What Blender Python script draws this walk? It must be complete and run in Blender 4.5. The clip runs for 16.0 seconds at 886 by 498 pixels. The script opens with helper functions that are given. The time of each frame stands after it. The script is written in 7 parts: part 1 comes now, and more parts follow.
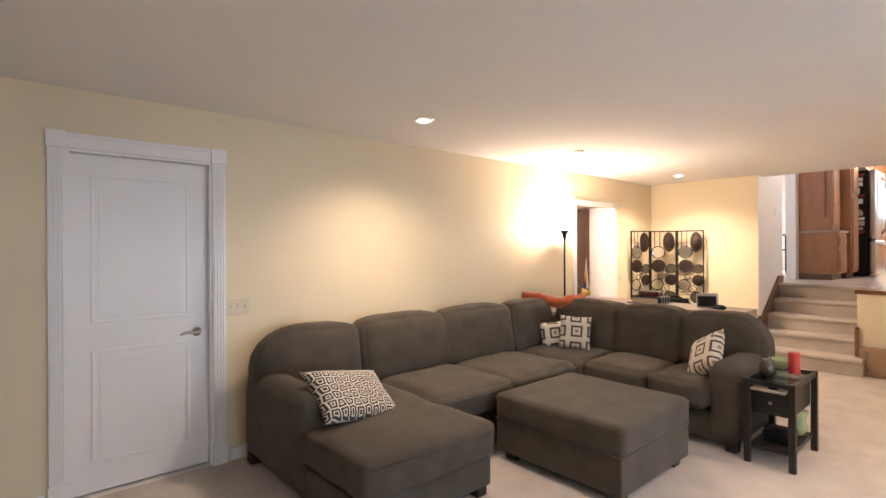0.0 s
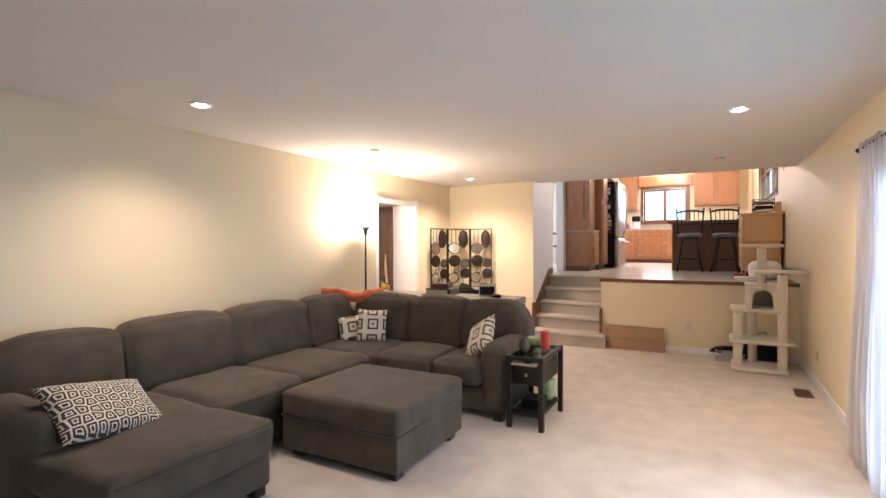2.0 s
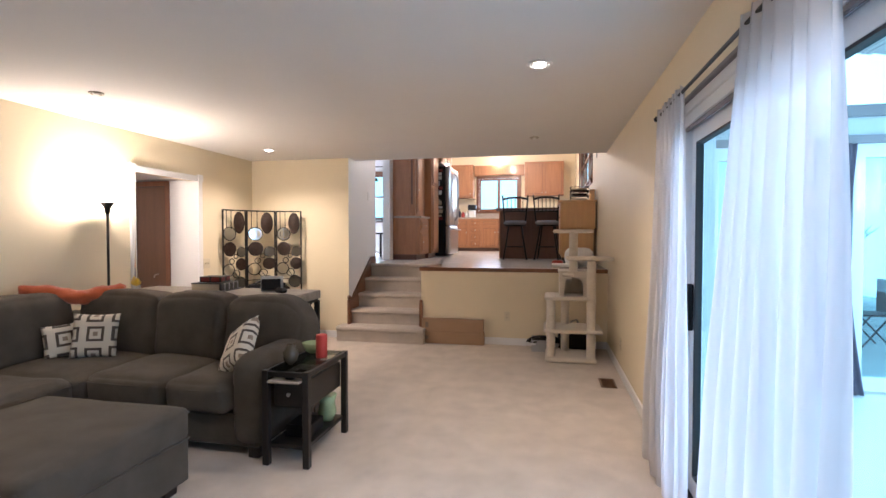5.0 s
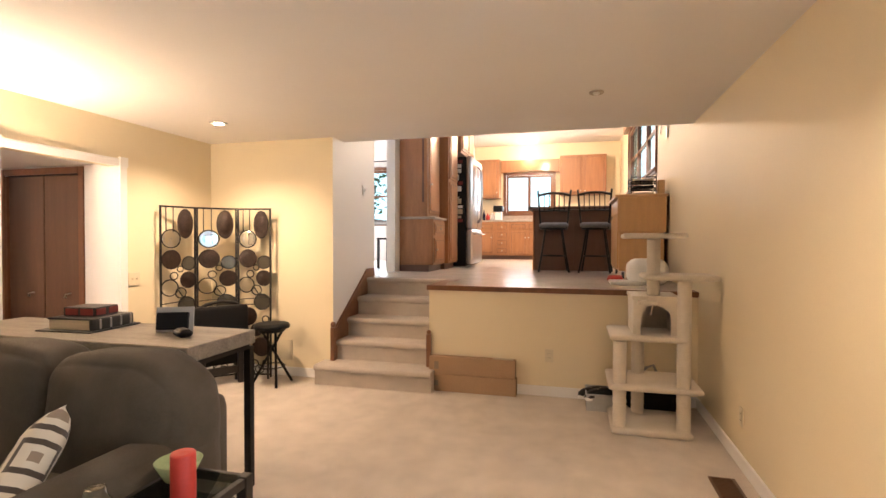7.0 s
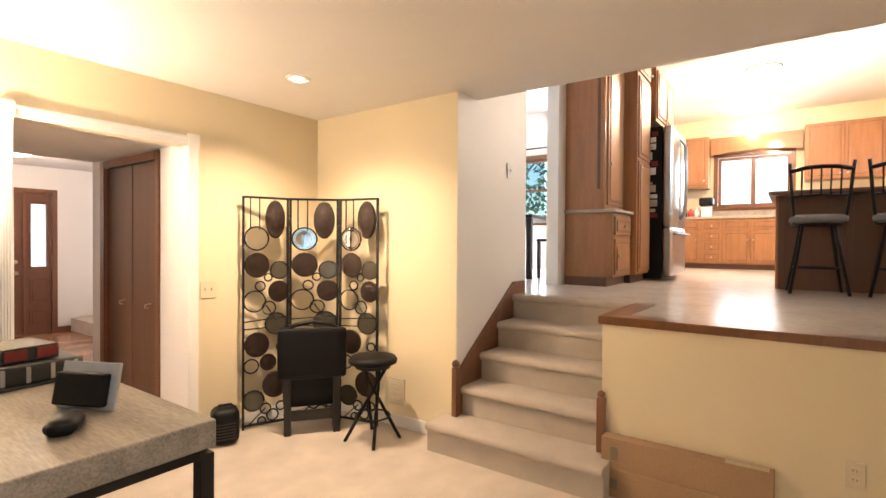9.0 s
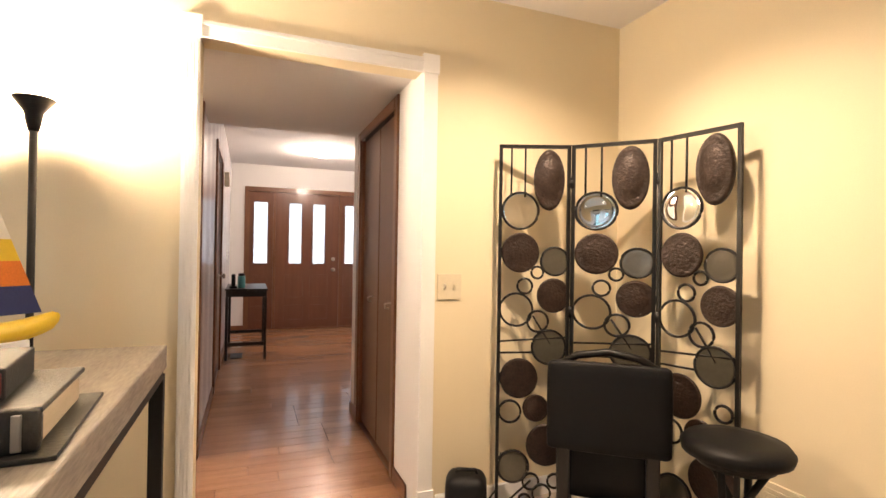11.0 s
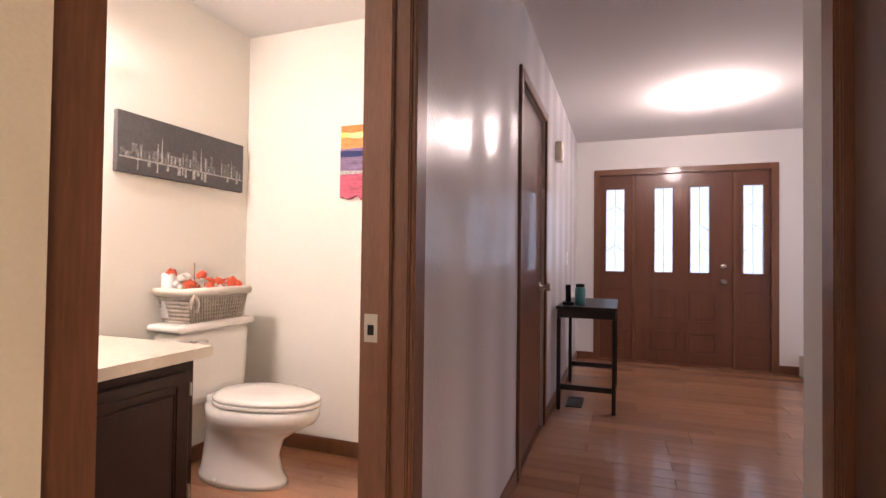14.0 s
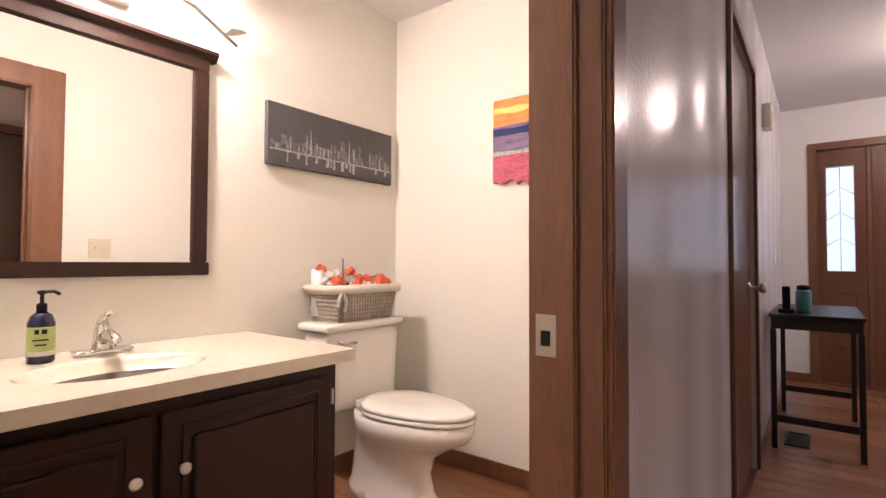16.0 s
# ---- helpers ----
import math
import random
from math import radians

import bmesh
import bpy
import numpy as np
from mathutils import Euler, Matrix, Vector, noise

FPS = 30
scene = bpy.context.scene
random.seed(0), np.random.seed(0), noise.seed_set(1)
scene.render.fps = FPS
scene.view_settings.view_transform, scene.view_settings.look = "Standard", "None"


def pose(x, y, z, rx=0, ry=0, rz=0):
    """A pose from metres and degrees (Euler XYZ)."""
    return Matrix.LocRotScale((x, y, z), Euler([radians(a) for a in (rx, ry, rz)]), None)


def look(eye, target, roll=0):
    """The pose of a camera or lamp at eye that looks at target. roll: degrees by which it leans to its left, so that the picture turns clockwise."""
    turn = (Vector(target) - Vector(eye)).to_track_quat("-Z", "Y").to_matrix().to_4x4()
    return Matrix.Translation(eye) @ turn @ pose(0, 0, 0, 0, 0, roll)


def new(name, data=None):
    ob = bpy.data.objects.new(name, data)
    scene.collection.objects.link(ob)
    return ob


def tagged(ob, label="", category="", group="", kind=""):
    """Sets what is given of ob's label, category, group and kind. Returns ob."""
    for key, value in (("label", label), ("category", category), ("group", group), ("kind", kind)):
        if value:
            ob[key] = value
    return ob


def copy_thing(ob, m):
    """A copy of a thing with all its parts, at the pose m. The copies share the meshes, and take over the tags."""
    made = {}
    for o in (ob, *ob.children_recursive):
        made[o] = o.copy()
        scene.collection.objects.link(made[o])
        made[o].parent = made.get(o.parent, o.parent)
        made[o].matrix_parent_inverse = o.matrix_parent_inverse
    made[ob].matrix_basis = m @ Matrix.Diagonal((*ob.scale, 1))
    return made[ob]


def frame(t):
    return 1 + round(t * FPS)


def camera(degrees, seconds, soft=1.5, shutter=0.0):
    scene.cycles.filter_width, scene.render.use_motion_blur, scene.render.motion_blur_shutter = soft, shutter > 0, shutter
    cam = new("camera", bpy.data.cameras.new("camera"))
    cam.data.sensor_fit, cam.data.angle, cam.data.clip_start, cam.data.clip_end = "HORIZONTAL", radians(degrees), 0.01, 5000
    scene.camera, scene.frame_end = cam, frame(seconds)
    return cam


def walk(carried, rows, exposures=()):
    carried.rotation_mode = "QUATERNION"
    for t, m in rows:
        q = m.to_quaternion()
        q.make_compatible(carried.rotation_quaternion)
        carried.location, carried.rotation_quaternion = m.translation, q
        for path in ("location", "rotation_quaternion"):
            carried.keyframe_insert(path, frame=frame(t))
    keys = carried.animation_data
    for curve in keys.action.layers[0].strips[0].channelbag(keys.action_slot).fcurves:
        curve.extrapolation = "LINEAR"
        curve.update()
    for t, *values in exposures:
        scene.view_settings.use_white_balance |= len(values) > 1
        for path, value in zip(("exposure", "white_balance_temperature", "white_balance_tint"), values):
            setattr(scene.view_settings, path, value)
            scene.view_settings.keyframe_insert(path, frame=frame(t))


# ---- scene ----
cam = camera(83.7, 16.0)
METRES, EYE, TILT, LEAN, TURN = 7.9, 1.46, 0.0, 0.0, -40.4
PATH = [
    (0, (0.453, 0.342, 1.463), (1.772, 1.845, 1.461), -0.3),
    (0.5, (0.469, 0.244, 1.455), (1.83, 1.709, 1.455), -0.4),
    (1, (0.502, 0.209, 1.446), (1.985, 1.55, 1.445), -0.4),
    (1.5, (0.533, 0.166, 1.453), (2.165, 1.323, 1.441), -0.3),
    (2, (0.557, 0.11, 1.441), (2.316, 1.062, 1.426), -0.3),
    (2.5, (0.599, 0.06, 1.412), (2.453, 0.811, 1.402), -0.2),
    (3, (0.633, 0.027, 1.406), (2.549, 0.6, 1.395), -0.2),
    (3.5, (0.684, -0.011, 1.423), (2.632, 0.44, 1.396), -0.1),
    (4, (0.841, -0.048, 1.385), (2.803, 0.341, 1.353), -0.4),
    (4.5, (1.129, -0.102, 1.356), (3.093, 0.274, 1.32), -0.4),
    (4.7, (1.316, -0.132, 1.364), (3.276, 0.26, 1.319), -0.2),
    (7, (3.334, 0.161, 1.377), (5.267, 0.674, 1.344), 0.1),
    (7.5, (3.800, 0.222, 1.378), (5.693, 0.866, 1.354), 0.0),
    (8, (4.247, 0.29, 1.378), (6.086, 1.076, 1.367), -0.0),
    (8.2, (4.399, 0.325, 1.389), (6.209, 1.176, 1.371), 0.0),
    (10.3, (5.718, 1.328, 1.256), (6.829, 2.991, 1.264), 0.9),
    (10.5, (5.785, 1.452, 1.235), (6.794, 3.178, 1.246), 0.8),
    (11, (5.978, 1.787, 1.192), (6.706, 3.65, 1.206), 0.9),
    (11.5, (6.085, 2.146, 1.176), (6.537, 4.095, 1.187), 0.9),
    (12, (6.206, 2.549, 1.165), (6.432, 4.536, 1.177), 0.3),
    (12.5, (6.27, 2.895, 1.164), (6.294, 4.895, 1.183), 0.4),
    (13, (6.308, 3.198, 1.138), (6.116, 5.189, 1.158), 0.5),
    (13.5, (6.288, 3.536, 1.118), (5.882, 5.494, 1.149), 0.4),
    (14, (6.205, 3.767, 1.106), (5.522, 5.647, 1.145), 0.7),
    (14.5, (6.086, 3.934, 1.083), (5.168, 5.71, 1.123), 0.8),
    (15, (6.021, 4.051, 1.067), (4.947, 5.737, 1.114), 0.6),
    (15.5, (6.005, 4.087, 1.054), (4.828, 5.703, 1.11), 0.6),
    (16, (5.983, 4.103, 1.052), (4.77, 5.692, 1.107), 0.2),
]
LIGHT = [(0.0, 0.34, 6450, 24), (2.0, 0.20, 6000, 22), (3.5, 0.08, 5550, 20), (4.7, -0.22, 5500, 20), (7.0, 0.18, 7000, 23), (8.2, 0.36, 7000, 21), (10.5, 0.18, 6900, 18), (12.0, 0.05, 6400, 22), (13.0, -0.10, 6050, 29), (16.0, -0.44, 6100, 26)]
walk(cam, [(t, look(eye, target, roll)) for t, eye, target, roll in PATH], LIGHT)

# ---- world, sun, lamps ----
world = bpy.data.worlds.new("sky")
scene.world = world
world.use_nodes = True
wn = world.node_tree
sky = wn.nodes.new("ShaderNodeTexSky")
sky.sky_type = "NISHITA"
sky.sun_disc = False
sky.sun_elevation, sky.sun_rotation = radians(38), radians(200)
wn.links.new(sky.outputs[0], wn.nodes["Background"].inputs[0])
wn.nodes["Background"].inputs[1].default_value = 0.15
sun_data = bpy.data.lights.new("sun", "SUN")
sun_data.energy, sun_data.angle, sun_data.color = 1.2, radians(12), (1.0, 0.97, 0.92)
sun = new("sun", sun_data)
sun.matrix_world = look((3, -12, 9), (3, -2, 0))

WARM = (1.0, 0.74, 0.46)


def lamp(kind, name, at, watts, color=WARM, size=0.1, target=None, spot=120, blend=0.6):
    d = bpy.data.lights.new(name, kind)
    d.energy, d.color = watts, color
    if kind == "AREA":
        d.shape, d.size = "DISK", size
    else:
        d.shadow_soft_size = size
    if kind == "SPOT":
        d.spot_size, d.spot_blend = radians(spot), blend
    ob = new(name, d)
    ob.matrix_world = look(at, target) if target else pose(*at)
    return ob


CEIL = 2.4
# (0.90, -0.10) is unseen: added at the row's spacing to brighten this end
RECESSED = {(2.72, 3.13): 95, (4.65, -0.07): 120, (2.79, -0.10): 72, (7.01, 3.16): 165, (0.90, -0.10): 60}
for (rx_, ry_), watts_ in RECESSED.items():
    lamp("SPOT", "recessed_light_bulb", (rx_, ry_, CEIL - 0.03), watts_, (1.0, 0.80, 0.56), 0.04, (rx_, ry_, 0), 140, 0.9)
TORCH = (5.325, 3.745)
lamp("POINT", "torchiere_bulb", (TORCH[0], TORCH[1], 1.672), 145, (1.0, 0.80, 0.55), 0.05)
HALL_LIGHT = (6.84, 8.16)
lamp("POINT", "entry_bulb", (HALL_LIGHT[0], HALL_LIGHT[1], 2.27), 44, (1.0, 0.84, 0.68), 0.10)
lamp("AREA", "bath_bulbs", (4.20, 4.70, 2.06), 22, (1.0, 0.87, 0.70), 0.35, (4.9, 5.0, 1.0))
lamp("POINT", "bath_bulb", (4.24, 4.75, 2.08), 56, (1.0, 0.87, 0.70), 0.06)
KITCHEN_LIGHT = (12.6, 0.95)
lamp("POINT", "kitchen_bulb", (KITCHEN_LIGHT[0], KITCHEN_LIGHT[1], 3.45), 230, (1.0, 0.80, 0.55), 0.12)
lamp("POINT", "sink_bulb", (14.85, 1.2, 3.30), 14, (1.0, 0.76, 0.48), 0.04)
# the sky's light at the openings, and an added stairwell fill


def rect_light(name, at, target, wide, high, watts, color=(0.72, 0.87, 1.0)):
    ob = lamp("AREA", name, at, watts, color, wide, target)
    ob.data.shape, ob.data.size, ob.data.size_y = "RECTANGLE", wide, high


rect_light("sunroom_daylight", (3.4, -4.86, 1.35), (3.4, 0, 1.2), 6.0, 1.6, 255)
rect_light("skylight_daylight", (4.35, -3.3, 2.80), (4.35, -3.0, 0), 1.8, 1.1, 120)
rect_light("kitchen_daylight", (15.15, 1.2, 2.5), (10, 1.2, 1.5), 1.1, 0.85, 22, (0.85, 0.93, 1.0))
rect_light("dining_daylight", (12.95, 4.45, 2.3), (9, 3.5, 1.6), 1.4, 1.0, 200, (0.85, 0.93, 1.0))
rect_light("kitchen_side_daylight", (11.6, -0.82, 2.85), (11.6, 2, 1.5), 3.0, 1.0, 40, (0.85, 0.93, 1.0))
# added fill without a window behind it, brightens the entry side
rect_light("stairwell_fill", (9.6, 8.2, 1.6), (6.5, 8.0, 1.0), 1.4, 1.4, 16, (0.95, 0.95, 1.0))

# ---- materials ----


def mat(name, color, rough=0.6, metal=0.0, vary=0.08, scale=3.0, grain=60.0, bump=0.05, stretch=(1, 1, 1), spec=0.5, rand=0.0, dark=None, sheen=0.0, coat=0.0):
    """A painted or natural surface: colour varied at two scales, fine relief."""
    m = bpy.data.materials.new(name)
    m.use_nodes = True
    n, l = m.node_tree.nodes, m.node_tree.links
    b = n["Principled BSDF"]
    b.inputs["Roughness"].default_value = rough
    b.inputs["Metallic"].default_value = metal
    b.inputs["Specular IOR Level"].default_value = spec
    b.inputs["Sheen Weight"].default_value = sheen
    b.inputs["Coat Weight"].default_value = coat
    tc = n.new("ShaderNodeTexCoord")
    mp = n.new("ShaderNodeMapping")
    mp.inputs["Scale"].default_value = stretch
    l.new(tc.outputs["Object"], mp.inputs[0])
    big, fine = n.new("ShaderNodeTexNoise"), n.new("ShaderNodeTexNoise")
    big.inputs["Scale"].default_value, fine.inputs["Scale"].default_value = scale, grain
    big.inputs["Detail"].default_value, fine.inputs["Detail"].default_value = 4, 3
    for k in (big, fine):
        l.new(mp.outputs[0], k.inputs["Vector"])
    add = n.new("ShaderNodeMath")
    add.operation = "ADD"
    l.new(big.outputs[0], add.inputs[0])
    l.new(fine.outputs[0], add.inputs[1])
    last = add
    if rand:
        oi = n.new("ShaderNodeObjectInfo")
        sc = n.new("ShaderNodeMath")
        sc.operation = "MULTIPLY_ADD"
        sc.inputs[1].default_value = rand
        l.new(oi.outputs["Random"], sc.inputs[0])
        l.new(add.outputs[0], sc.inputs[2])
        last = sc
    ramp = n.new("ShaderNodeMapRange")
    ramp.inputs[1].default_value, ramp.inputs[2].default_value = 0.6, 1.4 + rand
    l.new(last.outputs[0], ramp.inputs[0])
    mix = n.new("ShaderNodeMix")
    mix.data_type = "RGBA"
    lo = dark or [c * (1 - vary * 1.6) for c in color]
    hi = [min(1, c * (1 + vary * 0.7)) for c in color]
    mix.inputs[6].default_value, mix.inputs[7].default_value = (*lo, 1), (*hi, 1)
    l.new(ramp.outputs[0], mix.inputs[0])
    l.new(mix.outputs[2], b.inputs["Base Color"])
    if bump:
        bp = n.new("ShaderNodeBump")
        bp.inputs["Strength"].default_value, bp.inputs["Distance"].default_value = bump, 0.01
        l.new(fine.outputs[0], bp.inputs["Height"])
        l.new(bp.outputs[0], b.inputs["Normal"])
    return m


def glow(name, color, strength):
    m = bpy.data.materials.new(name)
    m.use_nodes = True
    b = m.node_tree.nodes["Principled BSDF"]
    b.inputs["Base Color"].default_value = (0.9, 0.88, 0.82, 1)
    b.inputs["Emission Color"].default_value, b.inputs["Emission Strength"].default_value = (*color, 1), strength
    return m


def pane_mat(name, tint, gloss=0.06, rough=0.0, frost=0.0):
    """Window glass: mostly clear, with a mirror's share by the angle; frost lets light through softly."""
    m = bpy.data.materials.new(name)
    m.use_nodes = True
    n, l = m.node_tree.nodes, m.node_tree.links
    n.remove(n["Principled BSDF"])
    tr, gl, mx, fr, pw = n.new("ShaderNodeBsdfTransparent"), n.new("ShaderNodeBsdfGlossy"), n.new("ShaderNodeMixShader"), n.new("ShaderNodeLayerWeight"), n.new("ShaderNodeMath")
    tr.inputs[0].default_value = (*tint, 1)
    gl.inputs["Roughness"].default_value = rough
    fr.inputs["Blend"].default_value = 0.5
    pw.operation, pw.inputs[1].default_value = "POWER", 5.0
    l.new(fr.outputs["Facing"], pw.inputs[0])
    sc = n.new("ShaderNodeMath")
    sc.operation, sc.inputs[1].default_value, sc.inputs[2].default_value = "MULTIPLY_ADD", 0.45, 0.03
    l.new(pw.outputs[0], sc.inputs[0])
    body = tr
    if frost:
        tl, m2 = n.new("ShaderNodeBsdfTranslucent"), n.new("ShaderNodeMixShader")
        tl.inputs[0].default_value = (*tint, 1)
        m2.inputs[0].default_value = frost
        l.new(tr.outputs[0], m2.inputs[1])
        l.new(tl.outputs[0], m2.inputs[2])
        body = m2
    l.new(sc.outputs[0], mx.inputs[0])
    l.new(body.outputs[0], mx.inputs[1])
    l.new(gl.outputs[0], mx.inputs[2])
    l.new(mx.outputs[0], n["Material Output"].inputs[0])
    return m


M = {}
M["cream"] = mat("cream_wall_paint", (0.76, 0.66, 0.47), 0.55, vary=0.03, scale=1.5, grain=220, bump=0.05)
M["white_wall"] = mat("off_white_wall_paint", (0.80, 0.78, 0.75), 0.5, vary=0.02, scale=1.5, grain=220, bump=0.05)
M["bath_wall"] = mat("warm_white_wall_paint", (0.82, 0.79, 0.71), 0.5, vary=0.02, scale=1.5, grain=220, bump=0.04)
M["ceiling"] = mat("flat_white_ceiling_paint", (0.77, 0.75, 0.73), 0.9, vary=0.02, scale=2, grain=150, bump=0.06)
M["hall_paint"] = mat("semi_gloss_hall_paint", (0.76, 0.74, 0.75), 0.20, vary=0.02, scale=1.2, grain=80, bump=0.14)
hp_n, hp_l = M["hall_paint"].node_tree.nodes, M["hall_paint"].node_tree.links
hp_w, hp_b = hp_n.new("ShaderNodeTexWave"), hp_n.new("ShaderNodeBump")
hp_w.bands_direction, hp_w.wave_profile = "Y", "SIN"
hp_w.inputs["Scale"].default_value, hp_w.inputs["Distortion"].default_value = 0.73, 0.6
hp_w.inputs["Detail Scale"].default_value = 0.5
hp_b.inputs["Strength"].default_value, hp_b.inputs["Distance"].default_value = 1.0, 0.009
hp_l.new(hp_n["Texture Coordinate"].outputs["Object"], hp_w.inputs["Vector"])
hp_l.new(hp_w.outputs["Fac"], hp_b.inputs["Height"])
hp_l.new(hp_b.outputs[0], hp_n["Bump"].inputs["Normal"])
M["trim"] = mat("white_gloss_trim_paint", (0.82, 0.81, 0.80), 0.35, vary=0.02, scale=4, grain=90, bump=0.02)
M["carpet"] = mat("light_beige_carpet", (0.60, 0.53, 0.46), 0.95, vary=0.17, scale=5, grain=260, bump=0.5, spec=0.1, sheen=0.2)
M["stair_carpet"] = mat("taupe_stair_carpet", (0.50, 0.44, 0.38), 0.95, vary=0.12, scale=6, grain=260, bump=0.5, spec=0.1, sheen=0.2)
M["sofa"] = mat("grey_microfibre", (0.087, 0.075, 0.060), 0.95, vary=0.24, scale=7, grain=320, bump=0.25, spec=0.1, sheen=0.08)
M["oak_brown"] = mat("brown_stained_wood_trim", (0.20, 0.085, 0.040), 0.32, vary=0.22, scale=4, grain=40, bump=0.04, stretch=(6, 6, 0.5), coat=0.2)
M["door_brown"] = mat("reddish_brown_stained_door", (0.16, 0.062, 0.034), 0.34, vary=0.18, scale=3, grain=40, bump=0.04, stretch=(7, 7, 0.4), coat=0.2)
M["closet"] = mat("flat_brown_closet_door", (0.125, 0.066, 0.036), 0.42, vary=0.14, scale=3, grain=40, bump=0.03, stretch=(7, 7, 0.4))
M["plank"] = mat("brown_wood_floor_plank", (0.38, 0.19, 0.10), 0.24, vary=0.20, scale=3, grain=40, bump=0.03, stretch=(0.5, 8, 8), rand=0.5, dark=(0.21, 0.095, 0.047), coat=0.15)
M["cabinet"] = mat("honey_oak_cabinet_wood", (0.37, 0.165, 0.07), 0.40, vary=0.20, scale=4, grain=50, bump=0.04, stretch=(5, 5, 0.5), coat=0.15)
M["maple"] = mat("pale_maple_wood", (0.62, 0.37, 0.17), 0.42, vary=0.10, scale=4, grain=50, bump=0.03, stretch=(5, 5, 0.5))
M["island"] = mat("dark_brown_island_panel", (0.13, 0.062, 0.040), 0.4, vary=0.15, scale=4, grain=50, bump=0.03, stretch=(5, 5, 0.5))
M["stone"] = mat("speckled_laminate_counter", (0.42, 0.36, 0.30), 0.3, vary=0.25, scale=20, grain=180, bump=0.0)
M["tile"] = mat("pale_vinyl_floor", (0.62, 0.56, 0.50), 0.22, vary=0.12, scale=3, grain=30, bump=0.02)
M["desk_top"] = mat("grey_weathered_wood_laminate", (0.27, 0.24, 0.205), 0.4, vary=0.38, scale=3.5, grain=30, bump=0.04, stretch=(5, 0.7, 5))
M["black_metal"] = mat("matte_black_metal", (0.006, 0.0055, 0.005), 0.45, spec=0.3, vary=0.2, scale=10, grain=120, bump=0.02)
M["black_wood"] = mat("black_painted_wood", (0.011, 0.009, 0.008), 0.4, vary=0.2, scale=6, grain=80, bump=0.03)
M["black_plastic"] = mat("black_plastic", (0.005, 0.005, 0.006), 0.5, spec=0.22, vary=0.1, scale=9, grain=120, bump=0.02)
M["bronze"] = mat("dark_bronze_disc", (0.036, 0.020, 0.014), 0.4, 0.4, vary=0.4, scale=25, grain=90, bump=0.5)
M["smoke"] = mat("smoky_grey_glass_disc", (0.10, 0.09, 0.07), 0.12, 0.3, vary=0.1, scale=8, grain=60, bump=0.02)
M["steel"] = mat("brushed_stainless_steel", (0.42, 0.42, 0.43), 0.3, 0.9, vary=0.08, scale=6, grain=90, bump=0.02, stretch=(30, 30, 0.4))
M["chrome"] = mat("polished_chrome", (0.75, 0.74, 0.72), 0.12, 1.0, vary=0.03, scale=6, grain=60, bump=0.0)
M["nickel"] = mat("brushed_nickel", (0.50, 0.46, 0.40), 0.32, 1.0, vary=0.06, scale=6, grain=90, bump=0.0)
M["mirror"] = mat("silvered_mirror", (0.92, 0.92, 0.91), 0.0, 1.0, vary=0.0, bump=0.0)
M["porcelain"] = mat("white_glazed_porcelain", (0.84, 0.80, 0.74), 0.10, vary=0.01, scale=4, grain=50, bump=0.0, coat=0.4)
M["vanity_top"] = mat("cream_cultured_marble", (0.76, 0.69, 0.56), 0.16, vary=0.05, scale=5, grain=40, bump=0.0, coat=0.3)
M["vanity"] = mat("espresso_painted_wood", (0.030, 0.0115, 0.007), 0.45, spec=0.3, vary=0.14, scale=5, grain=60, bump=0.03)
M["knob"] = mat("white_ceramic_knob", (0.72, 0.68, 0.62), 0.25, vary=0.05, scale=8, grain=60, bump=0.0)
M["basket"] = mat("grey_washed_wicker", (0.44, 0.39, 0.32), 0.8, vary=0.25, scale=20, grain=120, bump=0.35)
M["linen"] = mat("cream_linen_lining", (0.72, 0.66, 0.56), 0.9, vary=0.08, scale=12, grain=300, bump=0.3)
M["orange_flower"] = mat("orange_silk_petals", (0.80, 0.13, 0.045), 0.7, vary=0.3, scale=30, grain=150, bump=0.2)
M["white_flower"] = mat("white_silk_petals", (0.82, 0.77, 0.70), 0.7, vary=0.1, scale=30, grain=150, bump=0.2)
M["orange_throw"] = mat("burnt_orange_fleece", (0.50, 0.105, 0.030), 0.95, vary=0.2, scale=10, grain=220, bump=0.5, sheen=0.4)
M["cardboard"] = mat("brown_corrugated_cardboard", (0.36, 0.23, 0.135), 0.8, vary=0.08, scale=5, grain=80, bump=0.05)
M["plush"] = mat("cream_plush_and_sisal", (0.70, 0.63, 0.53), 0.95, vary=0.10, scale=10, grain=160, bump=0.6, sheen=0.3)
M["ivory"] = mat("ivory_plastic", (0.68, 0.60, 0.44), 0.35, vary=0.03, scale=9, grain=80, bump=0.0)
M["white_plastic"] = mat("white_plastic", (0.80, 0.80, 0.78), 0.35, vary=0.03, scale=9, grain=80, bump=0.0)
M["clear_plastic"] = mat("cloudy_grey_plastic", (0.42, 0.42, 0.42), 0.25, vary=0.08, scale=9, grain=80, bump=0.02)
M["red_wax"] = mat("red_candle_wax", (0.45, 0.040, 0.030), 0.5, vary=0.1, scale=9, grain=80, bump=0.04)
M["red"] = mat("red_leather_spine", (0.20, 0.020, 0.016), 0.5, vary=0.15, scale=14, grain=120, bump=0.1)
M["dark_leather"] = mat("dark_green_black_leather", (0.018, 0.019, 0.018), 0.5, vary=0.3, scale=10, grain=160, bump=0.2)
M["paper"] = mat("aged_page_edges", (0.55, 0.46, 0.33), 0.8, vary=0.15, scale=4, grain=200, bump=0.3, stretch=(1, 1, 12))
M["green_glass"] = mat("pale_green_ceramic", (0.32, 0.42, 0.24), 0.25, vary=0.1, scale=9, grain=80, bump=0.0)
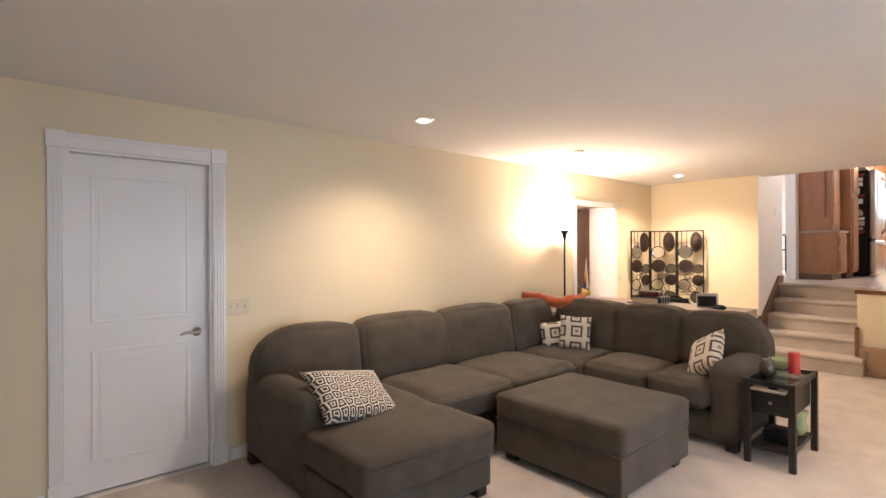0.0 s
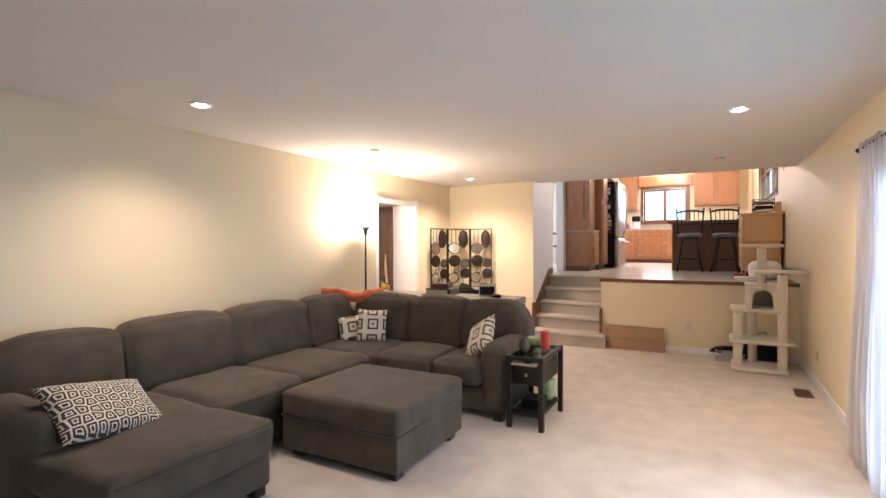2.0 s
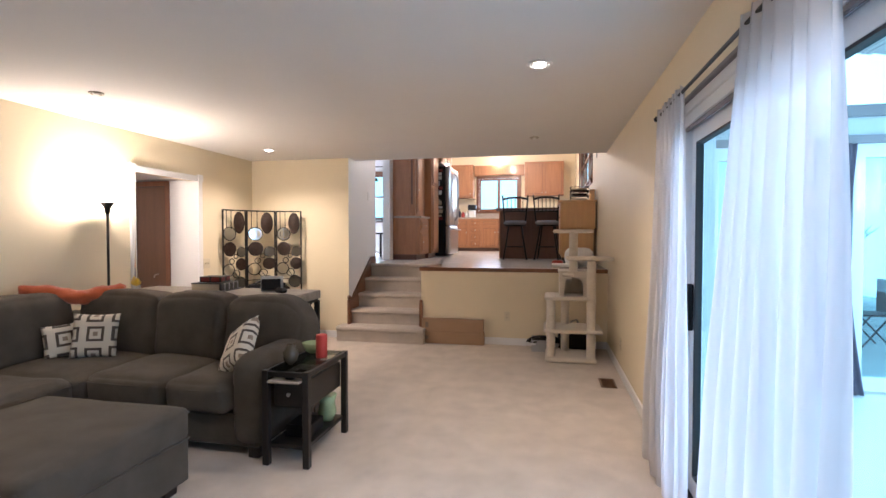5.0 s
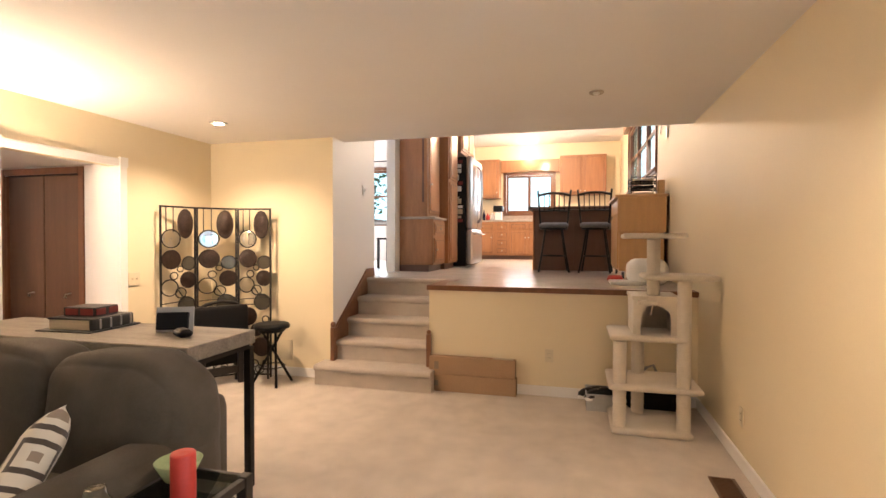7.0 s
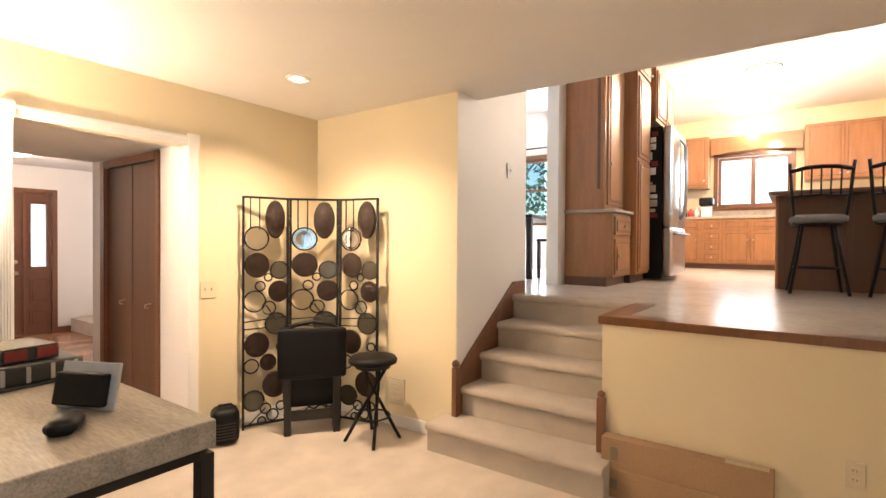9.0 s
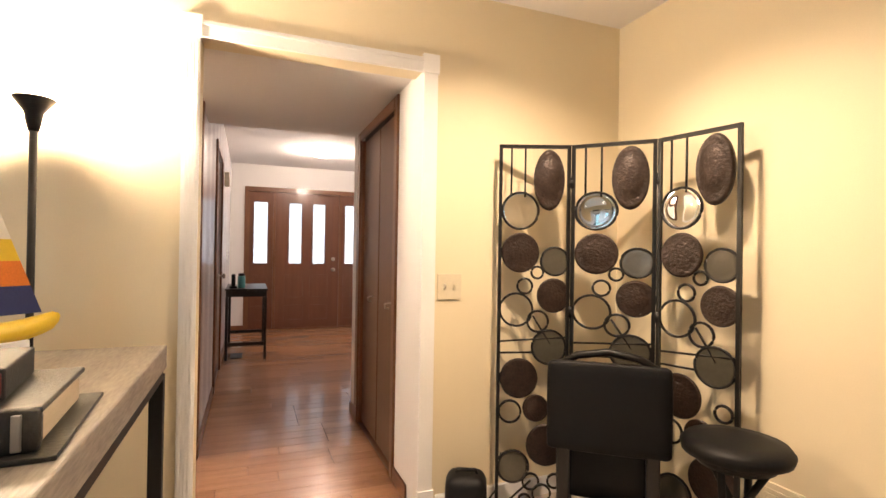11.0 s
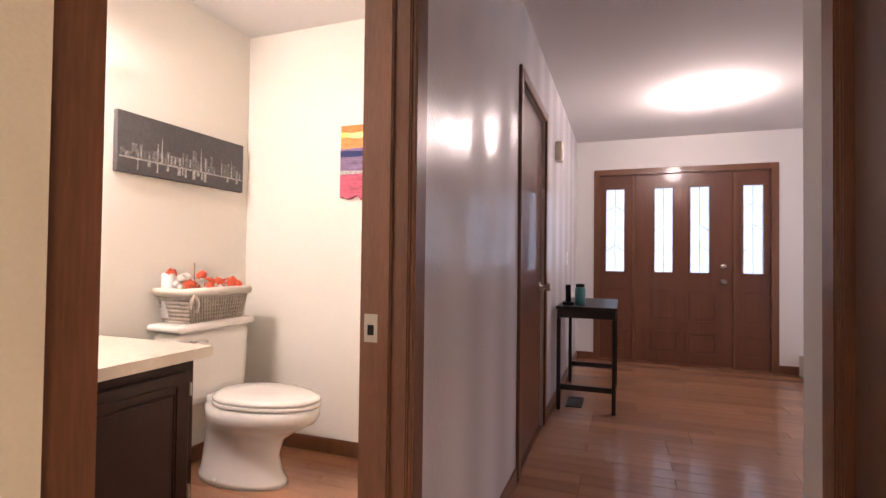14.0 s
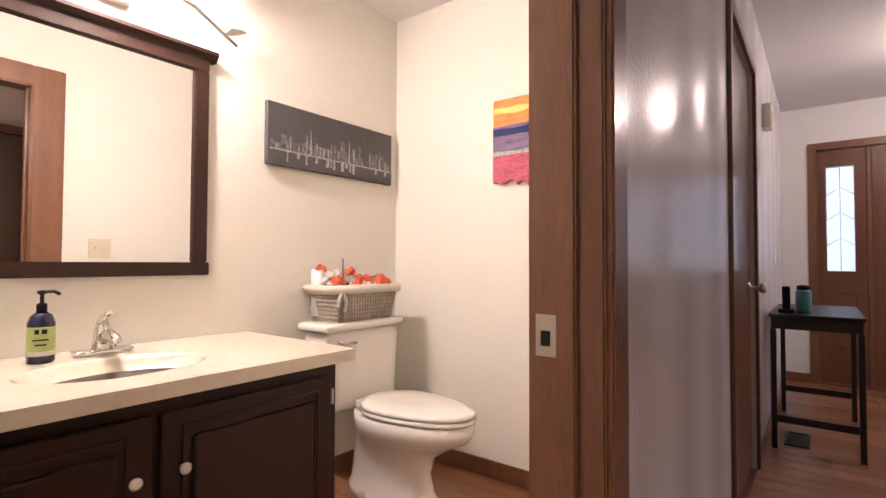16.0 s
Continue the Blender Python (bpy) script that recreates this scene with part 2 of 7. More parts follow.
M["teal"] = mat("teal_enamel_bottle", (0.06, 0.26, 0.25), 0.4, vary=0.15, scale=9, grain=80, bump=0.05)
M["navy"] = mat("navy_plastic_bottle", (0.012, 0.014, 0.05), 0.2, vary=0.1, scale=9, grain=80, bump=0.0)
M["label"] = mat("pale_green_paper_label", (0.42, 0.50, 0.17), 0.6, vary=0.05, scale=9, grain=80, bump=0.0)
M["yellow"] = mat("yellow_lacquer", (0.75, 0.52, 0.03), 0.35, vary=0.06, scale=9, grain=80, bump=0.0)
M["sail_white"] = mat("cream_sailcloth", (0.75, 0.70, 0.60), 0.8, vary=0.05, scale=9, grain=200, bump=0.1)
M["sail_navy"] = mat("navy_sailcloth", (0.02, 0.03, 0.12), 0.8, vary=0.1, scale=9, grain=200, bump=0.1)
M["sail_orange"] = mat("orange_sailcloth", (0.75, 0.20, 0.03), 0.8, vary=0.1, scale=9, grain=200, bump=0.1)
M["purple"] = mat("mauve_curtain_cloth", (0.20, 0.17, 0.24), 0.9, vary=0.12, scale=6, grain=200, bump=0.2)
M["sunroom_floor"] = mat("pale_sunroom_carpet", (0.74, 0.78, 0.78), 0.9, vary=0.05, scale=4, grain=200, bump=0.3)
M["bead"] = mat("pale_blue_grey_beadboard", (0.55, 0.58, 0.60), 0.5, vary=0.05, scale=4, grain=60, bump=0.03)
M["taupe_beam"] = mat("taupe_painted_beam", (0.24, 0.22, 0.23), 0.6, vary=0.1, scale=5, grain=60, bump=0.03)
M["vinyl_frame"] = mat("white_vinyl_window_frame", (0.78, 0.80, 0.82), 0.35, vary=0.02, scale=5, grain=60, bump=0.0)
M["rubber"] = mat("black_rubber_gasket", (0.02, 0.02, 0.022), 0.6, vary=0.1, scale=9, grain=60, bump=0.0)
M["snow"] = mat("pale_patio_ground", (0.70, 0.71, 0.70), 0.9, vary=0.15, scale=1.2, grain=30, bump=0.3)
M["bark"] = mat("grey_brown_bark", (0.16, 0.13, 0.11), 0.9, vary=0.3, scale=8, grain=60, bump=0.5)
M["leaf"] = mat("green_garden_foliage", (0.09, 0.16, 0.07), 0.7, vary=0.35, scale=1.5, grain=40, bump=0.0)
M["grey_shade"] = mat("city_night_sky_print", (0.075, 0.070, 0.072), 0.6, vary=0.25, scale=4, grain=60, bump=0.0)
M["print_white"] = mat("pale_city_lights_print", (0.50, 0.48, 0.46), 0.6, vary=0.5, scale=60, grain=160, bump=0.0)
M["print_mid"] = mat("grey_buildings_print", (0.20, 0.19, 0.19), 0.6, vary=0.6, scale=50, grain=120, bump=0.0)
M["sun_orange"] = mat("orange_sunset_print", (0.85, 0.30, 0.05), 0.6, vary=0.25, scale=8, grain=30, bump=0.0, stretch=(1, 1, 4))
M["sun_violet"] = mat("violet_sea_print", (0.22, 0.14, 0.26), 0.6, vary=0.4, scale=8, grain=30, bump=0.0, stretch=(1, 1, 5))
M["sun_pink"] = mat("crimson_pink_shore_print", (0.55, 0.09, 0.15), 0.6, vary=0.4, scale=8, grain=30, bump=0.0, stretch=(1, 1, 4))
M["pillow_dark"] = mat("dark_brown_woven_motif", (0.045, 0.036, 0.030), 0.9, vary=0.1, scale=20, grain=250, bump=0.2)
M["pillow_light"] = mat("cream_woven_cotton", (0.66, 0.61, 0.52), 0.9, vary=0.08, scale=12, grain=250, bump=0.3)
M["pillow_tan"] = mat("taupe_woven_motif", (0.24, 0.19, 0.14), 0.9, vary=0.1, scale=20, grain=250, bump=0.2)
M["seat_cloth"] = mat("grey_seat_cushion", (0.20, 0.20, 0.21), 0.9, vary=0.2, scale=15, grain=200, bump=0.3)
M["lamp_on"] = glow("lit_bulb", (1.0, 0.86, 0.62), 30)
M["dome_on"] = glow("lit_frosted_dome", (1.0, 0.90, 0.74), 7)
M["glass"] = pane_mat("clear_window_glass", (0.74, 0.92, 0.95))
M["door_glass"] = pane_mat("leaded_bevelled_glass", (0.92, 0.95, 0.97), frost=0.35)
M["table_glass"] = pane_mat("smoked_table_glass", (0.55, 0.60, 0.60))
# emissive material of the backdrops outside the windows
M["day"] = glow("glowing_outdoor_backdrop", (0.80, 0.93, 1.0), 1.7)
sheer = bpy.data.materials.new("sheer_white_voile")
sheer.use_nodes = True
sn, sl = sheer.node_tree.nodes, sheer.node_tree.links
sn.remove(sn["Principled BSDF"])
s_d, s_t, s_x, s_a, s_b = (sn.new(k) for k in ("ShaderNodeBsdfDiffuse", "ShaderNodeBsdfTranslucent", "ShaderNodeBsdfTransparent", "ShaderNodeMixShader", "ShaderNodeMixShader"))
s_d.inputs[0].default_value = (0.86, 0.86, 0.88, 1)
s_t.inputs[0].default_value = (0.86, 0.86, 0.90, 1)
s_a.inputs[0].default_value, s_b.inputs[0].default_value = 0.5, 0.20
sl.new(s_d.outputs[0], s_a.inputs[1]), sl.new(s_t.outputs[0], s_a.inputs[2])
sl.new(s_a.outputs[0], s_b.inputs[1]), sl.new(s_x.outputs[0], s_b.inputs[2])
sl.new(s_b.outputs[0], sn["Material Output"].inputs[0])
M["sheer"] = sheer

# ---- builders ----


def box(bm, x0, x1, y0, y1, z0, z1):
    vs = [bm.verts.new((x, y, z)) for z in (z0, z1) for x, y in ((x0, y0), (x1, y0), (x1, y1), (x0, y1))]
    for f in ((3, 2, 1, 0), (4, 5, 6, 7), (0, 1, 5, 4), (1, 2, 6, 5), (2, 3, 7, 6), (3, 0, 4, 7)):
        bm.faces.new([vs[i] for i in f])
    return bm


def bbox(x0, x1, y0, y1, z0, z1, r=0.005, seg=2):
    bm = box(bmesh.new(), x0, x1, y0, y1, z0, z1)
    if r:
        bmesh.ops.bevel(bm, geom=list(bm.edges), offset=r, segments=seg, profile=0.5, affect="EDGES")
    return bm


def puff(x0, x1, y0, y1, z0, z1, r=0.05, bulge=0.0, cuts=9, wob=0.0, seed=0):
    """A stuffed, rounded block; bulge swells all sides."""
    bm = bmesh.new()
    bmesh.ops.create_cube(bm, size=2)
    bmesh.ops.subdivide_edges(bm, edges=list(bm.edges), cuts=cuts, use_grid_fill=True)
    c, h = Vector(((x0 + x1) / 2, (y0 + y1) / 2, (z0 + z1) / 2)), Vector(((x1 - x0) / 2, (y1 - y0) / 2, (z1 - z0) / 2))
    r = min(r, *(0.98 * v for v in h))
    for v in bm.verts:
        q = v.co.copy()
        s = Vector([math.copysign(1 - (1 - abs(k)) ** 1.5, k) for k in q])
        p = Vector([s[i] * h[i] for i in range(3)])
        core = Vector([max(-h[i] + r, min(h[i] - r, p[i])) for i in range(3)])
        d = p - core
        if d.length > 1e-6:
            m_ = max(abs(q[0]), abs(q[1]), abs(q[2]))
            p = core + d.normalized() * r if m_ > 0.99 else p
        for i in range(3):
            j, k = (i + 1) % 3, (i + 2) % 3
            if abs(q[i]) > 0.99:
                p[i] += math.copysign(bulge * (1 - q[j] ** 2) * (1 - q[k] ** 2), q[i])
        if wob:
            p += wob * noise.noise_vector(p * 5 + Vector((seed, seed * 2, 0)))
        v.co = c + p
    for f in bm.faces:
        f.smooth = True
    return bm


def tube(bm, pts, r, seg=8, closed=False):
    pts = [Vector(p) for p in pts]
    n = len(pts)
    rings = []
    for i, p in enumerate(pts):
        a = pts[(i - 1) % n] if closed or i else p
        b = pts[(i + 1) % n] if closed or i < n - 1 else p
        d = (b - a).normalized()
        u = d.cross(Vector((0, 0, 1)) if abs(d.z) < 0.9 else Vector((1, 0, 0))).normalized()
        w = d.cross(u)
        rr = r[i] if isinstance(r, (list, tuple)) else r
        rings.append([bm.verts.new(p + rr * (math.cos(2 * math.pi * k / seg) * u + math.sin(2 * math.pi * k / seg) * w)) for k in range(seg)])
    for i in range(n if closed else n - 1):
        A, B = rings[i], rings[(i + 1) % n]
        for k in range(seg):
            f = bm.faces.new((A[k], A[(k + 1) % seg], B[(k + 1) % seg], B[k]))
            f.smooth = True
    if not closed:
        bm.faces.new(rings[0][::-1])
        bm.faces.new(rings[-1])
    return bm


def lathe(bm, at, prof, seg=20, m=None):
    """Turned shape: prof is (radius, height) from the base up, about the z axis at `at`."""
    at = Vector(at)
    rings = []
    for r, z in prof:
        ring = [Vector((r * math.cos(2 * math.pi * k / seg), r * math.sin(2 * math.pi * k / seg), z)) for k in range(seg)]
        rings.append([bm.verts.new(at + (m @ p if m else p)) for p in ring])
    for A, B in zip(rings, rings[1:]):
        for k in range(seg):
            f = bm.faces.new((A[k], A[(k + 1) % seg], B[(k + 1) % seg], B[k]))
            f.smooth = True
    bm.faces.new(rings[0][::-1])
    bm.faces.new(rings[-1])
    return bm


def prism(bm, poly, axis, a, b):
    """A flat outline pulled from a to b along an axis (0, 1, 2); poly in the other two axes in order."""
    def place(p, t):
        q = list(p)
        q.insert(axis, t)
        return q
    A, B = [bm.verts.new(place(p, a)) for p in poly], [bm.verts.new(place(p, b)) for p in poly]
    bm.faces.new(A)
    bm.faces.new(B[::-1])
    n = len(poly)
    for i in range(n):
        bm.faces.new((A[i], B[i], B[(i + 1) % n], A[(i + 1) % n]))
    bmesh.ops.recalc_face_normals(bm, faces=list(bm.faces))
    return bm


def thing(name, at, label, category, group=""):
    ob = new(name)
    ob.empty_display_size = 0.1
    ob.location = at
    return tagged(ob, label, category, group)


def origin(ob):
    p = Vector((0, 0, 0))
    while ob:
        p += ob.location
        ob = ob.parent
    return p


def part(name, bm, material, parent=None, label="", keep=False):
    """Links a bmesh, given in world metres, as one mesh under a thing or a part."""
    if parent is not None and not keep:
        bmesh.ops.translate(bm, verts=list(bm.verts), vec=-origin(parent))
    me = bpy.data.meshes.new(name)
    bm.to_mesh(me)
    bm.free()
    me.materials.append(M[material] if isinstance(material, str) else material)
    ob = new(name, me)
    ob.parent = parent
    if label:
        ob["label"] = label
    return ob


def setting(name, boxes, material, label, category="wall", r=0.0):
    bm = bmesh.new()
    for b in boxes:
        box(bm, *b)
    return tagged(part(name, bm, material), label, category, kind="structure")


def single(name, bm, material, label, category, group=""):
    return tagged(part(name, bm, material), label, category, group)

# ---- structure ----
WY = 3.904          # face of the long wall with the hall opening
EX = 7.80           # face of the end wall and of the platform
SY = -0.83          # face of the window wall
PZ = 0.955          # kitchen floor
KC = 3.65           # kitchen ceiling
HX = 5.71           # hall's left face
RX = 6.70           # hall's right face

setting("floor", [(-1.6, EX, SY, WY, -0.12, 0.0)], "carpet", "light beige wall-to-wall carpet in the living room", "floor")
setting("wall_north", [(-1.6, 0.70, WY, 4.02, 0, 2.45), (0.70, 1.49, WY, 4.02, 2.05, 2.45), (1.49, 5.79, WY, 4.02, 0, 2.45),
                       (5.79, RX, WY, 4.02, 2.01, 2.45), (RX, EX + 0.12, WY, 4.02, 0, 2.45)], "cream", "cream painted living room wall with two openings")
# unseen slabs added to stop light leaking round the closed door
setting("door_light_block", [(0.5, 1.7, 4.025, 4.06, -0.12, 2.4), (0.702, 1.488, WY + 0.001, 4.024, -0.12, -0.003)], "white_wall", "unseen slabs blocking outside light behind the white door")
setting("wall_west", [(-1.72, -1.6, SY - 0.14, 4.02, 0, 2.45)], "cream", "plain cream painted living room wall")
setting("wall_south", [(-1.6, 0.85, SY - 0.14, SY, -0.1, KC), (0.85, 4.45, SY - 0.14, SY, 1.99, KC), (4.45, 10.0, SY - 0.14, SY, -0.1, KC),
                       (10.0, 13.3, SY - 0.14, SY, -0.1, 2.29), (10.0, 13.3, SY - 0.14, SY, 3.40, KC), (13.3, 15.3, SY - 0.14, SY, -0.1, KC)],
        "cream", "cream painted wall with a sliding glass door and kitchen window")
setting("wall_east", [(EX, EX + 0.12, 2.48, WY, 0, 2.45)], "cream", "cream painted end wall behind the folding screen")
setting("wall_stair", [(EX + 0.12, 8.86, 2.48, 2.60, 0, KC), (EX + 0.003, EX + 0.12, 2.476, 2.48, 0, 2.4)], "white_wall", "white painted wall beside the carpeted stairs")
setting("wall_dining_west", [(EX, EX + 0.12, 4.02, 6.30, 0, KC)], "white_wall", "white painted dining room wall")
setting("wall_platform", [(EX, EX + 0.12, SY, 1.48, 0, PZ - 0.035), (EX + 0.12, 8.60, 1.36, 1.48, 0, PZ - 0.035)], "cream", "cream painted half wall under the raised kitchen floor")
setting("floor_kitchen", [(EX + 0.02, 15.2, SY, 1.47, PZ - 0.03, PZ), (8.60, 15.2, 1.47, 6.2, PZ - 0.03, PZ)], "tile", "pale vinyl floor of the raised kitchen", "floor")
setting("ceiling", [(-1.6, 8.06, SY, WY, 2.4, 2.52)], "ceiling", "white painted living room ceiling", "ceiling")
setting("ceiling_header", [(7.96, 8.06, SY, 2.48, 2.52, KC)], "white_wall", "white header above the edge of the living room ceiling", "ceiling")
setting("ceiling_kitchen", [(8.06, 15.3, SY, 6.3, KC, KC + 0.1)], "ceiling", "white painted kitchen ceiling", "ceiling")
setting("wall_kitchen_back", [(15.2, 15.32, SY, 0.62, PZ, KC), (15.2, 15.32, 0.62, 1.78, PZ, 2.05), (15.2, 15.32, 0.62, 1.78, 2.95, KC), (15.2, 15.32, 1.78, 2.62, PZ, KC)],
        "cream", "cream painted kitchen wall with a window")
setting("wall_kitchen_side", [(9.62, 15.2, 2.50, 2.62, PZ, KC)], "white_wall", "white painted wall between kitchen and dining room")
setting("wall_dining", [(EX, 13.1, 6.2, 6.32, PZ, KC), (13.0, 13.12, 2.62, 3.70, PZ, KC), (13.0, 13.12, 5.2, 6.2, PZ, KC),
                        (13.0, 13.12, 3.70, 5.2, PZ, 1.75), (13.0, 13.12, 3.70, 5.2, 2.85, KC)], "white_wall", "white painted dining room walls with a window")
# hall, entry, bathroom
setting("wall_hall_left", [(5.65, HX, 4.02, 4.11, 0, 2.45), (5.65, HX, 4.11, 4.88, 2.04, 2.45), (5.65, HX, 4.88, 6.28, 0, 2.45), (5.65, HX, 6.28, 7.12, 2.04, 2.45),
                           (5.65, HX, 7.12, 9.59, 0, 2.45)], "hall_paint", "glossy white hallway wall with two doorways")
setting("wall_bath_inner", [(5.59, 5.65, 4.03, 4.11, 0, 2.45), (5.59, 5.65, 4.11, 4.88, 2.04, 2.45), (5.59, 5.65, 4.88, 9.59, 0, 2.45)], "bath_wall", "warm white bathroom wall around the doorway")
setting("wall_hall_right", [(RX, RX + 0.12, 4.02, 4.34, 0, 2.45), (RX, RX + 0.12, 4.34, 5.21, 2.0, 2.45), (RX, RX + 0.12, 5.21, 5.48, 0, 2.45), (RX + 0.12, 7.97, 5.36, 5.48, 0, 2.45),
                            (7.85, 7.97, 5.48, 6.7, 0, 2.45), (RX + 0.7, RX + 0.75, 4.02, 5.36, 0, 2.45)], "white_wall", "white painted hallway wall around a closet")
setting("wall_entry", [(5.59, 5.96, 9.59, 9.72, 0, 2.5), (5.96, 7.62, 9.59, 9.72, 2.06, 2.5), (7.62, 10.1, 9.59, 9.72, 0, 2.5), (10.0, 10.12, 6.58, 9.59, 0, 2.5), (7.97, 10.0, 6.58, 6.70, 0, 2.5)],
        "white_wall", "white painted entry walls around the front door")
setting("ceiling_hall_soffit", [(HX, RX, 4.02, 5.42, 2.03, 2.12)], "ceiling", "low white soffit over the hallway", "ceiling")
setting("ceiling_soffit_face", [(HX, RX, 5.40, 5.42, 2.12, 2.45)], "ceiling", "white face of the hallway soffit", "ceiling")
setting("ceiling_entry", [(5.59, 10.1, 5.42, 9.72, 2.45, 2.53)], "ceiling", "white entry ceiling", "ceiling")
setting("wall_bath", [(3.92, 4.04, 4.02, 6.32, 0, 2.45), (4.04, 5.59, 6.20, 6.32, 0, 2.45), (4.04, 5.59, 4.02, 4.03, 0, 2.45)], "bath_wall", "warm white bathroom walls")
setting("ceiling_bath", [(3.92, 5.59, 4.02, 6.32, 2.45, 2.53)], "ceiling", "white bathroom ceiling", "ceiling")
setting("floor_stairwell", [(7.85, 10.0, 6.7, 9.59, -0.02, 0.19), (8.15, 10.0, 6.7, 9.59, 0.19, 0.38)], "carpet", "pale carpeted steps beside the entry", "floor")
setting("subfloor_hall", [(4.04, 7.85, WY, 9.59, -0.12, -0.012)], "oak_brown", "dark subfloor under the wooden planks", "floor")


def trim(name, boxes, material, label, category="trim"):
    bm = bmesh.new()
    for b in boxes:
        box(bm, *b)
    bmesh.ops.bevel(bm, geom=list(bm.edges), offset=0.004, segments=2, affect="EDGES")
    return tagged(part(name, bm, material), label, category, kind="structure")


trim("baseboard", [(1.60, 5.70, WY - 0.015, WY, 0, 0.09), (6.78, EX, WY - 0.015, WY, 0, 0.09), (EX - 0.015, EX, 2.60, WY - 0.015, 0, 0.09), (EX - 0.015, EX, SY, 1.48, 0, 0.09),
                   (4.6, EX - 0.015, SY, SY + 0.015, 0, 0.09), (-1.6, 0.6, WY - 0.015, WY, 0, 0.09)], "trim", "white painted living room baseboard", "baseboard")
trim("baseboard_hall", [(HX, HX + 0.012, 4.97, 6.2, 0, 0.08), (HX, HX + 0.012, 7.2, 9.59, 0, 0.08), (RX - 0.012, RX, 5.293, 5.48, 0, 0.08), (HX, 5.9, 9.578, 9.59, 0, 0.08), (7.68, 7.85, 9.578, 9.59, 0, 0.08),
                        (4.04, 5.59, 6.188, 6.20, 0, 0.085), (4.04, 4.052, 5.3, 6.188, 0, 0.085), (RX - 0.016, RX - 0.005, 4.05, 4.277, 0, 0.08)], "oak_brown", "brown wooden baseboard in hall and bathroom", "baseboard")
trim("trim_platform", [(EX - 0.02, EX + 0.13, SY, 1.50, PZ - 0.04, PZ + 0.006), (EX + 0.13, 8.55, 1.36, 1.50, PZ - 0.04, PZ + 0.006)], "oak_brown", "brown wooden edge cap of the raised kitchen floor")
# fluted casing of the hall opening
bm = bmesh.new()
for x0, x1 in ((5.73, 5.79), (RX - 0.004, RX + 0.062)):
    box(bm, x0, x1, WY - 0.018, WY, 0.12, 2.0)
    for k in range(4 if x0 < 6 else 0):
        xx = x0 + 0.012 + k * (x1 - x0 - 0.024) / 3
        box(bm, xx - 0.004, xx + 0.004, WY - 0.024, WY - 0.018, 0.14, 1.98)
    box(bm, x0 - 0.005, x1 + 0.005, WY - 0.026, WY, 0, 0.12)
    box(bm, x0 - 0.005, x1 + 0.005, WY - 0.026, WY, 2.0, 2.085)
box(bm, 5.795, RX - 0.005, WY - 0.018, WY, 2.005, 2.07)
box(bm, 5.795, RX - 0.005, WY - 0.024, WY - 0.018, 2.05, 2.062)
tagged(part("trim_hall_opening", bm, "trim"), "white fluted casing around the hall opening", "trim", kind="structure")
# smooth white linings of the opening
setting("trim_opening_lining", [(RX - 0.004, RX, WY + 0.001, 4.278, 0, 2.01)], "white_wall", "white lining of the hall opening", "trim")

# ---- stairs ----
stairs = thing("carpeted_stairs", (8.0, 1.97, 0), "five carpeted steps in taupe pile up to the kitchen", "stairs")
noses = [7.56, 7.82, 8.07, 8.32, 8.57]
for i, nx in enumerate(noses):
    z1 = PZ * (i + 1) / 5
    y0, y1 = (1.40, 2.56) if i == 0 else (1.482, 2.474)
    bm = bmesh.new()
    prof = [(nx + 0.025, max(0, z1 - PZ / 5 - 0.01)), (nx + 0.025, z1 - 0.055)]
    prof += [(nx + 0.025 - 0.027 * math.sin(a), z1 - 0.0275 + 0.0275 * -math.cos(a)) for a in [math.pi * k / 7 for k in range(8)]]
    end = noses[i + 1] + 0.03 if i < 4 else 8.64
    prof += [(end, z1), (end, max(0, z1 - PZ / 5 - 0.01))]
    prism(bm, [(p[0], p[1]) for p in prof], 1, y0, y1)
    part("step", bm, "stair_carpet", stairs)
bm = bmesh.new()
prism(bm, [(7.76, 0.0), (7.76, 0.46), (8.62, PZ + 0.10), (8.80, PZ + 0.10), (8.80, PZ), (8.0, 0.0)], 1, 2.452, 2.478)
part("skirt_board", bm, "oak_brown", stairs, "brown sloping skirt board")
bm = bbox(7.755, 7.80, 2.445, 2.485, 0.0, 0.52, 0.004)
lathe(bm, (7.778, 2.465, 0.52), [(0.014, 0), (0.025, 0.012), (0.028, 0.028), (0.022, 0.044), (0.006, 0.054)], 14)
part("newel_post", bm, "oak_brown", stairs)
bm = bbox(7.765, 7.80, 1.455, 1.50, 0.19, 0.50, 0.004)
lathe(bm, (7.782, 1.478, 0.50), [(0.014, 0), (0.023, 0.012), (0.02, 0.03), (0.006, 0.04)], 14)
part("newel_post", bm, "oak_brown", stairs)

# ---- doors ----


